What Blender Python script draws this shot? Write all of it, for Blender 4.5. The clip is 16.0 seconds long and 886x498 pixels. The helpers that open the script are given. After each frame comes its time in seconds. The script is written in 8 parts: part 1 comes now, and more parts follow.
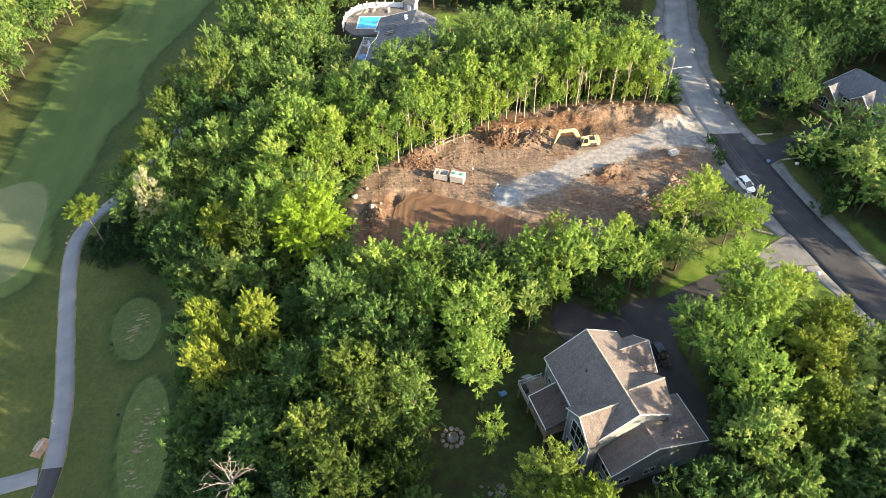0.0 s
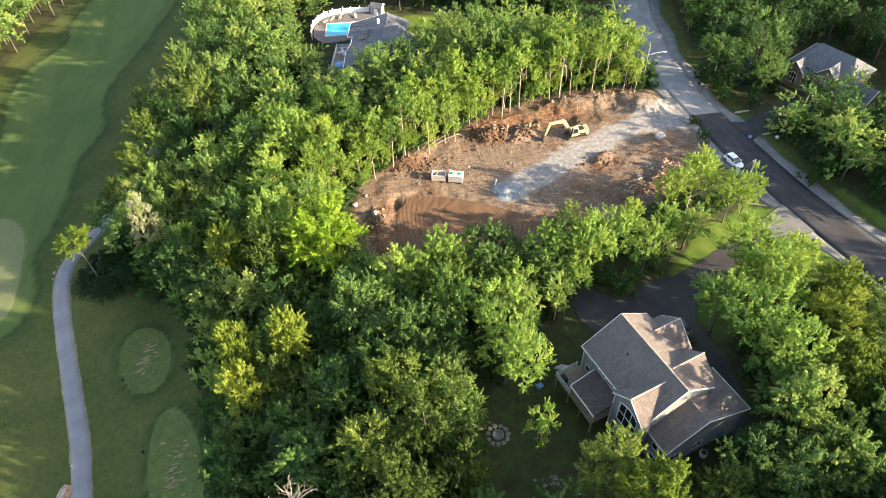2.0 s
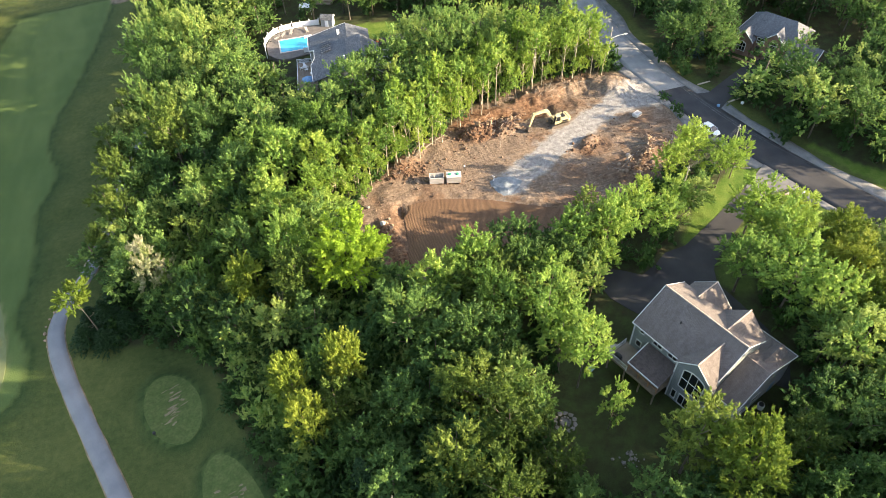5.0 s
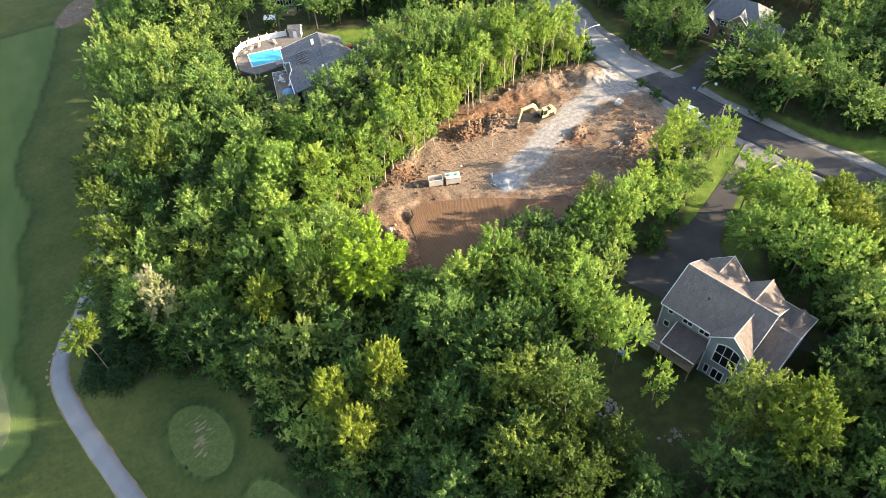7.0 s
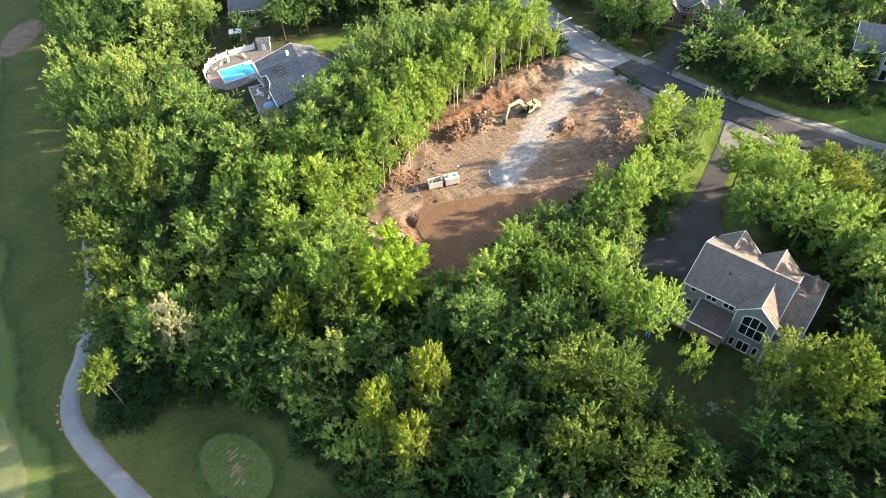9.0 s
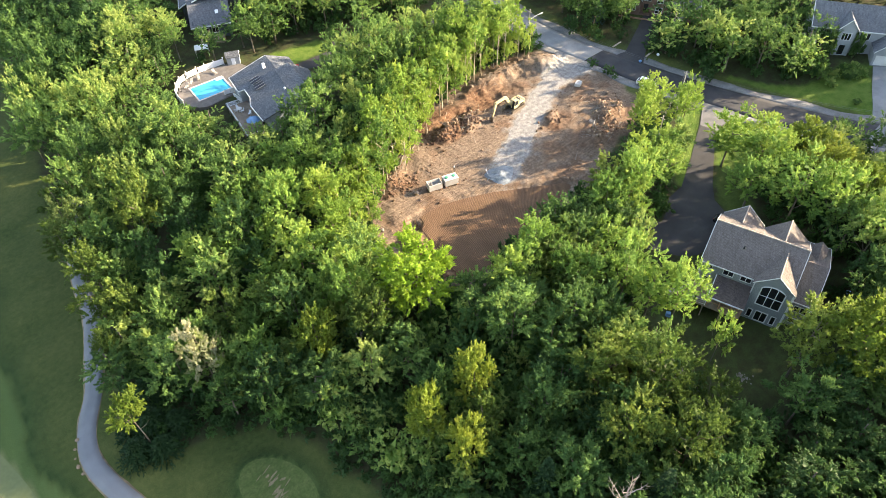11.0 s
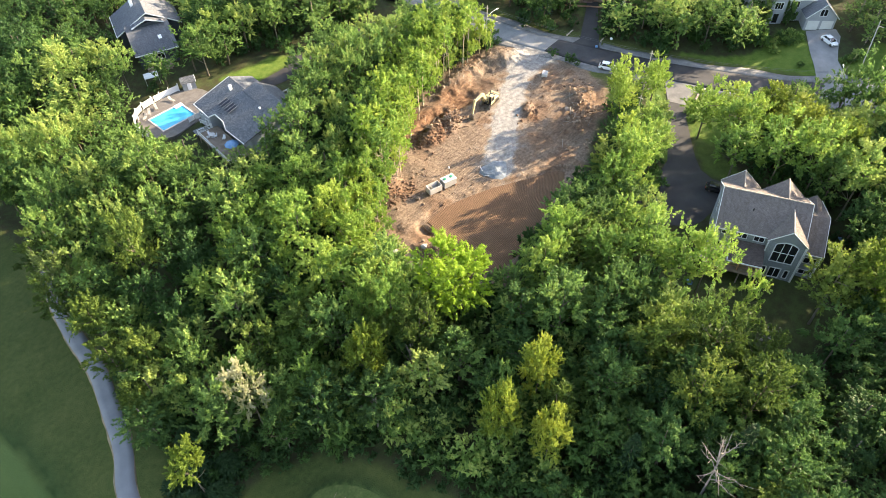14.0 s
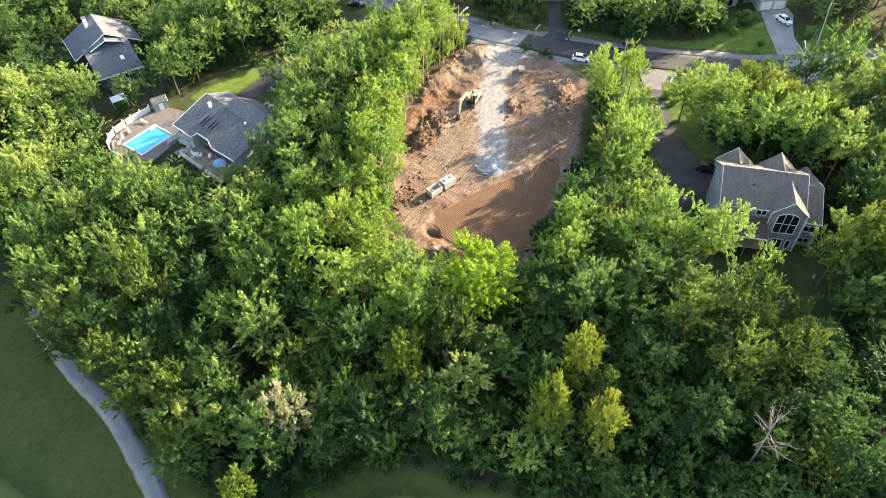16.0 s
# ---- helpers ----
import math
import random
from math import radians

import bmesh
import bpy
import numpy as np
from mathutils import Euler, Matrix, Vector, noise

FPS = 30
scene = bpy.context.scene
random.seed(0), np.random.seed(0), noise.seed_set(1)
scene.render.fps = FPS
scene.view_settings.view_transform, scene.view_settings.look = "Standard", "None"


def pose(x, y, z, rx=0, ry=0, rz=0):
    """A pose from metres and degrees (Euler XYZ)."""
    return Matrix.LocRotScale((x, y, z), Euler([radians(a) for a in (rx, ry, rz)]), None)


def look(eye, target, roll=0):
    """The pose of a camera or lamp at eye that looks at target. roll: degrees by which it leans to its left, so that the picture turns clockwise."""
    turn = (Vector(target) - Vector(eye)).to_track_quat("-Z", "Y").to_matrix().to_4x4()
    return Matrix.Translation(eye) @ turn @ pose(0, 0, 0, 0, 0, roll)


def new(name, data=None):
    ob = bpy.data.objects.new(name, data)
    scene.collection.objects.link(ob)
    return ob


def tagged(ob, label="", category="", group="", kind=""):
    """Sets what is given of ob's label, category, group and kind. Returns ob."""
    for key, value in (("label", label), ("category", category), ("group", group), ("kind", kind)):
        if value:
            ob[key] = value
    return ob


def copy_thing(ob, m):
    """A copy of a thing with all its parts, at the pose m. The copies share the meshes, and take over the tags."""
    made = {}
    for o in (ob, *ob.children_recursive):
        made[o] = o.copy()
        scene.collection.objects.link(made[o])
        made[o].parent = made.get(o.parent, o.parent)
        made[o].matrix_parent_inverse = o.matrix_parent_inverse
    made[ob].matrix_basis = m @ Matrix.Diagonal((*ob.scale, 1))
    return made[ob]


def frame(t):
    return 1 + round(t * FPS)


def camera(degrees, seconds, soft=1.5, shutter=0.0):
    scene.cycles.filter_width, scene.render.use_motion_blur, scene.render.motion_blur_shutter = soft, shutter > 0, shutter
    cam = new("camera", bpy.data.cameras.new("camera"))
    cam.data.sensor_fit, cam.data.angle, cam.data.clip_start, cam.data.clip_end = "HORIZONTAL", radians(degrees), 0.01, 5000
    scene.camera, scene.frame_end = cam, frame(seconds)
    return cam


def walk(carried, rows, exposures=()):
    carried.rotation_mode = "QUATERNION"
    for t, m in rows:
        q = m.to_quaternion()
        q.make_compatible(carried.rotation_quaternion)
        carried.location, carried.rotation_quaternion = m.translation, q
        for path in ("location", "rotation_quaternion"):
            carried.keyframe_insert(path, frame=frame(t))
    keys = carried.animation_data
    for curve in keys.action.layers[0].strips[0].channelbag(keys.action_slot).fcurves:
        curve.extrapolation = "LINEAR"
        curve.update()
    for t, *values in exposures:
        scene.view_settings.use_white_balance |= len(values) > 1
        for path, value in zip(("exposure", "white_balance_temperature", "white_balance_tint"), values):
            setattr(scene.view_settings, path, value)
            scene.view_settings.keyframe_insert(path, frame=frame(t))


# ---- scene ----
# ---------------------------------------------------------------- camera
cam = camera(65.9, 16.0, soft=0.64)
ROWS = [
    (0, -0.098, -0.108, 89.622, 1.933, -47.136, -2.602),
    (1, -6.226, 0.079, 89.637, -1.643, -47.169, -2.569),
    (2, -12.340, 0.641, 89.609, -5.207, -47.170, -2.579),
    (3, -18.424, 1.577, 89.561, -8.768, -47.151, -2.614),
    (4, -24.461, 2.888, 89.512, -12.331, -47.120, -2.656),
    (5, -30.431, 4.571, 89.476, -15.904, -47.086, -2.690),
    (6, -36.315, 6.627, 89.464, -19.492, -47.054, -2.706),
    (7, -42.092, 9.054, 89.483, -23.101, -47.029, -2.694),
    (8, -47.738, 11.851, 89.535, -26.733, -47.014, -2.648),
    (9, -53.232, 15.016, 89.618, -30.394, -47.010, -2.565),
    (10, -58.548, 18.547, 89.726, -34.085, -47.016, -2.443),
    (11, -63.659, 22.441, 89.849, -37.809, -47.032, -2.284),
    (12, -68.539, 26.696, 89.973, -41.568, -47.052, -2.093),
    (13, -73.159, 31.309, 90.080, -45.362, -47.073, -1.877),
    (14, -77.490, 36.276, 90.147, -49.192, -47.088, -1.646),
    (15, -81.500, 41.596, 90.148, -53.057, -47.087, -1.412),
    (16, -85.158, 47.262, 90.052, -56.956, -47.063, -1.191),
]
walk(cam, [(t, look((x, y, z), Vector((x, y, z)) + Vector((-math.sin(radians(yaw)) * math.cos(radians(p)), math.cos(radians(yaw)) * math.cos(radians(p)), math.sin(radians(p)))), r)) for t, x, y, z, yaw, p, r in ROWS],
     [(0.0, 2.16, 7700, 16), (8.0, 2.36, 7700, 16), (16.0, 2.46, 7700, 16)])
# ---------------------------------------------------------------- light
SUN_DIR = Vector((0.915, -0.403, 0.0)).normalized()   # towards the sun, on the plan
SUN_EL = radians(18.3)
world = bpy.data.worlds.new("sky")
scene.world = world
world.use_nodes = True
wn = world.node_tree.nodes
wn.clear()
sky = wn.new("ShaderNodeTexSky")
sky.sky_type, sky.sun_disc = "NISHITA", False
sky.sun_elevation = SUN_EL
sky.sun_rotation = math.atan2(SUN_DIR.x, SUN_DIR.y)
bg = wn.new("ShaderNodeBackground")
bg.inputs["Strength"].default_value = 0.15
wout = wn.new("ShaderNodeOutputWorld")
world.node_tree.links.new(sky.outputs[0], bg.inputs[0])
world.node_tree.links.new(bg.outputs[0], wout.inputs[0])
sun = new("sun", bpy.data.lights.new("sun", "SUN"))
sun.data.energy, sun.data.angle, sun.data.color = 4.8, radians(0.6), (1.0, 0.895, 0.70)
sun_way = SUN_DIR * math.cos(SUN_EL) + Vector((0, 0, math.sin(SUN_EL)))
sun.matrix_world = look(sun_way * 300, (0, 0, 0))

# ---------------------------------------------------------------- materials
def nodes_of(name):
    m = bpy.data.materials.new(name)
    m.use_nodes = True
    nt = m.node_tree
    b = nt.nodes["Principled BSDF"]
    return m, nt, b

def nnode(nt, kind, **inputs):
    n = nt.nodes.new(kind)
    for k, v in inputs.items():
        n.inputs[k].default_value = v
    return n

def rgb(c):
    return (c[0], c[1], c[2], 1)

def surf(name, a, b, scale=1.5, fine=14.0, rough=0.8, bump=0.2, grain=0.25, metal=0.0, spec=0.3, dist=0.02):
    """Two base colours mixed by a broad noise, a fine grain over it, and relief from the grain; in metres."""
    m, nt, p = nodes_of(name)
    geo = nt.nodes.new("ShaderNodeNewGeometry")
    n1 = nnode(nt, "ShaderNodeTexNoise", Scale=scale, Detail=4.0)
    n2 = nnode(nt, "ShaderNodeTexNoise", Scale=fine, Detail=5.0, Roughness=0.65)
    for n in (n1, n2):
        nt.links.new(geo.outputs["Position"], n.inputs["Vector"])
    ramp = nnode(nt, "ShaderNodeMapRange", **{"From Min": 0.32, "From Max": 0.68})
    nt.links.new(n1.outputs["Fac"], ramp.inputs["Value"])
    mix = nt.nodes.new("ShaderNodeMix")
    mix.data_type = "RGBA"
    mix.inputs["A"].default_value, mix.inputs["B"].default_value = rgb(a), rgb(b)
    nt.links.new(ramp.outputs["Result"], mix.inputs["Factor"])
    g = nnode(nt, "ShaderNodeMapRange", **{"From Min": 0.25, "From Max": 0.75, "To Min": 1 - grain, "To Max": 1 + grain})
    nt.links.new(n2.outputs["Fac"], g.inputs["Value"])
    mul = nt.nodes.new("ShaderNodeVectorMath")
    mul.operation = "MULTIPLY"
    nt.links.new(mix.outputs["Result"], mul.inputs[0])
    nt.links.new(g.outputs["Result"], mul.inputs[1])
    nt.links.new(mul.outputs["Vector"], p.inputs["Base Color"])
    p.inputs["Roughness"].default_value, p.inputs["Metallic"].default_value = rough, metal
    p.inputs["Specular IOR Level"].default_value = spec
    if bump:
        bn = nnode(nt, "ShaderNodeBump", Strength=bump, Distance=dist)
        nt.links.new(n2.outputs["Fac"], bn.inputs["Height"])
        nt.links.new(bn.outputs["Normal"], p.inputs["Normal"])
    return m

def leafy(name, dark, mid, light, trans=0.5, jitter=0.45):
    """Leaf colour by tree (object's random and the woods' own tint), by leafy bough, darker for leaves inside a crown,
    and a little by leaf.
    """
    m, nt, p = nodes_of(name)
    info = nt.nodes.new("ShaderNodeObjectInfo")
    geo = nt.nodes.new("ShaderNodeNewGeometry")
    att = nt.nodes.new("ShaderNodeAttribute")
    att.attribute_name = "tint"
    add = nt.nodes.new("ShaderNodeMath"); add.operation = "ADD"
    nt.links.new(info.outputs["Random"], add.inputs[0])
    nt.links.new(att.outputs["Fac"], add.inputs[1])
    fr = nt.nodes.new("ShaderNodeMath"); fr.operation = "FRACT"
    nt.links.new(add.outputs[0], fr.inputs[0])
    j = nnode(nt, "ShaderNodeMapRange", **{"To Min": -jitter / 6, "To Max": jitter / 6})
    nt.links.new(geo.outputs["Random Per Island"], j.inputs["Value"])
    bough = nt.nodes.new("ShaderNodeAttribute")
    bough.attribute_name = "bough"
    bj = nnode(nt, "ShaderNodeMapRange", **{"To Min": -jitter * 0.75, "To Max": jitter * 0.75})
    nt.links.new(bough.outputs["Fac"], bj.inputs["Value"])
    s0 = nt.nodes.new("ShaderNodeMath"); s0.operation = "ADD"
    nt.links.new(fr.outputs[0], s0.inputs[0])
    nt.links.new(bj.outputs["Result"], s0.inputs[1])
    s = nt.nodes.new("ShaderNodeMath"); s.operation = "ADD"
    nt.links.new(s0.outputs[0], s.inputs[0])
    nt.links.new(j.outputs["Result"], s.inputs[1])
    cr = nt.nodes.new("ShaderNodeValToRGB")
    cr.color_ramp.elements[0].color, cr.color_ramp.elements[1].color = rgb(dark), rgb(light)
    e = cr.color_ramp.elements.new(0.55); e.color = rgb(mid)
    nt.links.new(s.outputs[0], cr.inputs["Fac"])
    nt.links.new(cr.outputs["Color"], p.inputs["Base Color"])
    p.inputs["Roughness"].default_value = 0.55
    p.inputs["Specular IOR Level"].default_value = 0.12
    tr = nt.nodes.new("ShaderNodeBsdfTranslucent")
    glow = nt.nodes.new("ShaderNodeVectorMath"); glow.operation = "MULTIPLY"
    glow.inputs[1].default_value = (1.45, 1.4, 1.3)   # light that passes a leaf is yellower and stronger than what it sends back
    nt.links.new(cr.outputs["Color"], glow.inputs[0])
    nt.links.new(glow.outputs["Vector"], tr.inputs["Color"])
    mx = nnode(nt, "ShaderNodeMixShader", Fac=trans)
    nt.links.new(p.outputs[0], mx.inputs[1])
    nt.links.new(tr.outputs[0], mx.inputs[2])
    nt.links.new(mx.outputs[0], nt.nodes["Material Output"].inputs["Surface"])
    return m

def ground_material():
    """Forest litter, with rough grass, fairway, green, lawn, soil, and rubble laid in by zone."""
    m, nt, p = nodes_of("ground_cover")
    geo = nt.nodes.new("ShaderNodeNewGeometry")
    def tex(scale, detail=4.0, stretch=None):
        n = nnode(nt, "ShaderNodeTexNoise", Scale=scale, Detail=detail, Roughness=0.6)
        if stretch:
            mp = nt.nodes.new("ShaderNodeMapping")
            mp.inputs["Scale"].default_value = stretch[:3]
            mp.inputs["Rotation"].default_value = (0, 0, stretch[3])
            nt.links.new(geo.outputs["Position"], mp.inputs["Vector"])
            nt.links.new(mp.outputs["Vector"], n.inputs["Vector"])
        else:
            nt.links.new(geo.outputs["Position"], n.inputs["Vector"])
        return n.outputs["Fac"]
    def duo(a, b, fac, lo=0.35, hi=0.65):
        r = nnode(nt, "ShaderNodeMapRange", **{"From Min": lo, "From Max": hi})
        nt.links.new(fac, r.inputs["Value"])
        x = nt.nodes.new("ShaderNodeMix"); x.data_type = "RGBA"
        x.inputs["A"].default_value, x.inputs["B"].default_value = rgb(a), rgb(b)
        nt.links.new(r.outputs["Result"], x.inputs["Factor"])
        return x.outputs["Result"]
    def over(under, top, fac):
        x = nt.nodes.new("ShaderNodeMix"); x.data_type = "RGBA"
        nt.links.new(fac, x.inputs["Factor"])
        nt.links.new(under, x.inputs["A"])
        nt.links.new(top, x.inputs["B"])
        return x.outputs["Result"]
    def zone(name):
        a = nt.nodes.new("ShaderNodeAttribute"); a.attribute_name = name
        s = nt.nodes.new("ShaderNodeSeparateColor")
        nt.links.new(a.outputs["Color"], s.inputs["Color"])
        return s.outputs
    za, zb = zone("zone_grass"), zone("zone_soil")
    za_alpha = [n for n in nt.nodes if n.bl_idname == "ShaderNodeAttribute" and n.attribute_name == "zone_grass"][0].outputs["Alpha"]
    broad, mid, fine = tex(0.09), tex(0.5), tex(6.0, 6.0)
    mow = tex(0.16, 2.0, (1.0, 0.25, 1.0, 0.5))
    col = duo((0.038, 0.034, 0.018), (0.045, 0.062, 0.022), mid)
    rough = over(duo((0.032, 0.056, 0.014), (0.090, 0.102, 0.030), broad, 0.3, 0.70), duo((0.030, 0.052, 0.013), (0.094, 0.102, 0.031), tex(1.1, 7.0), 0.34, 0.66), nnode(nt, "ShaderNodeValue").outputs[0])
    rough_mix = rough.node.inputs["Factor"]
    for l in list(rough_mix.links):
        nt.links.remove(l)
    rough_mix.default_value = 0.4
    col = over(col, rough, za[0])
    collar = [n for n in nt.nodes if n.bl_idname == "ShaderNodeAttribute" and n.attribute_name == "zone_soil"][0].outputs["Alpha"]
    col = over(col, duo((0.022, 0.044, 0.012), (0.036, 0.062, 0.018), mid), collar)
    col = over(col, duo((0.058, 0.096, 0.028), (0.080, 0.118, 0.036), mow), za[1])
    col = over(col, duo((0.14, 0.15, 0.065), (0.17, 0.165, 0.08), mid), za[2])
    col = over(col, duo((0.058, 0.112, 0.016), (0.105, 0.152, 0.030), mid), zb[2])
    soil = over(duo((0.136, 0.097, 0.069), (0.222, 0.165, 0.120), mid), duo((0.064, 0.042, 0.029), (0.235, 0.178, 0.132), tex(2.2, 8.0), 0.36, 0.64), nnode(nt, "ShaderNodeValue").outputs[0])
    half = soil.node.inputs["Factor"]
    for l in list(half.links):
        nt.links.remove(l)
    half.default_value = 0.5
    col = over(col, soil, zb[0])
    col = over(col, duo((0.075, 0.038, 0.022), (0.175, 0.105, 0.064), tex(1.3, 7.0), 0.38, 0.62), zb[1])
    col = over(col, duo((0.15, 0.143, 0.13), (0.285, 0.275, 0.258), tex(1.8, 8.0)), za_alpha)
    g = nnode(nt, "ShaderNodeMapRange", **{"From Min": 0.25, "From Max": 0.75, "To Min": 0.7, "To Max": 1.3})
    nt.links.new(fine, g.inputs["Value"])
    mul = nt.nodes.new("ShaderNodeVectorMath"); mul.operation = "MULTIPLY"
    nt.links.new(col, mul.inputs[0])
    nt.links.new(g.outputs["Result"], mul.inputs[1])
    nt.links.new(mul.outputs["Vector"], p.inputs["Base Color"])
    p.inputs["Roughness"].default_value, p.inputs["Specular IOR Level"].default_value = 0.95, 0.15
    ruts = tex(1.6, 3.0, (0.10, 1.6, 1.0, -0.75))
    cross = tex(1.1, 3.0, (1.5, 0.12, 1.0, -0.35))
    r = nnode(nt, "ShaderNodeMath"); r.operation = "MULTIPLY_ADD"
    nt.links.new(ruts, r.inputs[0]); r.inputs[1].default_value = 2.2
    nt.links.new(cross, r.inputs[2])
    r2 = nnode(nt, "ShaderNodeMath"); r2.operation = "MULTIPLY"
    nt.links.new(r.outputs[0], r2.inputs[0]); nt.links.new(zb[0], r2.inputs[1])
    r3 = nnode(nt, "ShaderNodeMath"); r3.operation = "MULTIPLY_ADD"
    nt.links.new(r2.outputs[0], r3.inputs[0]); r3.inputs[1].default_value = 1.1
    nt.links.new(fine, r3.inputs[2])
    bn = nnode(nt, "ShaderNodeBump", Strength=0.8, Distance=0.14)
    nt.links.new(r3.outputs[0], bn.inputs["Height"])
    nt.links.new(bn.outputs["Normal"], p.inputs["Normal"])
    tone = nnode(nt, "ShaderNodeMapRange", **{"From Min": 1.1, "From Max": 2.1, "To Min": 0.86, "To Max": 1.12})
    nt.links.new(r.outputs[0], tone.inputs["Value"])
    tm = nt.nodes.new("ShaderNodeMix"); tm.data_type = "FLOAT"
    tm.inputs["A"].default_value = 1.0
    nt.links.new(zb[0], tm.inputs["Factor"]); nt.links.new(tone.outputs["Result"], tm.inputs["B"])
    mul2 = nt.nodes.new("ShaderNodeVectorMath"); mul2.operation = "MULTIPLY"
    nt.links.new(mul.outputs["Vector"], mul2.inputs[0]); nt.links.new(tm.outputs["Result"], mul2.inputs[1])
    nt.links.new(mul2.outputs["Vector"], p.inputs["Base Color"])
    return m

def glass_mat(name, tint, rough=0.06):
    m, nt, p = nodes_of(name)
    p.inputs["Base Color"].default_value = rgb(tint)
    p.inputs["Roughness"].default_value, p.inputs["Specular IOR Level"].default_value = rough, 0.8
    return m

def shingle_mat(name, a, b):
    """Asphalt shingles: courses broken into tabs, with streaks down the slope."""
    m, nt, p = nodes_of(name)
    tc = nt.nodes.new("ShaderNodeUVMap"); tc.uv_map = "metres"
    br = nt.nodes.new("ShaderNodeTexBrick")
    br.inputs["Scale"].default_value = 1.0
    br.inputs["Color1"].default_value, br.inputs["Color2"].default_value = rgb(a), rgb(b)
    br.inputs["Mortar"].default_value = rgb([x * 0.55 for x in a])
    br.inputs["Brick Width"].default_value, br.inputs["Row Height"].default_value, br.inputs["Mortar Size"].default_value = 0.34, 0.15, 0.012
    nt.links.new(tc.outputs["UV"], br.inputs["Vector"])
    n = nnode(nt, "ShaderNodeTexNoise", Scale=1.1, Detail=6.0, Roughness=0.7)
    mp = nt.nodes.new("ShaderNodeMapping"); mp.inputs["Scale"].default_value = (1.6, 0.35, 1)
    nt.links.new(tc.outputs["UV"], mp.inputs["Vector"])
    nt.links.new(mp.outputs["Vector"], n.inputs["Vector"])
    g = nnode(nt, "ShaderNodeMapRange", **{"From Min": 0.25, "From Max": 0.75, "To Min": 0.72, "To Max": 1.25})
    nt.links.new(n.outputs["Fac"], g.inputs["Value"])
    mul = nt.nodes.new("ShaderNodeVectorMath"); mul.operation = "MULTIPLY"
    nt.links.new(br.outputs["Color"], mul.inputs[0])
    nt.links.new(g.outputs["Result"], mul.inputs[1])
    nt.links.new(mul.outputs["Vector"], p.inputs["Base Color"])
    p.inputs["Roughness"].default_value, p.inputs["Specular IOR Level"].default_value = 0.9, 0.2
    bn = nnode(nt, "ShaderNodeBump", Strength=0.4, Distance=0.015)
    nt.links.new(br.outputs["Fac"], bn.inputs["Height"])
    bn.invert = True
    nt.links.new(bn.outputs["Normal"], p.inputs["Normal"])
    return m

def combed_mat(name, a, b, centre):
    """Brown graded earth with fine track marks that bend round a far centre, darker in their hollows."""
    m, nt, p = nodes_of(name)
    geo = nt.nodes.new("ShaderNodeNewGeometry")
    mp = nt.nodes.new("ShaderNodeMapping"); mp.inputs["Location"].default_value = (-centre[0], -centre[1], 0)
    nt.links.new(geo.outputs["Position"], mp.inputs["Vector"])
    wv = nt.nodes.new("ShaderNodeTexWave"); wv.wave_type = "RINGS"; wv.rings_direction = "Z"
    for k, v in (("Scale", 1.2), ("Distortion", 14.0), ("Detail", 4.0), ("Detail Scale", 0.12)):
        wv.inputs[k].default_value = v
    nt.links.new(mp.outputs["Vector"], wv.inputs["Vector"])
    n1 = nnode(nt, "ShaderNodeTexNoise", Scale=0.35, Detail=6.0)
    n2 = nnode(nt, "ShaderNodeTexNoise", Scale=5.0, Detail=6.0, Roughness=0.7)
    for n in (n1, n2):
        nt.links.new(geo.outputs["Position"], n.inputs["Vector"])
    mix = nt.nodes.new("ShaderNodeMix"); mix.data_type = "RGBA"
    mix.inputs["A"].default_value, mix.inputs["B"].default_value = rgb(a), rgb(b)
    nt.links.new(n1.outputs["Fac"], mix.inputs["Factor"])
    g = nnode(nt, "ShaderNodeMapRange", **{"To Min": 0.74, "To Max": 1.24})
    nt.links.new(wv.outputs["Fac"], g.inputs["Value"])
    g2 = nnode(nt, "ShaderNodeMapRange", **{"From Min": 0.25, "From Max": 0.75, "To Min": 0.7, "To Max": 1.3})
    nt.links.new(n2.outputs["Fac"], g2.inputs["Value"])
    mul = nt.nodes.new("ShaderNodeVectorMath"); mul.operation = "MULTIPLY"
    mul2 = nt.nodes.new("ShaderNodeVectorMath"); mul2.operation = "MULTIPLY"
    nt.links.new(mix.outputs["Result"], mul.inputs[0]); nt.links.new(g.outputs["Result"], mul.inputs[1])
    nt.links.new(mul.outputs["Vector"], mul2.inputs[0]); nt.links.new(g2.outputs["Result"], mul2.inputs[1])
    nt.links.new(mul2.outputs["Vector"], p.inputs["Base Color"])
    p.inputs["Roughness"].default_value, p.inputs["Specular IOR Level"].default_value = 0.95, 0.15
    ad = nt.nodes.new("ShaderNodeMath"); ad.operation = "ADD"
    nt.links.new(wv.outputs["Fac"], ad.inputs[0]); nt.links.new(n2.outputs["Fac"], ad.inputs[1])
    bn = nnode(nt, "ShaderNodeBump", Strength=0.8, Distance=0.08)
    nt.links.new(ad.outputs[0], bn.inputs["Height"])
    nt.links.new(bn.outputs["Normal"], p.inputs["Normal"])
    return m

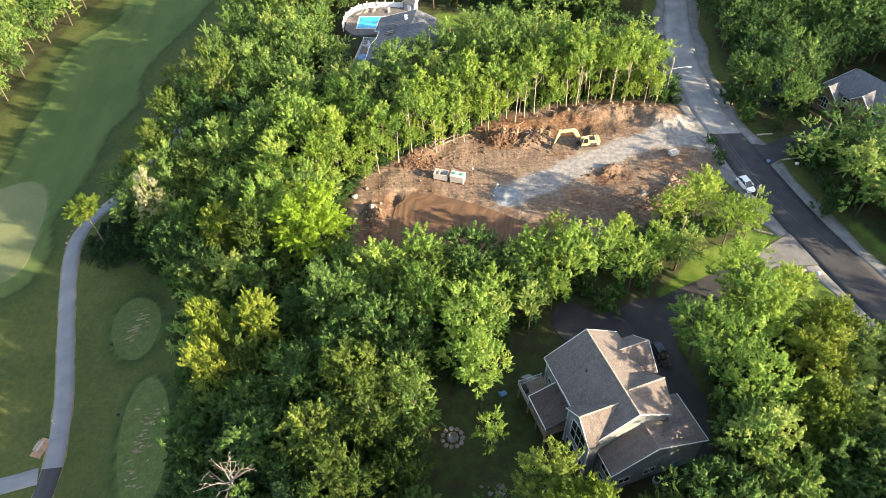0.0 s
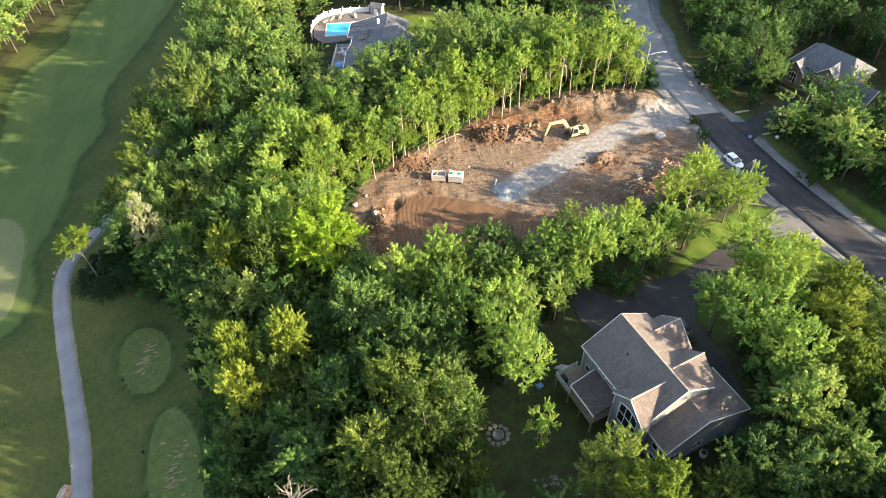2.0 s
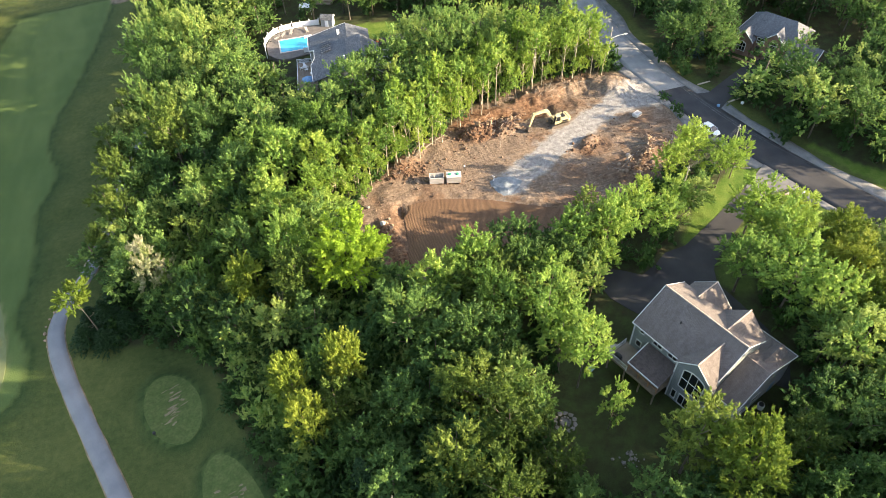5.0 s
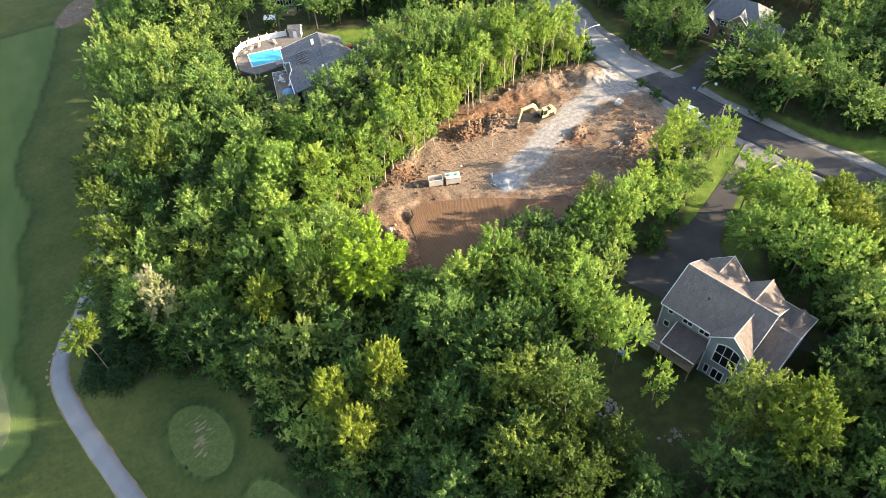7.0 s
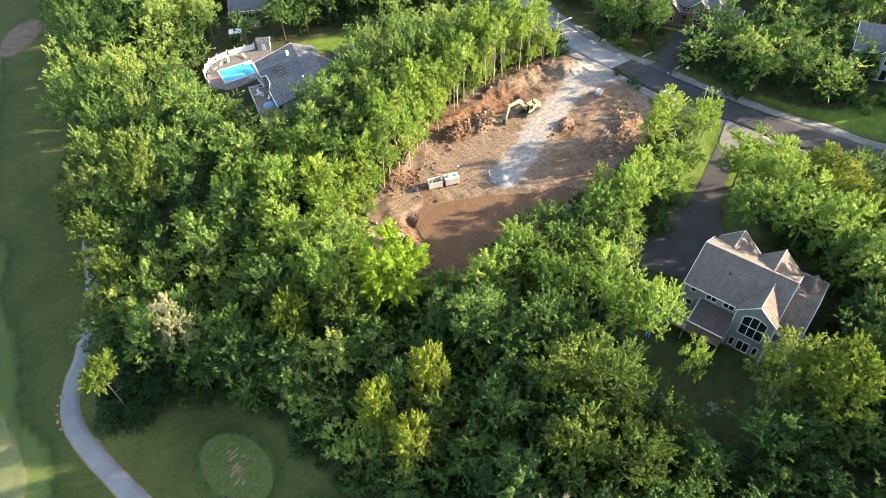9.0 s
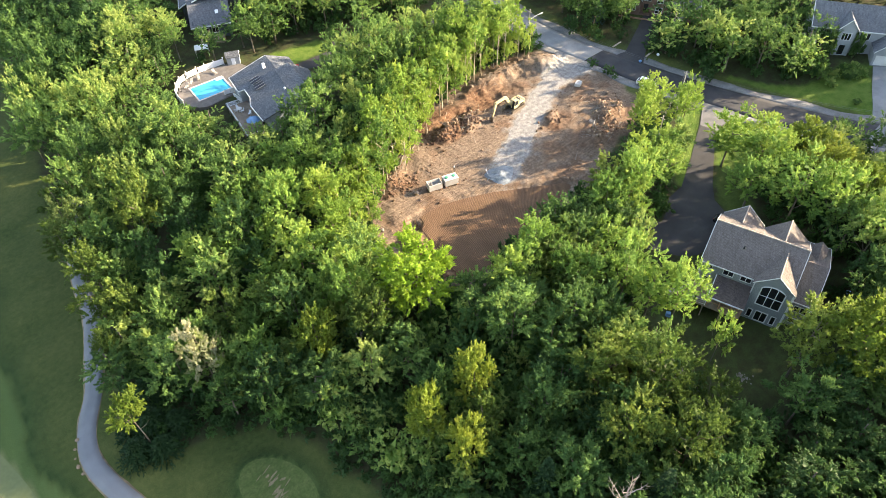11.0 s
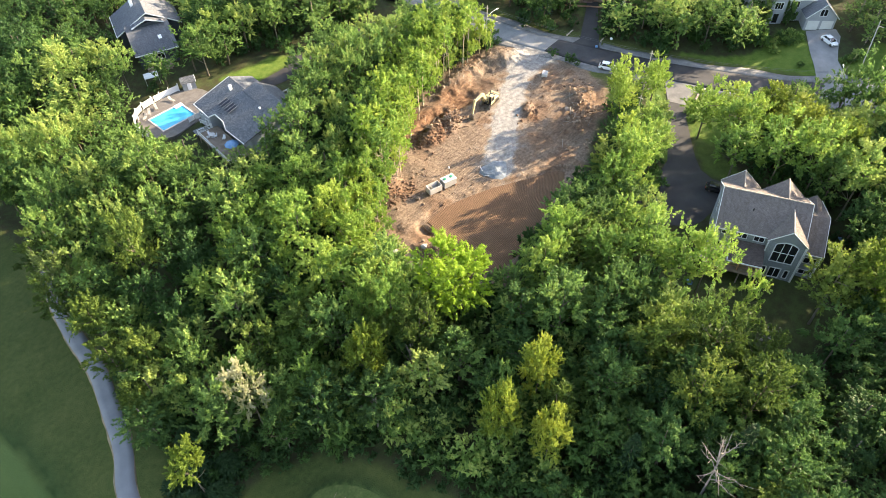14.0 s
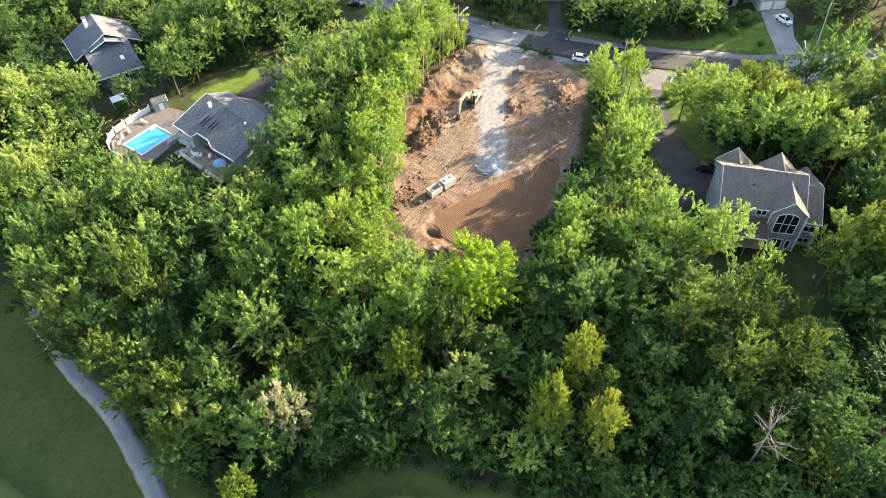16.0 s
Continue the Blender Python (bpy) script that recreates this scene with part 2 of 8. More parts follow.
M = {}
M["combed"] = combed_mat("graded_brown_earth", (0.104, 0.060, 0.036), (0.168, 0.104, 0.064), (-4, 52))
M["ground"] = ground_material()
M["leaf"] = leafy("maple_leaves", (0.052, 0.106, 0.031), (0.133, 0.232, 0.060), (0.236, 0.308, 0.087), 0.42, 0.6)
# dark green kinds; in the gloom zones the colour also stands for shade
M["leaf_dark"] = leafy("dark_blue_green_shaded_leaves", (0.033, 0.077, 0.025), (0.057, 0.123, 0.034), (0.098, 0.174, 0.046), 0.38)
M["leaf_olive"] = leafy("olive_leaves", (0.042, 0.074, 0.016), (0.082, 0.131, 0.027), (0.138, 0.188, 0.040), 0.40)
M["leaf_fresh"] = leafy("fresh_maple_leaves", (0.083, 0.160, 0.036), (0.154, 0.262, 0.058), (0.233, 0.325, 0.075), 0.46, 0.6)
M["leaf_lime"] = leafy("lime_leaves", (0.133, 0.225, 0.042), (0.185, 0.285, 0.055), (0.254, 0.335, 0.070), 0.45)
M["leaf_bright"] = leafy("vivid_green_leaves", (0.175, 0.285, 0.032), (0.223, 0.330, 0.040), (0.270, 0.360, 0.050))
M["leaf_yellow"] = leafy("yellow_green_leaves", (0.086, 0.140, 0.023), (0.145, 0.202, 0.033), (0.212, 0.260, 0.046), 0.45)
M["leaf_pale"] = leafy("pale_grey_green_leaves", (0.095, 0.140, 0.045), (0.165, 0.205, 0.075), (0.33, 0.33, 0.21))
M["needles"] = leafy("dark_needles", (0.018, 0.045, 0.016), (0.03, 0.065, 0.022), (0.045, 0.085, 0.03), 0.1)
M["needles_blue"] = leafy("blue_needles", (0.035, 0.07, 0.065), (0.05, 0.09, 0.085), (0.07, 0.11, 0.10), 0.1)
M["bark"] = surf("grey_bark", (0.10, 0.085, 0.065), (0.17, 0.145, 0.11), 0.8, 9.0, 0.9, 0.5)
M["bark_pale"] = surf("pale_maple_bark", (0.29, 0.245, 0.18), (0.44, 0.385, 0.30), 0.8, 9.0, 0.9, 0.5)
M["root"] = surf("earthy_root_wood", (0.20, 0.13, 0.085), (0.31, 0.22, 0.15), 2.0, 12.0, 0.9, 0.4)
M["dead"] = surf("bleached_wood", (0.17, 0.15, 0.125), (0.27, 0.24, 0.205), 2.0, 12.0, 0.85, 0.4)
M["asphalt_new"] = surf("fresh_asphalt", (0.028, 0.029, 0.032), (0.045, 0.045, 0.047), 0.35, 22.0, 0.75, 0.3)
M["asphalt_old"] = surf("worn_dusty_asphalt", (0.165, 0.170, 0.172), (0.255, 0.258, 0.254), 0.25, 18.0, 0.85, 0.3)
M["asphalt_path"] = surf("grey_path_asphalt", (0.15, 0.155, 0.165), (0.20, 0.205, 0.21), 0.3, 18.0, 0.85, 0.3)
M["asphalt_apron"] = surf("worn_grey_apron", (0.10, 0.10, 0.10), (0.15, 0.148, 0.145), 0.5, 16.0, 0.85, 0.3)
M["asphalt_drive"] = surf("black_driveway_asphalt", (0.024, 0.024, 0.027), (0.045, 0.044, 0.044), 0.2, 18.0, 0.75, 0.3)
M["tee_grass"] = surf("closely_mown_tee_grass", (0.058, 0.088, 0.021), (0.088, 0.110, 0.031), 0.9, 3.0, 0.95, 0.2, 0.3)
M["tee_worn"] = surf("worn_dry_turf", (0.14, 0.12, 0.06), (0.24, 0.18, 0.11), 1.6, 4.0, 0.95, 0.3, 0.35)
M["green_grass"] = surf("putting_green_grass", (0.112, 0.132, 0.056), (0.135, 0.15, 0.066), 0.12, 2.0, 0.95, 0.1, 0.12)
M["gravel"] = surf("crushed_stone", (0.15, 0.144, 0.135), (0.27, 0.262, 0.25), 1.2, 5.0, 0.95, 1.0, 0.45, dist=0.08)
M["gravel_dark"] = surf("road_shoulder_gravel", (0.118, 0.120, 0.118), (0.190, 0.190, 0.184), 0.5, 8.0, 0.95, 0.8, 0.4, dist=0.06)
M["dirt_edge"] = surf("sandy_path_edge", (0.12, 0.10, 0.055), (0.27, 0.205, 0.125), 0.7, 5.0, 0.95, 0.4, 0.4)
M["gravel_blue"] = surf("blue_grey_crushed_stone", (0.135, 0.16, 0.178), (0.225, 0.255, 0.275), 0.8, 7.0, 0.95, 0.9, 0.4, dist=0.08)
M["concrete"] = surf("light_concrete", (0.42, 0.40, 0.37), (0.52, 0.50, 0.47), 0.5, 12.0, 0.85, 0.15, 0.12)
M["concrete_drive"] = surf("grey_driveway_concrete", (0.20, 0.198, 0.195), (0.27, 0.266, 0.26), 0.4, 10.0, 0.85, 0.15, 0.15)
# light concrete darkened for inner faces in shade; boulders use it too
M["concrete_dark"] = surf("shaded_concrete_inside", (0.30, 0.29, 0.27), (0.36, 0.35, 0.33), 0.9, 12.0, 0.9, 0.15, 0.15)
M["stone"] = surf("fieldstone", (0.30, 0.24, 0.19), (0.45, 0.37, 0.30), 1.2, 9.0, 0.9, 0.5, 0.3)
M["stone_grey"] = surf("weathered_grey_stone", (0.15, 0.135, 0.12), (0.25, 0.225, 0.20), 1.2, 9.0, 0.9, 0.5, 0.3)
M["stone_soil"] = surf("earthy_stone", (0.16, 0.105, 0.068), (0.29, 0.21, 0.15), 1.4, 9.0, 0.95, 0.6, 0.3)
M["clod"] = surf("turned_earth", (0.072, 0.040, 0.025), (0.165, 0.104, 0.068), 0.7, 5.0, 0.95, 0.5, 0.3)
M["roof_grey"] = shingle_mat("weathered_grey_shingles", (0.120, 0.102, 0.092), (0.160, 0.139, 0.127))
M["roof_porch"] = shingle_mat("brown_grey_shingles", (0.085, 0.066, 0.060), (0.12, 0.095, 0.086))
M["roof_slate"] = shingle_mat("blue_grey_shingles", (0.062, 0.070, 0.080), (0.15, 0.162, 0.176))
M["roof_dark"] = shingle_mat("dark_grey_shingles", (0.10, 0.108, 0.12), (0.145, 0.153, 0.165))
M["siding"] = surf("grey_green_siding", (0.17, 0.19, 0.19), (0.20, 0.22, 0.22), 0.4, 6.0, 0.7, 0.1, 0.08)
M["siding_grey"] = surf("grey_siding", (0.27, 0.285, 0.295), (0.32, 0.335, 0.345), 0.4, 6.0, 0.7, 0.1, 0.08)
M["siding_dark"] = surf("navy_grey_siding", (0.04, 0.05, 0.06), (0.055, 0.065, 0.078), 0.4, 6.0, 0.7, 0.1, 0.1)
M["brick"] = surf("brown_brick", (0.17, 0.10, 0.075), (0.24, 0.15, 0.115), 1.2, 18.0, 0.9, 0.3, 0.25)
M["trim"] = surf("white_trim", (0.56, 0.56, 0.54), (0.64, 0.64, 0.62), 0.6, 6.0, 0.5, 0.05, 0.05)
M["vinyl"] = surf("white_vinyl", (0.74, 0.75, 0.76), (0.82, 0.82, 0.83), 0.6, 6.0, 0.4, 0.05, 0.04)
M["glass"] = glass_mat("window_glass", (0.012, 0.014, 0.017))
M["deck"] = surf("weathered_deck_boards", (0.20, 0.15, 0.11), (0.28, 0.22, 0.17), 1.0, 10.0, 0.85, 0.3)
M["paver"] = surf("grey_brown_pavers", (0.105, 0.096, 0.09), (0.145, 0.134, 0.127), 0.9, 7.0, 0.85, 0.3)
M["pool_water"] = glass_mat("pool_water", (0.03, 0.42, 0.60), 0.08)
M["yellow"] = surf("machine_yellow_paint", (0.46, 0.375, 0.19), (0.56, 0.48, 0.28), 1.5, 7.0, 0.5, 0.1, 0.15)
M["steel"] = surf("worn_steel", (0.14, 0.12, 0.10), (0.24, 0.20, 0.17), 2.0, 12.0, 0.55, 0.2, 0.3, 0.6)
M["black"] = surf("matt_black", (0.015, 0.015, 0.016), (0.03, 0.03, 0.03), 3.0, 12.0, 0.6, 0.1, 0.1)
M["rubber"] = surf("dark_rubber", (0.02, 0.019, 0.018), (0.035, 0.033, 0.03), 3.0, 14.0, 0.9, 0.2, 0.2)
M["car_white"] = surf("white_car_paint", (0.74, 0.74, 0.74), (0.80, 0.80, 0.80), 0.5, 2.0, 0.2, 0.0, 0.02, 0.0, 0.6)
M["car_dark"] = surf("black_car_paint", (0.012, 0.013, 0.015), (0.02, 0.02, 0.023), 0.5, 2.0, 0.15, 0.0, 0.02, 0.0, 0.7)
M["red"] = surf("red_paint", (0.40, 0.03, 0.03), (0.48, 0.05, 0.04), 2.0, 8.0, 0.5, 0.05, 0.1)
M["green_lid"] = surf("green_plastic_lid", (0.03, 0.22, 0.14), (0.05, 0.28, 0.18), 3.0, 12.0, 0.5, 0.05, 0.1)
M["blue"] = surf("faded_blue_fabric", (0.10, 0.22, 0.38), (0.16, 0.30, 0.46), 2.0, 10.0, 0.8, 0.2, 0.15)
M["pole"] = surf("grey_weathered_pole", (0.30, 0.28, 0.25), (0.42, 0.40, 0.36), 1.0, 10.0, 0.85, 0.3)
M["wire"] = surf("dull_cable", (0.10, 0.10, 0.10), (0.16, 0.16, 0.16), 1.0, 8.0, 0.7, 0.0, 0.1)
M["wood_red"] = surf("reddish_timber", (0.30, 0.16, 0.10), (0.40, 0.23, 0.15), 1.5, 10.0, 0.85, 0.3)
M["solar"] = glass_mat("solar_glass", (0.012, 0.015, 0.026), 0.4)
M["solar"].node_tree.nodes["Principled BSDF"].inputs["Specular IOR Level"].default_value = 0.25
# ---------------------------------------------------------------- mesh helpers
class Build:
    """Collects faces of one mesh."""
    def __init__(self):
        self.v, self.f = [], []
    def add(self, vs, fs):
        o = len(self.v)
        self.v += [tuple(p) for p in vs]
        self.f += [tuple(i + o for i in f) for f in fs]
        return self
    def box(self, x0, x1, y0, y1, z0, z1):
        return self.add([(x, y, z) for z in (z0, z1) for y in (y0, y1) for x in (x0, x1)],
                        [(0, 2, 3, 1), (4, 5, 7, 6), (0, 1, 5, 4), (2, 6, 7, 3), (0, 4, 6, 2), (1, 3, 7, 5)])
    def bbox(self, x0, x1, y0, y1, z0, z1, c=0.05):
        """A box with its upper edges and uprights chamfered."""
        vs = []
        for z, e in ((z0, c), (z0 + c, 0), (z1 - c, 0), (z1, c)):
            X0, X1, Y0, Y1 = x0 + e, x1 - e, y0 + e, y1 - e
            vs += [(X0 + c, Y0, z), (X1 - c, Y0, z), (X1, Y0 + c, z), (X1, Y1 - c, z), (X1 - c, Y1, z), (X0 + c, Y1, z), (X0, Y1 - c, z), (X0, Y0 + c, z)]
        fs = [tuple(range(7, -1, -1)), tuple(range(24, 32))]
        for k in range(3):
            for i in range(8):
                j = (i + 1) % 8
                fs.append((k * 8 + i, k * 8 + j, k * 8 + 8 + j, k * 8 + 8 + i))
        return self.add(vs, fs)
    def slab(self, pts, t):
        """A flat polygon made t thick, downwards along its normal."""
        p = [Vector(q) for q in pts]
        n = (p[1] - p[0]).cross(p[2] - p[0]).normalized()
        if n.z < -1e-6:
            p.reverse(); n = -n
        k = len(p)
        vs = p + [q - n * t for q in p]
        fs = [tuple(range(k)), tuple(range(2 * k - 1, k - 1, -1))]
        fs += [((i + 1) % k, i, k + i, k + (i + 1) % k) for i in range(k)]
        return self.add(vs, fs)
    def prism(self, pts, d):
        """A polygon pushed along the vector d."""
        p = [Vector(q) for q in pts]
        d = Vector(d)
        k = len(p)
        vs = p + [q + d for q in p]
        fs = [tuple(range(k - 1, -1, -1)), tuple(range(k, 2 * k))]
        fs += [(i, (i + 1) % k, k + (i + 1) % k, k + i) for i in range(k)]
        return self.add(vs, fs)
    def tube(self, path, radii, n=6):
        path = [Vector(p) for p in path]
        vs, fs = [], []
        for i, p in enumerate(path):
            d = (path[min(i + 1, len(path) - 1)] - path[max(i - 1, 0)]).normalized()
            a = d.cross(Vector((0, 0, 1)) if abs(d.z) < 0.9 else Vector((1, 0, 0))).normalized()
            b = d.cross(a)
            r = radii[i] if isinstance(radii, (list, tuple)) else radii
            vs += [p + (a * math.cos(2 * math.pi * j / n) + b * math.sin(2 * math.pi * j / n)) * r for j in range(n)]
        for i in range(len(path) - 1):
            for j in range(n):
                fs.append((i * n + j, i * n + (j + 1) % n, (i + 1) * n + (j + 1) % n, (i + 1) * n + j))
        fs += [tuple(range(n - 1, -1, -1)), tuple(range((len(path) - 1) * n, len(path) * n))]
        return self.add(vs, fs)
    def turned(self, profile, n=12, at=(0, 0, 0)):
        """A body of revolution round z from (radius, height) pairs."""
        vs = [(at[0] + r * math.cos(2 * math.pi * j / n), at[1] + r * math.sin(2 * math.pi * j / n), at[2] + z) for r, z in profile for j in range(n)]
        fs = [(i * n + j, i * n + (j + 1) % n, (i + 1) * n + (j + 1) % n, (i + 1) * n + j) for i in range(len(profile) - 1) for j in range(n)]
        fs += [tuple(range(n - 1, -1, -1)), tuple(range((len(profile) - 1) * n, len(profile) * n))]
        return self.add(vs, fs)
    def moved(self, m, k=0):
        self.v[k:] = [tuple(m @ Vector(p)) for p in self.v[k:]]
        return self

def mesh_of(name, b, material, uv=False, smooth=False):
    me = bpy.data.meshes.new(name)
    me.from_pydata(b.v, [], b.f)
    if material:
        me.materials.append(material)
    if uv:
        lay = me.uv_layers.new(name="metres")
        for pl in me.polygons:
            n = pl.normal
            h = Vector((-n.y, n.x, 0))
            h = h.normalized() if h.length > 1e-4 else Vector((1, 0, 0))
            s = n.cross(h)
            for li in pl.loop_indices:
                co = me.vertices[me.loops[li].vertex_index].co
                lay.data[li].uv = (co.dot(h), co.dot(s))
    if smooth:
        me.polygons.foreach_set("use_smooth", [True] * len(me.polygons))
    me.update()
    return me

def part(name, b, material, parent=None, label="", uv=False, smooth=False):
    ob = new(name, mesh_of(name, b, material, uv, smooth))
    if parent:
        ob.parent = parent
    if label:
        tagged(ob, label)
    return ob

def part_each(name, b, material, parent, label=""):
    """Every loose piece of the build becomes a part of its own."""
    root = list(range(len(b.v)))
    def top(i):
        while root[i] != i:
            root[i] = root[root[i]]
            i = root[i]
        return i
    for f in b.f:
        for i in f[1:]:
            root[top(i)] = top(f[0])
    groups = {}
    for f in b.f:
        groups.setdefault(top(f[0]), []).append(f)
    for fs in groups.values():
        ids = sorted({i for f in fs for i in f})
        at = {i: k for k, i in enumerate(ids)}
        p = Build()
        p.v, p.f = [b.v[i] for i in ids], [tuple(at[i] for i in f) for f in fs]
        part(name, p, material, parent, label)

def thing(name, label, category, at=(0, 0, 0), turn=0.0, group="", kind=""):
    ob = new(name)
    ob.empty_display_size = 0.5
    ob.matrix_basis = pose(*at, 0, 0, turn)
    return tagged(ob, label, category, group, kind)

# ---------------------------------------------------------------- plan of the place
def sstep(a):
    a = np.clip(a, 0, 1)
    return a * a * (3 - 2 * a)

def vnoise(x, y, seed=0):
    """Smooth noise in 0..1 on a unit grid."""
    xi, yi = np.floor(x).astype(np.int64), np.floor(y).astype(np.int64)
    fx, fy = sstep(x - xi), sstep(y - yi)
    def h(i, j):
        n = (i * 374761393 + j * 668265263 + seed * 2147483647) & 0xFFFFFFFF
        n = ((n ^ (n >> 13)) * 1274126177) & 0xFFFFFFFF
        return ((n ^ (n >> 16)) & 0xFFFF) / 65535.0
    return (h(xi, yi) * (1 - fx) + h(xi + 1, yi) * fx) * (1 - fy) + (h(xi, yi + 1) * (1 - fx) + h(xi + 1, yi + 1) * fx) * fy

def fbm(x, y, seed=0, octaves=4):
    s, a, t = 0, 1.0, 0
    for k in range(octaves):
        s = s + a * vnoise(x * 2 ** k, y * 2 ** k, seed + k)
        t += a
        a *= 0.5
    return s / t

def side(poly, x, y):
    """Distance to the edge of a polygon: positive inside."""
    x, y = np.asarray(x, float), np.asarray(y, float)
    px, py = [p[0] for p in poly], [p[1] for p in poly]
    close = (x > min(px) - 14) & (x < max(px) + 14) & (y > min(py) - 14) & (y < max(py) + 14)
    if not close.all():
        out = np.full(x.shape, -14.0)
        if close.any():
            out[close] = side(poly, x[close], y[close])
        return out
    d = np.full(x.shape, 1e9)
    ins = np.zeros(x.shape, bool)
    for (x0, y0), (x1, y1) in zip(poly, poly[1:] + poly[:1]):
        ex, ey = x1 - x0, y1 - y0
        t = np.clip(((x - x0) * ex + (y - y0) * ey) / (ex * ex + ey * ey + 1e-12), 0, 1)
        d = np.minimum(d, np.hypot(x - x0 - t * ex, y - y0 - t * ey))
        if y0 != y1:
            ins ^= ((y0 > y) != (y1 > y)) & (x < ex * (y - y0) / ey + x0)
    return np.where(ins, d, -d)

def along(pts, step=1.5):
    """A smooth line through the points, with a point every step metres."""
    p = [Vector((*q, 0)) for q in pts]
    p = [p[0] * 2 - p[1]] + p + [p[-1] * 2 - p[-2]]
    out = []
    for i in range(1, len(p) - 2):
        k = max(2, int((p[i + 1] - p[i]).length / step))
        for j in range(k):
            t = j / k
            out.append(0.5 * (2 * p[i] + (p[i + 1] - p[i - 1]) * t + (2 * p[i - 1] - 5 * p[i] + 4 * p[i + 1] - p[i + 2]) * t * t + (3 * p[i] - 3 * p[i + 1] + p[i + 2] - p[i - 1]) * t ** 3))
    return [(q.x, q.y) for q in out + [p[-2]]]

CLEARING = along([(-20, 99), (-17.0, 103.6), (-12.2, 106.8), (-6, 110.6), (3, 115.8), (12, 121.0), (24, 124.6), (38, 125.5), (48, 122), (50.5, 114), (50.5, 104), (50, 97), (43, 91), (31, 87), (22, 83), (14, 82), (2, 81), (-8, 79), (-14, 77), (-17, 80), (-21, 89), (-20, 99)], 2)[:-1]
GOLF = [(-39, 10), (-42, 40), (-44.5, 51), (-47, 63), (-49.5, 74), (-54, 83), (-61, 87), (-67, 88), (-68, 96), (-67.5, 104), (-67, 115), (-64, 124), (-62.8, 134), (-61.0, 146), (-60.5, 156), (-61, 172), (-58, 190), (-54, 212), (-52, 240), (-51, 300),
        (-112, 300), (-108, 215), (-112, 200), (-115, 192), (-117.5, 169), (-115.5, 143), (-124, 110), (-140, 80), (-140, 10)]
FAIRWAY = along([(-70, 232), (-74, 205), (-79, 182), (-83, 166), (-83.3, 155), (-80.8, 143), (-84, 131), (-83, 119), (-83.5, 109), (-85, 101.5), (-82, 92), (-83, 84), (-88, 80), (-96, 80), (-103, 88), (-105, 104), (-103, 121), (-105, 134), (-106, 150), (-109.5, 165), (-108, 180), (-101.5, 191), (-103, 205), (-98, 232)], 2)
GREEN = along([(-103, 112), (-95, 114.5), (-89, 109), (-86, 98), (-85.3, 88), (-89, 84), (-97, 84), (-103, 92), (-104.5, 104), (-103, 112)], 1.5)[:-1]
def ellipse(cx, cy, a, b, turn, n=28):
    c, s = math.cos(radians(turn)), math.sin(radians(turn))
    return [(cx + a * math.cos(t) * c - b * math.sin(t) * s, cy + a * math.cos(t) * s + b * math.sin(t) * c) for t in (2 * math.pi * i / n for i in range(n))]
TEES = [ellipse(-57.4, 72.0, 4.3, 7.0, 17), ellipse(-48.9, 49.5, 4.2, 12.0, 14)]
BUNKER = ellipse(-63.5, 238, 11, 5, 60)
LAWNS = [[(-3.5, 36), (-4.5, 44), (-3, 52), (4, 56), (9, 60), (14, 64), (19, 57), (13, 48), (20, 36), (22, 33), (12, 31), (2, 34)],
         [(33, 71.6), (36.6, 75.6), (41.5, 80.6), (47, 83), (53, 86.5), (57.5, 84.0), (41, 74.5), (33, 70.5)],
         [(43, 66), (43.5, 71), (48.5, 74.3), (55.5, 77.3), (61, 75.5), (59, 70), (51, 64)],
         [(58, 70), (60.5, 76), (62.5, 69.5), (69, 57), (66, 53), (61, 62)],
         [(-5, 167.5), (9.5, 165), (14, 161), (9, 159), (0, 159.3), (-6, 161)], [(2, 150), (9, 153), (14, 152), (9, 147), (3, 146)],
         [(70.6, 87), (73, 79.5), (77.5, 68), (81, 58.2), (87, 62), (95.5, 67), (92, 72), (86.5, 71.5), (80, 74), (75.5, 79.5), (72, 87)], [(84, 51), (89, 56), (99, 51), (104, 42), (90, 40)],
         [(72, 114.2), (81, 120), (84, 117), (90, 114), (97, 118), (92, 126), (82, 125), (75, 120)],
         [(35.2, 58.0), (34.0, 61.8), (35.2, 64.4), (38.2, 66.9), (43.4, 70.2), (45, 66), (40.5, 62), (38, 58)]]
ROAD_NEAR = along([(57, 230), (57, 200), (55.4, 172), (52.2, 157), (50.4, 141.5), (50.6, 124), (52.3, 114), (54.2, 101), (57.6, 89.5), (60.8, 79), (64, 69.8), (67.6, 61), (72, 53), (82.6, 34.6), (92, 16), (104, -10)])
ROAD_FAR = along([(64, 230), (63.6, 200), (61.4, 172), (58.6, 155), (57, 139.5), (57.3, 126), (58.8, 115.3), (61.6, 104.3), (65.4, 89.5), (69.3, 78.5), (73.7, 67.5), (78.3, 57.6), (90.2, 36), (99, 17), (111, -10)])
def resample(pts, n):
    p = np.array(pts)
    s = np.concatenate([[0], np.cumsum(np.hypot(*np.diff(p, axis=0).T))])
    q = np.linspace(0, s[-1], n)
    return np.stack([np.interp(q, s, p[:, 0]), np.interp(q, s, p[:, 1])], 1)
NR = 180
RN, RF = resample(ROAD_NEAR, NR), resample(ROAD_FAR, NR)
ROAD_POLY = [tuple(p) for p in RN] + [tuple(p) for p in RF[::-1]]
PATH = along([(-61.5, 20), (-62.1, 34), (-62.5, 46), (-65.0, 57), (-68.7, 67.5), (-71.4, 75), (-74.2, 83), (-76.5, 91), (-77, 96.5), (-75.4, 102), (-72.2, 107.8), (-69.6, 115.5), (-66.8, 124.5), (-65.4, 134.5), (-63, 145), (-60.4, 152.5), (-57.4, 158), (-54.6, 162)])
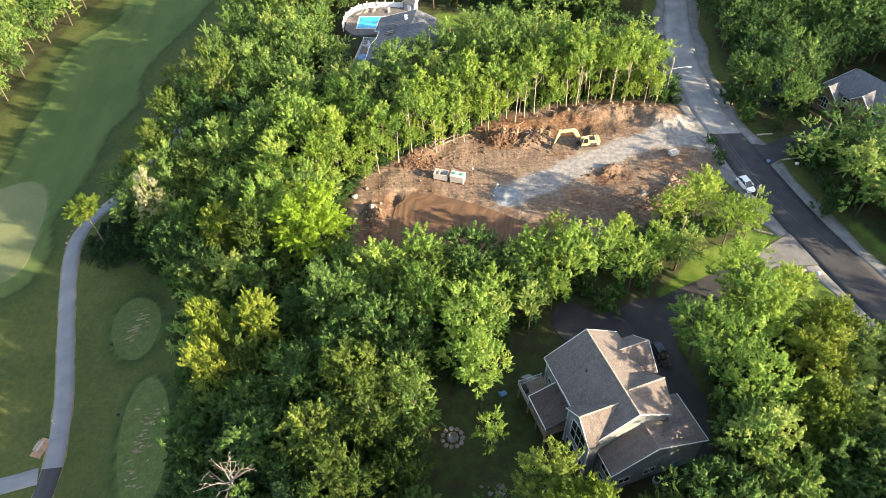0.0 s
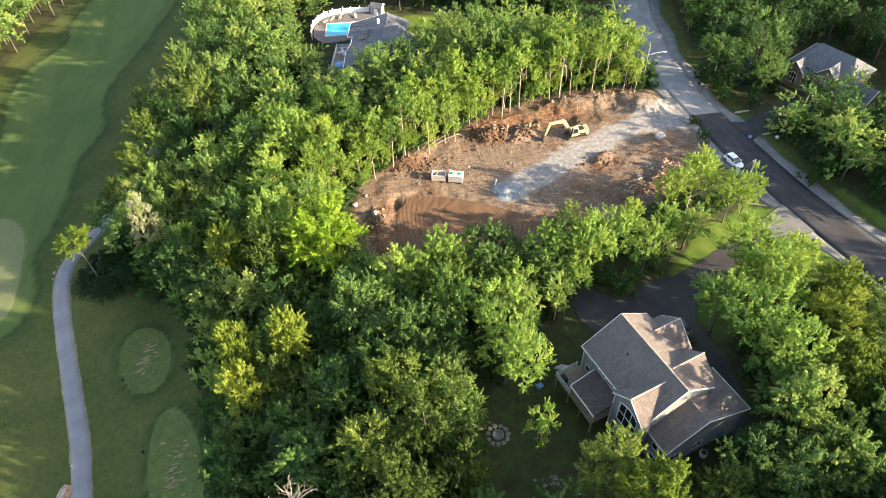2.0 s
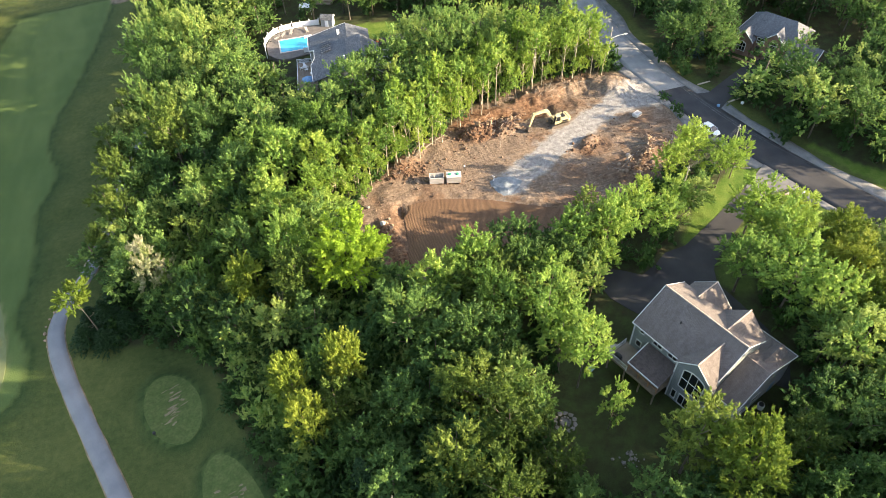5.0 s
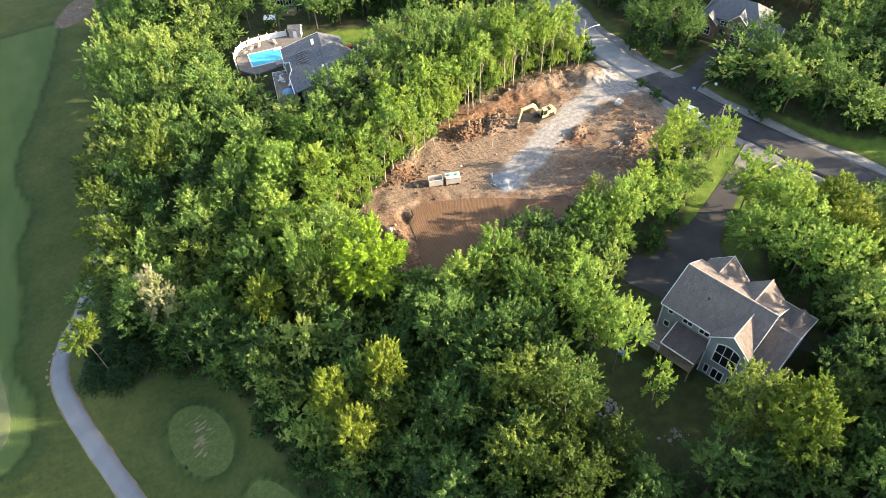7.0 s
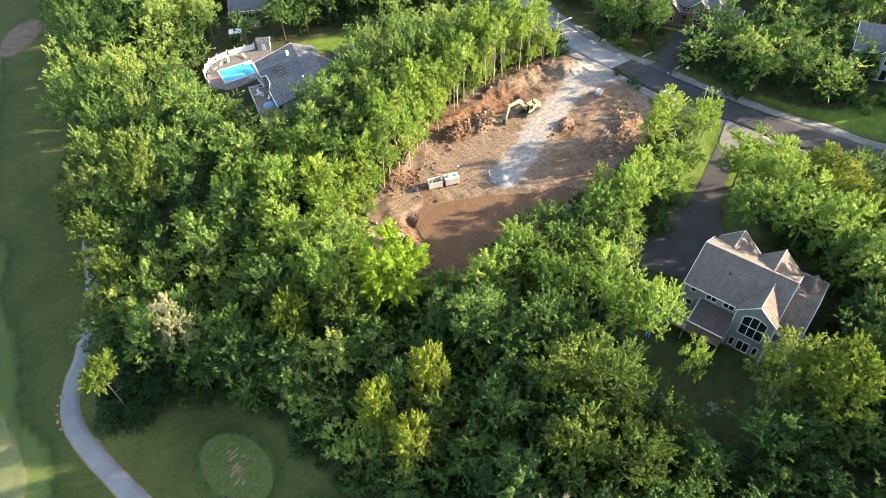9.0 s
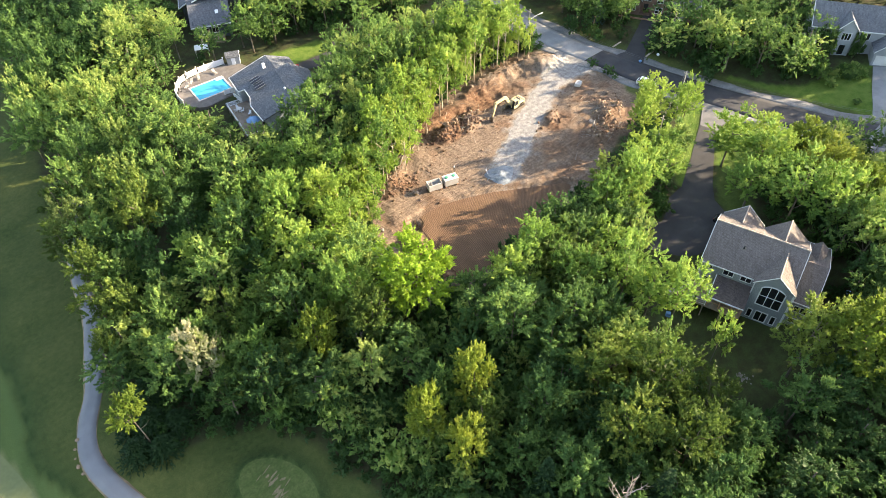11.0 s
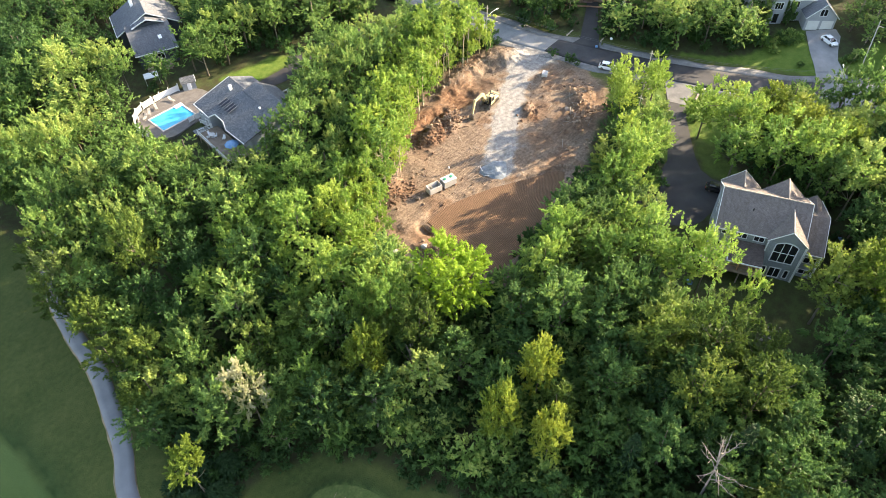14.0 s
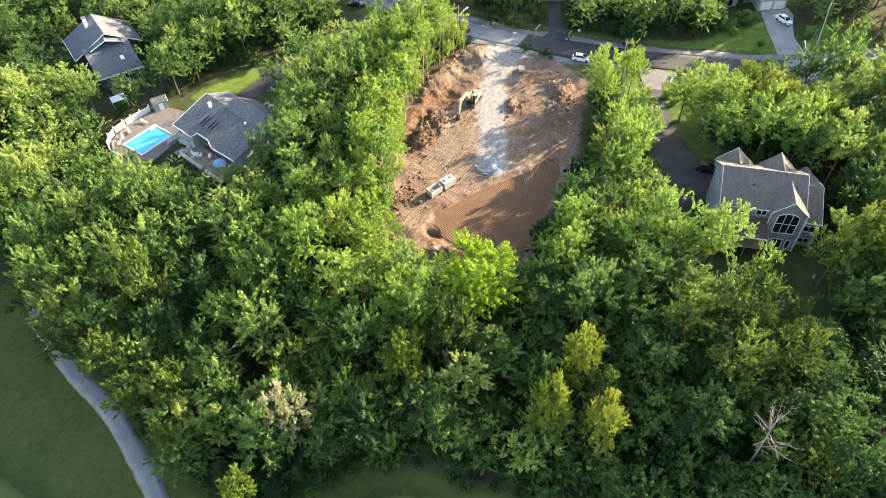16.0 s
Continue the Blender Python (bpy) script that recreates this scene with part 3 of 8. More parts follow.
PATH_POLY = [(x - 1.5, y) for x, y in PATH] + [(x + 1.5, y) for x, y in PATH[::-1]]
DRIVE = [(59.9, 85.6), (51.8, 80.6), (41, 74.9), (33, 71), (28.7, 70.6), (25.5, 68.6), (22.5, 67.4), (20.2, 69.2), (18.2, 70.4), (15.9, 69.6), (14.7, 67.3), (15.2, 64.5), (16.8, 61.8), (19, 58.5), (26, 57), (29.5, 46), (29, 43), (32, 40.5), (34.5, 44), (35.5, 51), (34.4, 57.2), (33.4, 61.6), (34.6, 64.6), (37.6, 67.2), (43.2, 71), (48.2, 74.3), (54, 77.2), (62.4, 77.4)]
POOL_DRIVE = [(-4, 157.4), (3, 154.6), (12, 153.4), (24, 152.5), (40, 149.5), (51.2, 147), (52, 153.5), (41, 156), (24, 158), (15.5, 159.8), (12, 162), (9.2, 158.8), (0, 159)]
BLUE_DRIVE = [(80.2, 57.9), (86.9, 61.9), (95.3, 66.6), (99.3, 61), (97, 59.0), (92.5, 57.8), (88.5, 56.4), (83.4, 52.4)]
CROSS_DRIVE = [(58.9, 110.6), (60.4, 107.0), (61.4, 103.6), (64.4, 105.6), (74.9, 112.2), (84, 117.6), (83, 120.2), (78.4, 117.7), (73.4, 115.2), (62.6, 110.0)]
COMBED = along([(-12.5, 99.0), (-5, 98.6), (4, 95.2), (12, 90.5), (18.5, 86.5), (17, 84), (2, 80.5), (-12, 79), (-15, 83), (-13.5, 91), (-12.5, 99.0)], 1.5)[:-1]
GRAVEL_DRIVE = along([(7.4, 97.4), (8.8, 99), (15.9, 103), (24.4, 107.8), (34.3, 112.8), (42, 116), (46.4, 118), (51.6, 121.5), (53.0, 109.8), (48.5, 110.6), (43, 110.8), (37.3, 109.2), (27.7, 103.8), (18.9, 98.8), (12.0, 94.6), (8.8, 94.0), (7.2, 96)], 0.8)[:-1]
_g = [(x + 1.6 * (float(fbm(np.array([x / 1.7]), np.array([y / 1.7]), 61)[0]) - 0.5), y + 1.6 * (float(fbm(np.array([x / 1.7]), np.array([y / 1.7]), 62)[0]) - 0.5)) for x, y in GRAVEL_DRIVE]
GRAVEL_DRIVE = _g
APRON = [(59.8, 85.5), (51.8, 80.5), (52.8, 76.6), (54, 77.3), (62.3, 77.5)]

def height(x, y, detail=True):
    """The lie of the land."""
    x, y = np.asarray(x, float), np.asarray(y, float)
    g = sstep((-20 - x) / 38.0)
    h = -7.3 * g - 0.05 * np.maximum(0, -65 - x) - 0.03 * g * np.maximum(0, y - 100)
    h = h + 0.13 * np.clip(x - 76, 0, 25) * sstep((100 - y) / 15)
    if not detail:
        return h
    for t in TEES:
        h = h + 0.45 * sstep((side(t, x, y) + 2.4) / 2.2)
    c = sstep((side(CLEARING, x, y) - 0.2) / 2.5)
    track = sstep((side(GRAVEL_DRIVE, x, y) + 2.0) / 2.0)
    tidy = sstep((side(COMBED, x, y) + 0.4) / 1.2)
    lump = (fbm(x / 4.5, y / 4.5, 5) - 0.5) * 0.8 + (fbm(x / 1.1, y / 1.1, 11, 3) - 0.5) * 0.34 * sstep((fbm(x / 6, y / 6, 91) - 0.42) / 0.2)
    h = h + c * (1 - track) * lump * (1 - 0.88 * tidy) * (1 - 0.7 * sstep(1.3 - np.hypot((x - 8) / 13, (y - 103) / 6.5))) - 0.5 * sstep((side(COMBED, x, y) + (fbm(x / 2.2, y / 2.2, 13, 3) - 0.5) * 1.6) / 1.3 + 0.5)
    def mound(cx, cy, a, b, turn, top, seed):
        co, si = math.cos(radians(turn)), math.sin(radians(turn))
        u, v = (x - cx) * co + (y - cy) * si, -(x - cx) * si + (y - cy) * co
        r = np.hypot(u / a, v / b) + (fbm(x / 1.5, y / 1.5, seed, 3) - 0.5) * 0.55
        return top * sstep(1.15 - r)
    h = h + mound(9.6, 114.2, 4.2, 3.0, 25, 2.2, 21) + mound(15.4, 113.2, 4.2, 2.4, 10, 1.5, 22) + mound(31, 122.5, 11, 3.2, 5, 1.6, 23) + mound(43, 120, 6.5, 4.2, -20, 1.9, 24)
    h = h + mound(-8, 110, 6.5, 3.2, 40, 1.0, 25) + mound(41, 96.5, 4.5, 3.2, 30, 1.3, 26) + mound(32, 92, 5.5, 3.0, 20, 1.1, 27) + mound(30, 103.3, 3.5, 1.6, 25, 1.0, 28)
    h = h - mound(13.5, 117.2, 8, 2.4, 15, 1.7, 29) - mound(24, 117.2, 7, 3.6, 0, 1.1, 30) - mound(-12.5, 97, 1.4, 2.0, 0, 0.9, 31)
    h = h + mound(-16, 92.5, 2.2, 4.5, 10, 0.9, 33)
    h = h + 0.9 * sstep((15 - np.hypot(x - 20, y - 47)) / 8)
    flat = np.zeros_like(h)
    for poly, soft in ((ROAD_POLY, 3.0), (DRIVE, 1.0), (POOL_DRIVE, 1.0), (CROSS_DRIVE, 1.0)):
        flat = np.maximum(flat, sstep((side(poly, x, y) + soft) / soft))
    base = 0.13 * np.clip(x - 76, 0, 25) * sstep((100 - y) / 15)
    wild = (fbm(x / 7, y / 7, 3) - 0.5) * 0.7 * (1 - c)
    return (h + wild * sstep(-side(PATH_POLY, x, y) / 4)) * (1 - flat) + base * flat

def hz(x, y):
    return float(height(np.array([x]), np.array([y]))[0])

# ---------------------------------------------------------------- ground, one sheet to the horizon
def make_ground():
    def lines(a, b, c, d, ends):
        mid = np.concatenate([np.arange(a, c, 1.0), np.arange(c, d, 0.36), np.arange(d, b, 1.0)])
        return np.concatenate([[-e for e in ends[::-1]] + np.array(a), mid, b + np.array(ends)])
    ends = np.array([0.0, 6, 16, 35, 70, 140, 300, 700, 1500, 3000])[1:]
    xs = lines(-150, 135, -24, 54, ends)
    ys = lines(10, 265, 76, 128, ends)
    X, Y = np.meshgrid(xs, ys)
    x, y = X.ravel(), Y.ravel()
    z = height(x, y)
    nx, ny = len(xs), len(ys)
    me = bpy.data.meshes.new("ground")
    i = np.arange(nx * ny).reshape(ny, nx)
    q = np.stack([i[:-1, :-1], i[:-1, 1:], i[1:, 1:], i[1:, :-1]], -1).reshape(-1, 4)
    me.vertices.add(nx * ny)
    me.vertices.foreach_set("co", np.stack([x, y, z], 1).ravel())
    me.loops.add(q.size)
    me.loops.foreach_set("vertex_index", q.ravel())
    me.polygons.add(len(q))
    me.polygons.foreach_set("loop_start", np.arange(0, q.size, 4))
    me.polygons.foreach_set("loop_total", np.full(len(q), 4))
    me.update(calc_edges=True)
    me.polygons.foreach_set("use_smooth", [True] * len(q))
    edge = (fbm(x / 3, y / 3, 40) - 0.5) * 1.6
    def z_in(poly, soft=0.8, wob=1.0):
        return sstep((side(poly, x, y) + edge * wob) / soft + 0.5)
    grass = np.zeros((len(x), 4)); soil = np.zeros((len(x), 4))
    rim = np.max([side(FAIRWAY, x, y) + edge * 0.5] + [side(t, x, y) * 2.2 for t in TEES], axis=0)
    soil[:, 3] = sstep((rim + 5.5) / 3.5) * sstep((0.3 - rim) / 0.8) * (0.55 + 0.45 * sstep((rim + 2.0) / 1.2))
    verge = sstep((side(ROAD_POLY, x, y) + 6.5) / 2)
    grass[:, 0] = np.maximum(z_in(GOLF, 2.0, 1.5), verge)
    grass[:, 1] = np.maximum(z_in(FAIRWAY, 0.8, 0.4), np.maximum(*[z_in(t, 0.6, 0.1) for t in TEES]))
    worn = np.zeros_like(x)
    for t in TEES:
        worn = np.maximum(worn, sstep((side(t, x, y) - 1.2) / 1.5) * sstep((fbm(x / 1.3, y / 0.7, 77, 3) - 0.50) / 0.14) * 0.7)
    grass[:, 2] = np.maximum(z_in(GREEN, 0.8, 0.2), worn)
    grass[:, 3] = np.clip(sstep((side(GRAVEL_DRIVE, x, y) + 0.3 + edge * 0.9) / 1.4 + 0.5) + 0.5 * sstep((side(GRAVEL_DRIVE, x, y) + 3.5) / 3) * sstep((fbm(x / 1.5, y / 1.5, 44) - 0.5) / 0.1), 0, 1)
    # lawn 0: thin brownish turf, darkened further to stand for tree shade
    soil[:, 2] = np.max([z_in(l, 1.0, 0.8) * (0.12 if k == 0 else 0.35 if k == 8 else 0.5 if k == 9 else 1.0) for k, l in enumerate(LAWNS)], axis=0)
    c = sstep((side(CLEARING, x, y) + edge * 1.6 + 1.6 * sstep((y - 99) / 4)) / 2.0 + 0.5)
    soil[:, 0] = np.maximum(c, z_in(BUNKER, 0.8, 0.4))
    dark = np.zeros_like(x)
    for cx, cy, a, b, k in ((12.0, 117.5, 8.5, 5.0, 1.0), (24, 118.5, 8, 4, 0.8), (9.6, 114.2, 5.5, 3.6, 1.0), (31, 101.5, 4, 3, 0.6), (-14, 90, 4.5, 9, 0.75), (36, 93, 11, 5, 0.6), (-9, 108, 6, 3, 0.6)):
        dark = np.maximum(dark, k * sstep((1.2 - np.hypot((x - cx) / a, (y - cy) / b)) / 0.5))
    soil[:, 1] = np.clip(dark + sstep((fbm(x / 4, y / 4, 50) - 0.55) / 0.15) * 0.6, 0, 1) * c
    for name, val in (("zone_grass", grass), ("zone_soil", soil)):
        me.color_attributes.new(name, "FLOAT_COLOR", "POINT").data.foreach_set("color", val.ravel())
    me.materials.append(M["ground"])
    return tagged(new("ground", me), "grass, woodland floor and bare brown earth", "ground", kind="structure")
make_ground()

def strip(name, left, right, material, lift, label, n_across=3, crown=0.0):
    """A ribbon laid on the land between two lines."""
    b = Build()
    L, R = np.array(left), np.array(right)
    n = len(L)
    for k in range(n_across + 1):
        t = k / n_across
        p = L * (1 - t) + R * t
        z = height(p[:, 0], p[:, 1]) + lift + crown * (1 - (2 * t - 1) ** 2)
        b.v += [(a, c, d) for a, c, d in zip(p[:, 0], p[:, 1], z)]
    for k in range(n_across):
        b.f += [(k * n + i, (k + 1) * n + i, (k + 1) * n + i + 1, k * n + i + 1) for i in range(n - 1)]
    # edge skirts give it a thickness
    for k, flip in ((0, 1), (n_across, 0)):
        o = len(b.v)
        b.v += [(p[0], p[1], p[2] - 0.15) for p in b.v[k * n:(k + 1) * n]]
        b.f += [(k * n + i, k * n + i + 1, o + i + 1, o + i) if flip else (k * n + i, o + i, o + i + 1, k * n + i + 1) for i in range(n - 1)]
    return tagged(part(name, b, material, smooth=True), label, name.split("_")[0], kind="structure")

def offset_line(pts, d):
    p = np.array(pts, float)
    t = np.gradient(p, axis=0)
    t /= np.linalg.norm(t, axis=1)[:, None]
    return p + np.stack([-t[:, 1], t[:, 0]], 1) * (np.asarray(d)[:, None] if np.ndim(d) else d)

def paving(name, poly, material, lift, label):
    """A paved shape with a fine mesh, laid on the land."""
    bm = bmesh.new()
    vs = [bm.verts.new((x, y, 0)) for x, y in poly]
    es = [bm.edges.new((a, c)) for a, c in zip(vs, vs[1:] + vs[:1])]
    bmesh.ops.triangle_fill(bm, use_beauty=True, edges=es)
    for _ in range(4):
        long = [e for e in bm.edges if e.calc_length() > 2.5]
        if not long:
            break
        bmesh.ops.subdivide_edges(bm, edges=long, cuts=1)
        bmesh.ops.triangulate(bm, faces=[f for f in bm.faces if len(f.verts) > 3])
    rim = [e for e in bm.edges if e.is_boundary]
    ex = bmesh.ops.extrude_edge_only(bm, edges=rim)
    low = {v for v in ex["geom"] if isinstance(v, bmesh.types.BMVert)}
    co = np.array([v.co[:] for v in bm.verts])
    z = height(co[:, 0], co[:, 1])
    for v, h in zip(bm.verts, z):
        v.co.z = h + (lift if v not in low else -0.15)
    for f in bm.faces:
        if f.normal.z < -0.5:
            f.normal_flip()
    bmesh.ops.recalc_face_normals(bm, faces=bm.faces)
    me = bpy.data.meshes.new(name)
    bm.to_mesh(me); bm.free()
    if sum(p.normal.z for p in me.polygons) < 0:
        me.flip_normals()
    me.materials.append(material)
    return tagged(new(name, me), label, "pavement", kind="structure")

# the road: worn and dusty, then freshly laid, then worn again
y_of = RN[:, 1]
i_a = int(np.argmin(np.abs(y_of - 114.3)))
i_b = int(np.argmin(np.abs(y_of - 55.5)))
i_c, i_d = int(np.argmin(np.abs(y_of - 80))), int(np.argmin(np.abs(y_of - 67)))
strip("road_worn", RN[:i_a + 1], RF[:i_a + 1], M["asphalt_old"], 0.05, "worn dusty grey asphalt road", 6, 0.06)
strip("road_new", RN[i_a:i_b + 1], RF[i_a:i_b + 1], M["asphalt_new"], 0.07, "freshly laid black asphalt road", 6, 0.06)
strip("road_far", RN[i_b:], RF[i_b:], M["asphalt_old"], 0.05, "worn grey asphalt road", 6, 0.06)
near_w = 2.3 + 0.5 * np.sin(np.arange(NR) * 0.7)
far_w = 2.6 + 0.5 * np.sin(np.arange(NR) * 0.45)
strip("shoulder_near", offset_line(RN, -near_w), offset_line(RN, -0.02), M["gravel_dark"], 0.03, "grey gravel road shoulder", 3)
strip("shoulder_far", offset_line(RF, 0.02), offset_line(RF, far_w), M["gravel_dark"], 0.03, "grey gravel road shoulder", 3)
path_w = 1.40 + 0.5 * fbm(np.array(PATH)[:, 0] / 2.3, np.array(PATH)[:, 1] / 2.3, 19)
strip("path_edge", offset_line(PATH, path_w), offset_line(PATH, -path_w), M["dirt_edge"], 0.035, "sandy worn edge of the cart path", 3, 0.02)
strip("path", offset_line(PATH, 1.45), offset_line(PATH, -1.45), M["asphalt_path"], 0.07, "grey asphalt golf cart path", 3, 0.03)
BRANCH = along([(-64.2, 44.8), (-70, 43.2), (-80, 41.5), (-95, 40)])
strip("path_branch", offset_line(BRANCH, 1.4), offset_line(BRANCH, -1.4), M["asphalt_path"], 0.055, "grey asphalt golf cart path", 3, 0.03)
PATCH = [p for p in PATH if p[1] < 47.6]
strip("path_patch", offset_line(PATCH, 1.5), offset_line(PATCH, -1.5), M["asphalt_new"], 0.09, "dark patch of newer asphalt on the path", 3, 0.03)
paving("driveway_house", DRIVE, M["asphalt_drive"], 0.06, "black asphalt driveway and turning court")
paving("driveway_apron", APRON, M["asphalt_apron"], 0.075, "worn pale grey asphalt at the driveway mouth")
paving("driveway_pool", POOL_DRIVE, M["asphalt_drive"], 0.06, "dark asphalt driveway")
paving("driveway_blue", BLUE_DRIVE, M["concrete_drive"], 0.08, "pale concrete driveway")
paving("driveway_cross", CROSS_DRIVE, M["asphalt_drive"], 0.06, "dark grey asphalt driveway")
TRACK_CORE = [(x + 0.0, y) for x, y in GRAVEL_DRIVE]
paving("gravel_drive", TRACK_CORE, M["gravel"], 0.035, "pale crushed stone track over bare earth")
PAD = [(0.4 + (x - 0.4) * 0.93, 89.5 + (y - 89.5) * 0.90) for x, y in COMBED]
paving("graded_pad", PAD, M["combed"], 0.09, "graded brown earth combed by machine tracks")
for k, t in enumerate(TEES):
    paving("tee_%d" % (k + 1), t, M["tee_grass"], 0.06, "oval mown tee with worn streaks")
def worn_turf(k, tee, n):
    """Thin dry streaks where the tee is used most."""
    rg = np.random.default_rng(60 + k)
    cx, cy = np.mean(tee, axis=0)
    b = Build()
    while n:
        x, y = cx + rg.normal() * 1.1, cy + rg.normal() * (2.2 if k == 0 else 4.5)
        if side(tee, np.array([x]), np.array([y]))[0] < 1.2:
            continue
        n -= 1
        L, w, a = rg.uniform(0.3, 1.1), rg.uniform(0.06, 0.22), rg.normal() * 0.25 + 0.25
        ring = []
        for t in (2 * math.pi * i / 14 for i in range(14)):
            u, v = L * math.cos(t) * rg.uniform(0.75, 1.2), w * math.sin(t) * rg.uniform(0.5, 1.5)
            ring.append((x + u * math.cos(a) - v * math.sin(a), y + u * math.sin(a) + v * math.cos(a)))
        z = hz(x, y) + 0.075 + 0.001 * (n % 5)
        b.prism([(p, q, z) for p, q in ring], (0, 0, 0.012))
    tagged(part("worn_turf_%d" % (k + 1), b, M["tee_worn"]), "dry worn streaks in the turf of the tee", "turf", kind="structure")
worn_turf(0, TEES[0], 26)
worn_turf(1, TEES[1], 38)
paving("putting_green", GREEN, M["green_grass"], 0.06, "smooth pale putting green")
# ---------------------------------------------------------------- trees
def unit(a):
    return a / (np.linalg.norm(a, axis=-1, keepdims=True) + 1e-9)

def sprays(rng, centres, lengths, radii, axes, n, length, width):
    """Pointed leafy boughs: small blades set over a cone along each axis."""
    k = len(centres)
    w = np.repeat(np.arange(k), n)
    a = axes[w]
    f = rng.uniform(0, 1, (k * n, 1)) ** 0.8
    r = rng.normal(size=(k * n, 3))
    r = unit(r - (r * a).sum(1, keepdims=True) * a)
    off = radii[w][:, None] * (1 - 0.8 * f) * np.sqrt(rng.uniform(0.25, 1, (k * n, 1)))
    p = centres[w] + a * lengths[w][:, None] * f + r * off
    t = unit(0.85 * a + 0.4 * r + 0.35 * rng.normal(size=r.shape))
    nrm = unit(1.0 * r + 0.4 * a + 0.33 * rng.normal(size=r.shape) + np.array([0, 0, 0.4]))
    s = unit(np.cross(nrm, t))
    t = np.cross(s, nrm)
    L = length * rng.uniform(0.6, 1.35, (k * n, 1))
    W = width * rng.uniform(0.7, 1.3, (k * n, 1))
    return np.stack([p - s * W / 2, p + s * W / 2, p + t * L], 1).reshape(-1, 3)

def crown_points(rng, R, base, top, boughs, fingers, leaves, length, width, ragged=0.3):
    """A broadleaved crown: uneven boughs over an egg, each a bunch of leafy fingers that reach out and up, with gaps
    between and an inner filling coloured darker to stand for the shade inside.
    """
    i = np.arange(boughs)
    zz = 1 - (i + 0.5) / boughs * 1.62
    ph = i * 2.39996 + rng.uniform(0, 6)
    r = np.sqrt(np.maximum(0.02, 1 - zz * zz))
    d = np.stack([r * np.cos(ph), r * np.sin(ph), zz], 1)
    d = unit(d + rng.normal(size=d.shape) * 0.22)
    half = (top - base) / 2
    mid = np.array([0, 0, base + half])
    wob = 1 + ragged * rng.normal(size=(boughs, 1)) * 0.5
    c = d * np.array([R, R, half]) * 0.64 * wob + mid
    rb = R * rng.uniform(0.29, 0.45, boughs)
    w = np.repeat(np.arange(boughs), fingers)
    f = unit(unit(rng.normal(size=(len(w), 3))) + 0.75 * d[w] + np.array([0, 0, 0.5]))
    ln = rb[w] * rng.uniform(0.75, 1.25, len(w))
    start = c[w] + f * (rb[w] * rng.uniform(0.2, 0.55, len(w)))[:, None] * np.array([1, 1, 0.85])
    rad = rb[w] * rng.uniform(0.20, 0.33, len(w))
    ax = unit(f + np.array([0, 0, 0.3]))
    a = sprays(rng, start, ln, rad, ax, leaves, length, width)
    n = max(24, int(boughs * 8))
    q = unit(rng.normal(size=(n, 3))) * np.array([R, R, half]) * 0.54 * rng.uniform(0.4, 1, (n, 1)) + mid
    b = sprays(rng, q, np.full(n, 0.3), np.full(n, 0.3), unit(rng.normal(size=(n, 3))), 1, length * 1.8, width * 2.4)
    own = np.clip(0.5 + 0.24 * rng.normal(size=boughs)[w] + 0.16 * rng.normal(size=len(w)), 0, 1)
    # fixed low tone paints the crown's inner shade into the filling leaves
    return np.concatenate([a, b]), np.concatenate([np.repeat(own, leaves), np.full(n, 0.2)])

def soup(name, pts, material, tint=None, bough=None):
    n = len(pts) // 3
    me = bpy.data.meshes.new(name)
    me.vertices.add(len(pts))
    me.vertices.foreach_set("co", pts.astype(np.float32).ravel())
    me.loops.add(len(pts))
    me.loops.foreach_set("vertex_index", np.arange(len(pts), dtype=np.int32))
    me.polygons.add(n)
    me.polygons.foreach_set("loop_start", np.arange(0, len(pts), 3, dtype=np.int32))
    me.polygons.foreach_set("loop_total", np.full(n, 3, dtype=np.int32))
    me.update(calc_edges=True)
    if tint is not None:
        me.attributes.new("tint", "FLOAT", "POINT").data.foreach_set("value", np.repeat(tint, 3).astype(np.float32))
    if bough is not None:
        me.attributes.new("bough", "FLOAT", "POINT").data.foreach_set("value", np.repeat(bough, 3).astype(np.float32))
    me.materials.append(material)
    return me

def trunk_build(rng, h, base, R, r0, forks=5, twin=False):
    b = Build()
    bend = rng.normal(size=2) * 0.35
    stem = [Vector((bend[0] * (t * t), bend[1] * (t * t), -0.5 + (h * 0.82 + 0.5) * t)) for t in (0, 0.12, 0.35, 0.6, 0.8, 1)]
    b.tube(stem, [r0 * 1.35, r0, r0 * 0.8, r0 * 0.6, r0 * 0.4, r0 * 0.12], 6)
    for k in range(forks):
        t = rng.uniform(0.35, 0.75)
        o = Vector((bend[0] * t * t, bend[1] * t * t, -0.5 + (h * 0.82 + 0.5) * t))
        a = rng.uniform(0, 6.28)
        ln = R * rng.uniform(0.5, 0.85)
        e = o + Vector((math.cos(a) * ln, math.sin(a) * ln, ln * rng.uniform(0.7, 1.3)))
        m = (o + e) / 2 + Vector((math.cos(a), math.sin(a), -0.3)) * ln * 0.12
        b.tube([o, m, e], [r0 * 0.42, r0 * 0.28, r0 * 0.08], 5)
    return b

KINDS = {}
def make_kind(name, seeds, R, base, top, leafing, length, width, r0, **kw):
    """leafing: boughs, fingers a bough, leaves a finger."""
    for s in seeds:
        rng = np.random.default_rng(s)
        k = rng.uniform(0.9, 1.1)
        crown = crown_points(rng, R * k, base, top, *leafing, length, width, **kw)
        KINDS.setdefault(name, []).append((crown, trunk_build(rng, top, base, R, r0)))

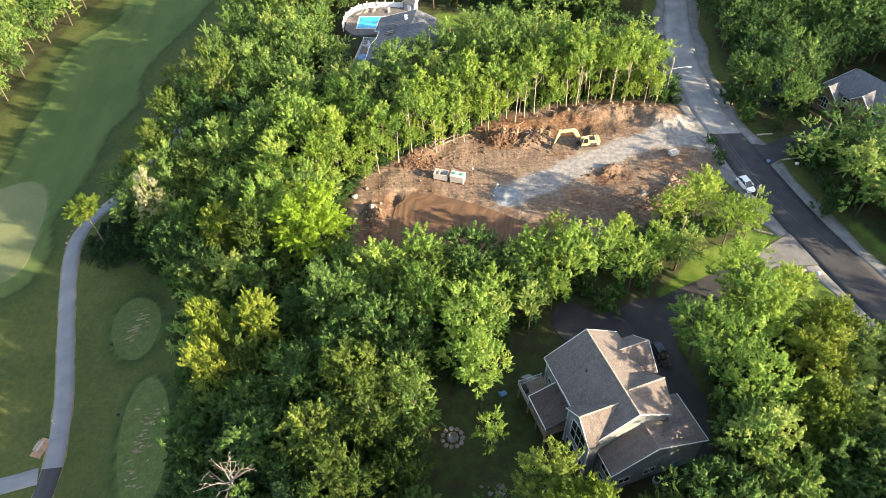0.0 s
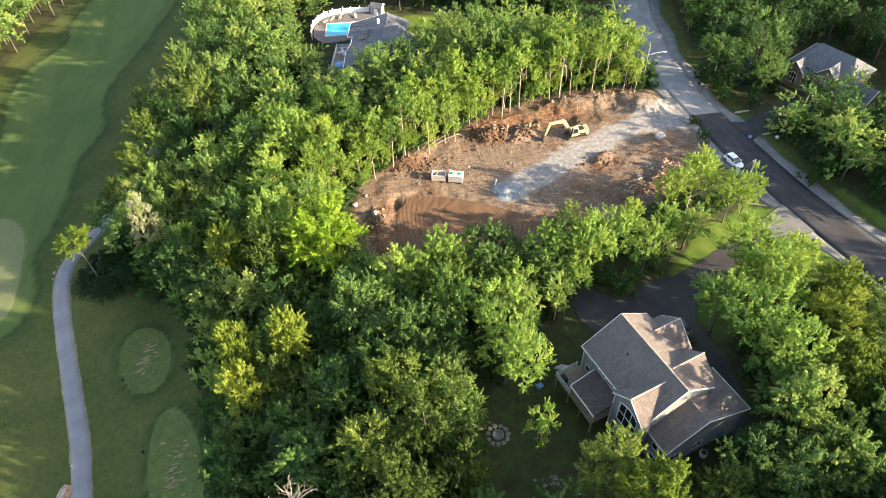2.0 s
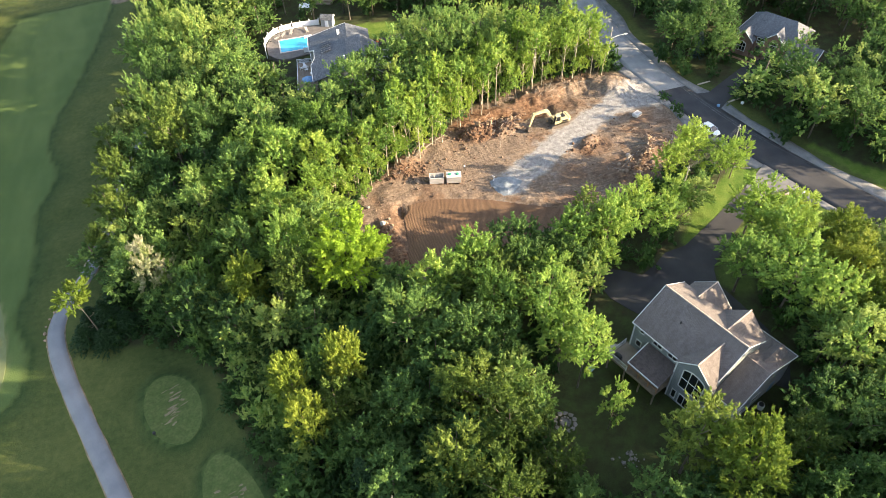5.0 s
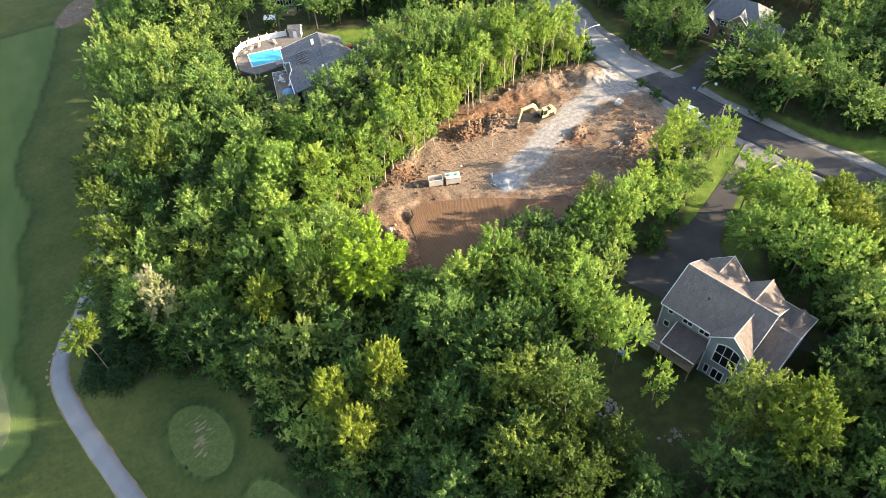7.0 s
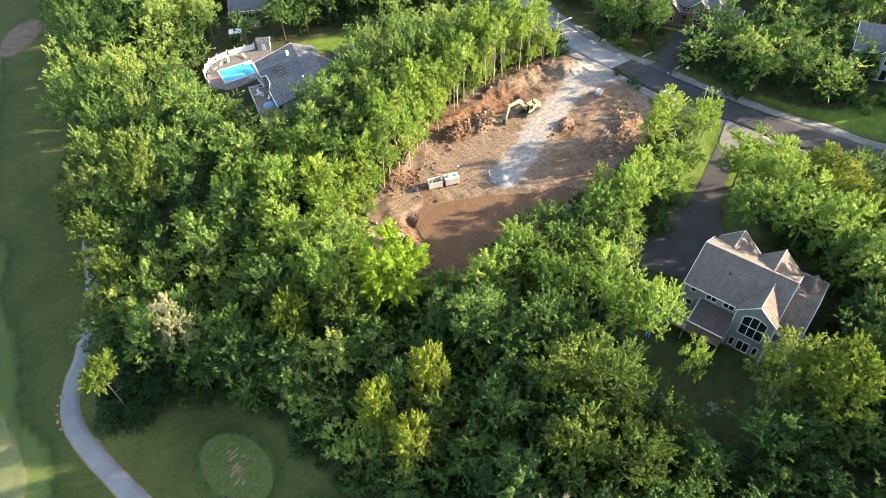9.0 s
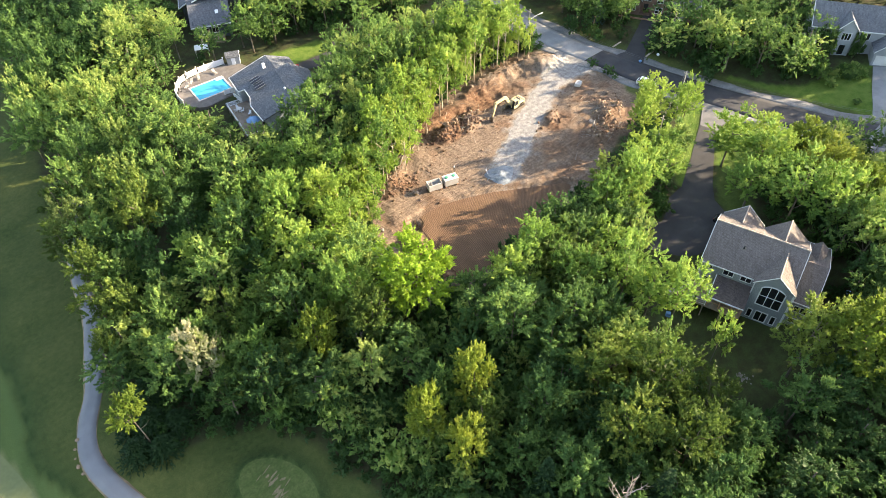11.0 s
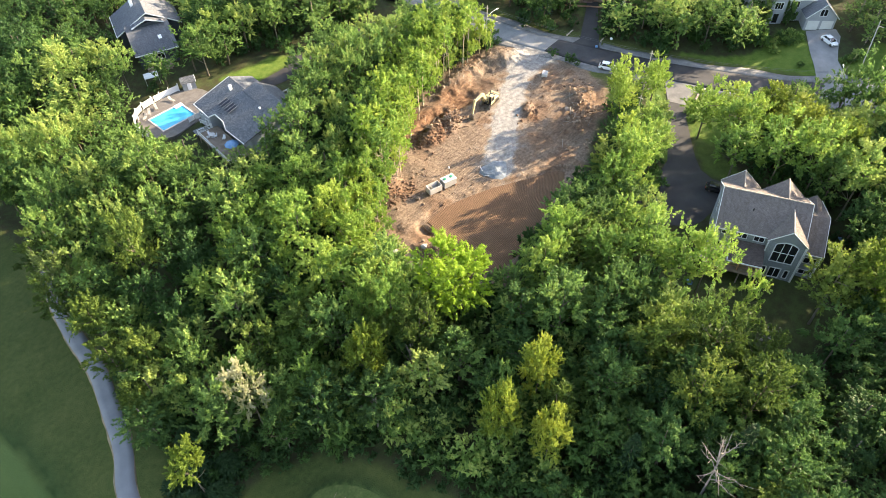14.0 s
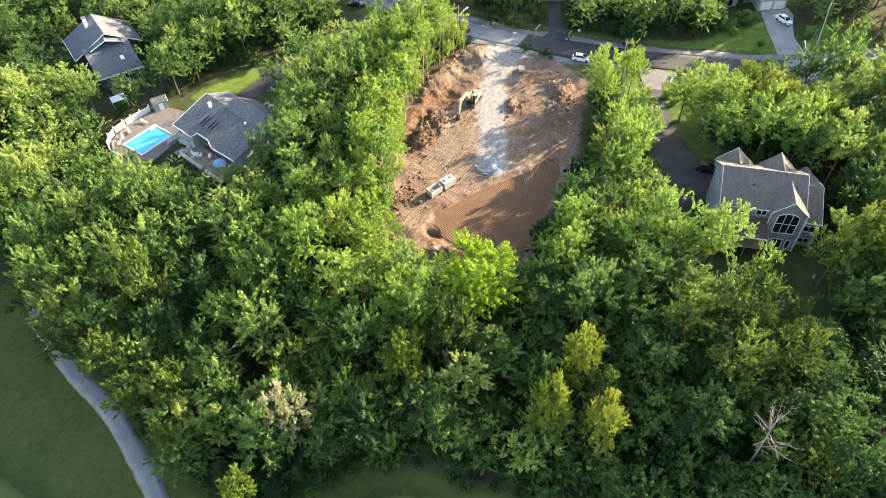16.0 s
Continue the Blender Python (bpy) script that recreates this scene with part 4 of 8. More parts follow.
make_kind("broad", (1, 2, 3, 4, 5, 6), 4.2, 3.2, 15.0, (20, 8, 27), 0.38, 0.25, 0.19, ragged=0.42)
make_kind("tall", (7, 8, 9), 3.3, 3.0, 16.3, (18, 8, 27), 0.36, 0.24, 0.22, ragged=0.38)
make_kind("edge", (10, 11, 12, 13), 2.2, 7.4, 15.4, (9, 6, 20), 0.36, 0.23, 0.13, ragged=0.6)
make_kind("edge", (43, 44, 45), 1.8, 4.6, 13.6, (9, 5, 20), 0.36, 0.23, 0.10, ragged=0.7)
make_kind("lone", (50, 51), 2.7, 8.4, 15.2, (15, 9, 34), 0.32, 0.2, 0.13, ragged=0.4)
make_kind("small", (14, 15), 2.6, 2.2, 8.5, (13, 7, 22), 0.34, 0.21, 0.12)
make_kind("dome", (71, 72, 73), 4.2, 3.0, 15.0, (28, 9, 34), 0.36, 0.24, 0.17, ragged=0.3)
make_kind("low", (61, 62, 63), 2.7, 0.0, 6.6, (11, 5, 12), 0.44, 0.27, 0.1, ragged=0.4)
make_kind("far", (16, 17, 18, 19), 4.2, 0.8, 15.0, (15, 6, 13), 0.56, 0.34, 0.2, ragged=0.4)

def conifer_points(rng, h, R, whorls=14, per=9, blades=14):
    out = []
    for i in range(whorls):
        t = i / (whorls - 1)
        z = 0.6 + (h - 0.8) * t
        L = R * (1 - t) ** 0.9 + 0.15
        for j in range(per):
            a = 6.283 * (j + rng.uniform(0, 0.8)) / per
            u = rng.uniform(0.2, 1.0, blades)
            c = np.stack([np.cos(a) * u * L, np.sin(a) * u * L, z - u * L * 0.25 + 0 * u], 1)
            t1 = np.array([math.cos(a), math.sin(a), -0.15])
            tt = unit(t1 + rng.normal(size=(blades, 3)) * 0.5)
            s = unit(np.cross(tt, np.array([0, 0, 1.0]) + rng.normal(size=(blades, 3)) * 0.4))
            out.append(np.stack([c - s * 0.13, c + s * 0.13, c + tt * 0.5], 1).reshape(-1, 3))
    return np.concatenate(out)

MADE = {}
def plant(kind, index, x, y, scale=1.0, turn=0.0, stretch=1.0, leaf="leaf", label="", name="tree", group="trees of the mixed wood", lean=(0.0, 0.0)):
    """One tree, an empty with its trunk and crown."""
    key = (kind, index, leaf)
    if key not in MADE:
        (pts, bough), tb = KINDS[kind][index]
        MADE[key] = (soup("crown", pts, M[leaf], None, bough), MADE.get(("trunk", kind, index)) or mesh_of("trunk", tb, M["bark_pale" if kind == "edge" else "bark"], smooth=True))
        MADE[("trunk", kind, index)] = MADE[key][1]
    root = new(name)
    root.empty_display_size = 0.5
    root.matrix_basis = pose(x, y, hz(x, y) - 0.05, lean[0], lean[1], turn) @ Matrix.Diagonal((scale, scale, scale * stretch, 1))
    tagged(root, label or "full-grown maple with a dense green crown", "tree", group)
    for nm, me in zip(("crown", "trunk"), MADE[key]):
        o = new(nm, me)
        o.parent = root
    return root

HOUSE_AT, HOUSE_TURN = (17.2, 55.6, 0.0), -70.1
def house_xy(u, v):
    c, s = math.cos(radians(HOUSE_TURN)), math.sin(radians(HOUSE_TURN))
    return (HOUSE_AT[0] + u * c - v * s, HOUSE_AT[1] + u * s + v * c)
FOOT = [house_xy(-2.5, -12), house_xy(18.5, -8), house_xy(20, 12), house_xy(-3, 12)]
POOL_LOT = [(-31.5, 158), (-31, 170), (-25, 174), (-8, 173), (-1, 168), (5, 150), (0, 139.5), (-9, 137), (-19, 136.5), (-24.5, 140), (-25, 152)]
FAR_LOT = [(-18, 183.6), (-17, 176.5), (-8, 176.5), (-2, 178.6), (7, 199), (-8.6, 206)]
BRICK_LOT = [(75, 122), (78, 131), (84, 134), (99, 130), (103, 111), (92, 105), (84, 111), (76, 112)]
CAR_SPOT = [(45, 91), (46, 101), (56, 101), (62, 84), (54, 86)]
BLUE_LOT = [(90, 72), (94, 84), (106, 86), (118, 66), (108, 56), (98, 60)]
KEEP = [(CLEARING, 1.2), (GOLF, 0.0), (PATH_POLY, 1.2), (ROAD_POLY, 4.0), (DRIVE, 2.2), (POOL_DRIVE, 3.6), (CAR_SPOT, 0.0), (BLUE_DRIVE, 2.0), (CROSS_DRIVE, 2.0), (FOOT, 1.0), (POOL_LOT, 0.5), (FAR_LOT, 1.0), (BRICK_LOT, 0.5), (BLUE_LOT, 0.5)] + [(l, 0.3) for l in LAWNS]
# reaches past the view to the south-east, where unseen trees cast shade
SOWN_AREA = [(-150, 130), (-150, 215), (-118, 262), (-40, 272), (10, 262), (60, 215), (105, 185), (140, 145), (140, 80), (128, 34), (75, -5), (20, -25), (-12, -12), (-40, 18), (-60, 30), (-100, 60)]

def sow(rng, gap, n, box=(-150, 140, -30, 275)):
    """Scattered places, no two nearer than gap."""
    out, cells = [], {}
    for x, y in np.stack([rng.uniform(box[0], box[1], n), rng.uniform(box[2], box[3], n)], 1):
        i, j = int(x // gap), int(y // gap)
        if all((x - a) ** 2 + (y - b) ** 2 >= gap * gap for di in (-1, 0, 1) for dj in (-1, 0, 1) for a, b in cells.get((i + di, j + dj), ())):
            cells.setdefault((i, j), []).append((x, y))
            out.append((x, y))
    return np.array(out)

rng = np.random.default_rng(7)
spots = sow(rng, 4.3, 30000)
ok = side(SOWN_AREA, spots[:, 0], spots[:, 1]) > 0
for poly, gap in KEEP:
    ok &= side(poly, spots[:, 0], spots[:, 1]) < -gap
# single trees: x, y, height of the top above datum, crown radius
WEST_WOOD = {
    "leaf": ((-48.6, 176.9, 8.2, 4.2), (-38.6, 172.6, 7.5, 4.0), (-44.2, 168.8, 14.0, 4.4), (-43.5, 161.8, 9.0, 4.0), (-53.8, 152.8, 11.2, 4.2), (-57.8, 148.0, 8.6, 3.6), (-45.1, 153.2, 10.2, 4.2), (-37.1, 145.4, 14.8, 4.6), (-35.8, 134.8, 12.4, 4.4), (-43.6, 132.4, 12.0, 4.2)),
    "leaf_olive": ((-61.2, 147.0, 6.8, 3.4), (-51.2, 127.8, 15.1, 4.2), (-62.8, 124.0, 8.8, 3.8), (-61.6, 111.4, 9.2, 3.6), (-67.0, 107.8, 4.6, 2.6), (-49.9, 97.6, 8.6, 3.6), (-33.6, 79.6, 14.4, 3.6), (-65.0, 117.0, 6.2, 3.0), (-64.4, 134.0, 7.0, 3.4)),
    "leaf_pale": ((-56.2, 92.6, 12.2, 3.5), (-62.4, 139.6, 7.5, 2.8)),
}
MIDDLE_WOOD = {
    "leaf": ((-33.6, 123.8, 13.2, 4.4), (-38.8, 111.6, 12.0, 4.4), (-47.4, 105.8, 10.8, 4.2), (-12.9, 127.8, 16.2, 4.2), (-18.6, 121.8, 14.4, 4.0), (-8.4, 133.6, 14.2, 3.8), (-2.6, 136.0, 14.8, 3.8), (-40.6, 90.8, 11.6, 4.0), (-27.6, 91.6, 12.6, 3.8)),
    "leaf_dark": ((-50.8, 84.0, 8.4, 3.4), (-56.0, 86.8, 5.4, 3.0), (-54.7, 121.6, 8.6, 4.0), (-45.5, 120.3, 9.2, 4.0), (-40.6, 104.0, 8.2, 3.6), (-54.0, 113.6, 6.0, 3.8)),
    "leaf_fresh": ((-31.4, 108.6, 16.5, 4.4), (-23.0, 117.2, 13.6, 4.0), (-34.4, 100.0, 14.2, 4.2), (-33.2, 85.6, 15.6, 3.6)),
    "leaf_lime": ((-26.8, 100.6, 11.6, 3.8), (-24.8, 107.6, 13.6, 3.4)),
    "leaf_yellow": ((-41.4, 83.2, 12.4, 3.2),),
    "leaf_bright": ((-24.4, 80.0, 16.4, 5.7),),
}
SOUTH_WOOD = {
    "leaf_yellow": ((-37.6, 61.2, 14.8, 2.7), (-29.6, 60.6, 16.4, 2.8), (-36.4, 54.2, 14.5, 2.5)),
    "leaf": ((-19.2, 63.8, 17.2, 4.3), (-12.4, 58.8, 17.0, 4.3)),
    "leaf_olive": ((-32.0, 55.8, 13.0, 2.6), (-14.9, 50.4, 18.0, 4.2), (-11.6, 43.4, 19.6, 4.2), (-19.4, 41.4, 16.5, 3.8), (-15.0, 35.4, 17.6, 4.0), (-26.4, 28.6, 10.0, 3.2)),
    "leaf_dark": ((-30.4, 50.2, 9.8, 3.6), (-27.6, 42.2, 13.2, 3.4), (-21.4, 28.2, 13.2, 3.8), (-25.8, 23.6, 13.8, 3.6), (-23.8, 52.6, 12.6, 3.8)),
}
MAPLES = {
    "leaf_fresh": ((-6.0, 72.4, 16.7, 4.2), (-12.8, 70.8, 15.8, 4.2), (-6.0, 63.6, 16.8, 4.4), (0.9, 59.4, 17.4, 4.0), (2.6, 51.0, 17.6, 3.5), (1.0, 54.6, 15.4, 3.2), (11.6, 72.6, 15.5, 4.0), (14.8, 69.0, 10.4, 3.0), (17.2, 72.0, 17.2, 3.8), (21.6, 73.6, 14.4, 3.6), (28.0, 72.6, 12.2, 3.4), (3.8, 43.4, 12.0, 2.0), (5.0, 66.4, 13.6, 3.6), (33.2, 77.0, 11.4, 3.2)),
    "leaf_lime": ((36.4, 84.8, 12.6, 3.2), (41.8, 86.8, 13.2, 3.4), (46.4, 82.4, 11.8, 3.0), (50.6, 84.0, 10.6, 2.6), (44.4, 89.4, 11.4, 2.6), (26.6, 77.6, 12.6, 3.2)),
}
HOUSE_TREES = {
    "leaf_fresh": ((34.8, 59.2, 13.8, 4.8), (37.6, 52.2, 17.4, 4.5), (39.2, 46.0, 17.6, 4.4), (43.2, 62.8, 13.8, 4.2)),
    "leaf": ((36.8, 42.4, 15.0, 4.0), (36.6, 38.8, 18.6, 4.4), (38.2, 32.6, 16.2, 4.2), (30.0, 30.4, 17.2, 4.2)),
    "leaf_lime": ((45.0, 60.4, 13.4, 4.0), (43.6, 69.6, 13.6, 4.4), (50.0, 66.4, 12.0, 3.6)),
    "leaf_yellow": ((46.2, 43.8, 15.0, 4.2), (12.8, 29.0, 20.8, 4.6), (54.0, 60.0, 12.0, 3.8), (49.6, 53.6, 13.6, 4.2)),
    "leaf_olive": ((9.8, 34.4, 18.2, 4.4), (20.6, 29.4, 16.4, 4.0)),
    "leaf_dark": ((12.8, 23.8, 11.2, 3.8), (7.6, 28.0, 12.8, 3.6), (3.0, 30.0, 13.0, 3.6)),
}
POOL_TREES = {
    "leaf": ((6.2, 133.0, 14.6, 4.0), (10.2, 137.0, 17.0, 4.2), (3.7, 140.0, 16.0, 4.2), (-31.0, 187.6, 14.8, 4.6), (-21.6, 188.2, 11.2, 4.2), (-5.4, 170.6, 12.4, 3.8), (-21.0, 179.6, 12.4, 3.2), (16.4, 134.6, 15.6, 4.0), (23.0, 137.6, 15.0, 4.0), (1.0, 176.0, 13.0, 4.0), (7.6, 171.6, 13.6, 4.0), (14.6, 168.6, 14.0, 4.0)),
    "leaf_dark": ((3.4, 180.6, 15.0, 4.2), (11.0, 177.2, 15.4, 4.2), (19.0, 172.6, 15.2, 4.2)),
}
ROAD_TREES = {
    "leaf": ((72.6, 94.0, 13.6, 4.4), (78.0, 84.4, 13.6, 4.4), (71.0, 126.0, 15.6, 4.4)),
    "leaf_dark": ((69.0, 117.6, 11.4, 3.4), (77.3, 129.6, 13.4, 3.8), (76.4, 100.2, 12.6, 4.2), (82.4, 91.6, 13.6, 4.4)),
}
WOOD_LABELS = {"leaf": "full-grown maple with a dense green crown", "leaf_fresh": "tall fresh-green maple with a full crown", "leaf_yellow": "yellow-green broadleaved tree lit by low sun", "leaf_olive": "olive-green broadleaved tree of the wood", "leaf_dark": "dark blue-green broadleaved tree of the wood, darkened further for shade",
               "leaf_lime": "light green tree with a loose crown", "leaf_bright": "bright lime-green maple at the corner of the clearing", "leaf_pale": "pale silvery tree at the edge of the wood"}
SINGLE = [(x, y, top, r, leaf) for group in (WEST_WOOD, MIDDLE_WOOD, SOUTH_WOOD, MAPLES, HOUSE_TREES, POOL_TREES, ROAD_TREES) for leaf, rows in group.items() for x, y, top, r in rows]
LONE = (-68.6, 90.8)
CANOPY = np.array([q[:3] for q in SINGLE] + [(-48.9, 73.4, -0.5), (-44.4, 66.6, 0.4), (-41.0, 55.0, 2.0), (-36.0, 44.0, 3.0), (-26.0, 134.0, 7.0), (-30.0, 128.0, 10.0), (-16.0, 131.0, 13.0), (-28.0, 150.0, 8.0), (-33.0, 160.0, 10.5)])
def canopy_top(x, y):
    """Height of the wood's roof above datum, from the trees that stand out, and how near the nearest of them is."""
    d2 = (CANOPY[:, 0] - x) ** 2 + (CANOPY[:, 1] - y) ** 2
    w = 1 / (d2 + 6) ** 1.5
    return float((w * CANOPY[:, 2]).sum() / w.sum()), float(math.sqrt(d2.min()))
ok &= np.min([np.hypot(spots[:, 0] - q[0], spots[:, 1] - q[1]) - (1.25 if q[4] == "leaf_bright" else 0.72) * q[3] for q in SINGLE], axis=0) > 1.0
ok &= np.hypot(spots[:, 0] - LONE[0], spots[:, 1] - LONE[1]) > 9
spots = spots[ok]
back = side(CLEARING, spots[:, 0], spots[:, 1]) > -7
is_back = back & ((spots[:, 1] > 99) & (spots[:, 0] < 48))
near = (spots[:, 0] > -75) & (spots[:, 0] < 62) & (spots[:, 1] > 18) & (spots[:, 1] < 128) & ~is_back
south = (side(GOLF, spots[:, 0], spots[:, 1]) > -2.8) & (spots[:, 1] < 86)
south |= (side(CLEARING, spots[:, 0], spots[:, 1]) > -3.2) & (spots[:, 1] < 95)
spots = spots[~south]
is_back, near = is_back[~south], near[~south]
near_order = np.argsort(np.hypot(spots[:, 0] + 15, spots[:, 1] - 70) + 1000 * ~near)
chosen = set(near_order[:44].tolist())
fine = set(near_order[44:min(130, int(near.sum()))].tolist())
def height_zone(x, y):
    """Height factor by place: younger, lower trees between the clearing and the pool, and heightened unseen trees added
    to cast shade.
    """
    # the next two bands lie out of view, raised to block low sun
    if (y < 26 and x > 18) or (x > 55 and y < 46):
        return 1.4
    if y < 14 - 0.2 * x and x > -60:
        return 1.9 if x > 4 else 1.5
    if x < -53 and 106 < y < 165:
        return 1.0
    if 84 < x and y < 58:
        return 0.62
    if -32 < x < 0 and 130 < y < 153:
        return 0.58
    return 0.72 if -62 < x < 8 and 122 < y < 158 else 0.80 if 66 < x < 96 and 76 < y < 104 else (1.12 if y > 158 and x < -36 else 0.85 if y > 158 else 1.0)
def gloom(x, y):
    """The older wood on the slope to the golf course and south of the lawn: darker leaves that stand for deep shade, a
    low storey under a few tall trees.
    """
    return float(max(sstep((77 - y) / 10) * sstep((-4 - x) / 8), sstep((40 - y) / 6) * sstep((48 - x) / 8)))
woods_leaf, woods_tint, woods_bough, woods_bark = {}, {}, {}, {}
for i, (x, y) in enumerate(spots):
    if is_back[i]:
        continue
    s, turn = 0.62 + 0.62 * rng.uniform() ** 1.3, rng.uniform(0, 360)
    st = rng.uniform(0.86, 1.1) * (1.02 / s) ** 0.55 * height_zone(x, y)
    g = gloom(x, y)
    tall_one = rng.uniform() < 0.33 - 0.10 * g
    if y < 44 and g > 0.5:
        tall_one = rng.uniform() < 0.07
    if y < 78 and x < -20 and float(side(GOLF, np.array([x]), np.array([y]))[0]) > -13:
        tall_one = rng.uniform() < 0.08
    st *= 1 + (0.06 if tall_one else -0.13) * g
    if tall_one and g > 0.3:
        s = max(s, 0.92)
    if -52 < x < -19 and 84 < y < 128:
        st *= 1.1
    if not tall_one:
        st *= rng.uniform(0.86, 1.0)
    top, gap = canopy_top(x, y)
    if gap < 16 and not ((y < 26 and x > 18) or (x > 55 and y < 46)):
        # under the roof of the wood, lower where the old wood is dim
        tall = max(4.0, top - rng.uniform(0.5, 3.5) - g * rng.uniform(1.0, 4.5) - hz(x, y))
        s = min(s, tall / 9.5)
        st = tall / (15.0 * s)
    if i in chosen:
        kind = "tall" if rng.uniform() < 0.35 else "broad"
        p = rng.uniform()
        if tall_one:
            leaf = "leaf_yellow" if p < 0.17 else "leaf_olive" if p < 0.36 else "leaf"
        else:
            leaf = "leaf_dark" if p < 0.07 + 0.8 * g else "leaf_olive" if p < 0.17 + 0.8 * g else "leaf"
        # in the gloom most trees get dark leaves in place of shade
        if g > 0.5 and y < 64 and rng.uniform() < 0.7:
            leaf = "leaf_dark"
        elif leaf == "leaf" and -50 < x < -18 and 78 < y < 124:
            leaf = "leaf_fresh"
        plant(kind, int(rng.integers(len(KINDS[kind]))), x, y, s, turn, st, leaf, WOOD_LABELS[leaf])
    else:
        region = "behind the brick house" if x > 58 and y > 104 else "across the road" if x > 58 else ("beyond the fairway" if x < -100 else "south of the house, darkened and raised out of view for shade" if y < 40 else ("round the pool house" if y > 120 else "near the golf course"))
        if g > 0.5 and x < 0 and y < 64:
            region = "above the tees with leaves darkened for shade"
        elif y > 196 and -110 < x < -5:
            region = "behind the blue house"
        elif -50 < x < -18 and 78 < y < 124:
            region = "beside the clearing"
        (pts, bough), tb = KINDS["broad" if i in fine else "far"][int(rng.integers(4))]
        m = np.array(Matrix.Rotation(radians(turn), 3, "Z")) * s
        q = pts @ m.T * np.array([1, 1, st]) + np.array([x, y, hz(x, y)])
        woods_leaf.setdefault(region, []).append(q)
        woods_bough.setdefault(region, []).append(bough)
        woods_tint.setdefault(region, []).append(np.full(len(q) // 3, rng.uniform()))
        woods_bark.setdefault(region, Build()).tube([(x, y, hz(x, y) - 0.3), (x + rng.normal() * 0.3, y + rng.normal() * 0.3, hz(x, y) + 9 * s)], [0.22, 0.1], 5)
# woods on the slope and to the south carry shade in their leaf colour
for region, q in woods_leaf.items():
    w = new("woods", soup("woods", np.concatenate(q), M["leaf_fresh" if region == "beside the clearing" else "leaf_dark" if region in ("south of the house, darkened and raised out of view for shade", "behind the brick house", "above the tees with leaves darkened for shade", "behind the blue house") else "leaf"], np.concatenate(woods_tint[region]), np.concatenate(woods_bough[region])))
    tagged(w, "dense broadleaved wood " + region, "trees", kind="stuff")
    t = part("trunks", woods_bark[region], M["bark"], w, smooth=True)
    tagged(t, kind="stuff")
for k, (x, y, top, r, leaf) in enumerate(SINGLE):
    tall = top - hz(x, y)
    kind = "dome" if leaf in ("leaf_bright", "leaf_yellow") else "small" if r < 2.5 else "tall" if r < 3.5 and tall > 14 else "broad"
    wide, high = {"dome": (4.2, 15.0), "small": (2.6, 8.5), "tall": (3.3, 16.3), "broad": (4.2, 15.0)}[kind]
    plant(kind, k % len(KINDS[kind]), x, y, r / wide, k * 53 % 360, tall / (high * r / wide), leaf, WOOD_LABELS[leaf])
plant("lone", 0, *LONE, 1.0, 40, 1.0, "leaf_yellow", "slender lone tree with a yellow-green crown beside the cart path")
# slender trees left standing along the back of the clearing
edge_spots = sow(np.random.default_rng(21), 2.05, 12000, (-30, 50, 95, 135))
e = side(CLEARING, edge_spots[:, 0], edge_spots[:, 1])
edge_spots = edge_spots[(e < 1.4) & (e > -8) & ((edge_spots[:, 1] > 100) & (edge_spots[:, 0] < 44.5)) & (side(ROAD_POLY, edge_spots[:, 0], edge_spots[:, 1]) < -3.5)]
for x, y in edge_spots:
    plant("edge", int(rng.integers(7)), x, y, rng.uniform(0.72, 1.12) * (0.9 if x < -8 else 1.0), rng.uniform(0, 360), rng.uniform(0.9, 1.15), "leaf_lime" if rng.uniform() < 0.55 else "leaf_fresh",
          "slender forest tree with a bare lit trunk at the clearing", group="slender trees along the clearing", lean=(rng.normal() * 2.5, rng.normal() * 2.5))

for x, y in sow(np.random.default_rng(33), 2.3, 5000, (-30, 50, 95, 135)):
    d = float(side(CLEARING, np.array([x]), np.array([y]))[0])
    if -9 < d < 1.6 and y > 100 and x < 44 and float(side(ROAD_POLY, np.array([x]), np.array([y]))[0]) < -4:
        plant("small", int(rng.integers(2)), x, y, rng.uniform(0.34, 0.8), rng.uniform(0, 360), rng.uniform(0.9, 1.6), "leaf_lime" if rng.uniform() < 0.6 else "leaf_fresh",
              "young sapling among slender trunks at the clearing", name="sapling", group="saplings along the clearing", lean=(rng.normal() * 4, rng.normal() * 4))
# ---------------------------------------------------------------- houses
def box_walls(b, x0, x1, y0, y1, z0, z1, t=0.25):
    b.box(x0, x1, y0, y0 + t, z0, z1)
    b.box(x0, x1, y1 - t, y1, z0, z1)
    b.box(x0, x0 + t, y0 + t, y1 - t, z0, z1)
    b.box(x1 - t, x1, y0 + t, y1 - t, z0, z1)
    return b

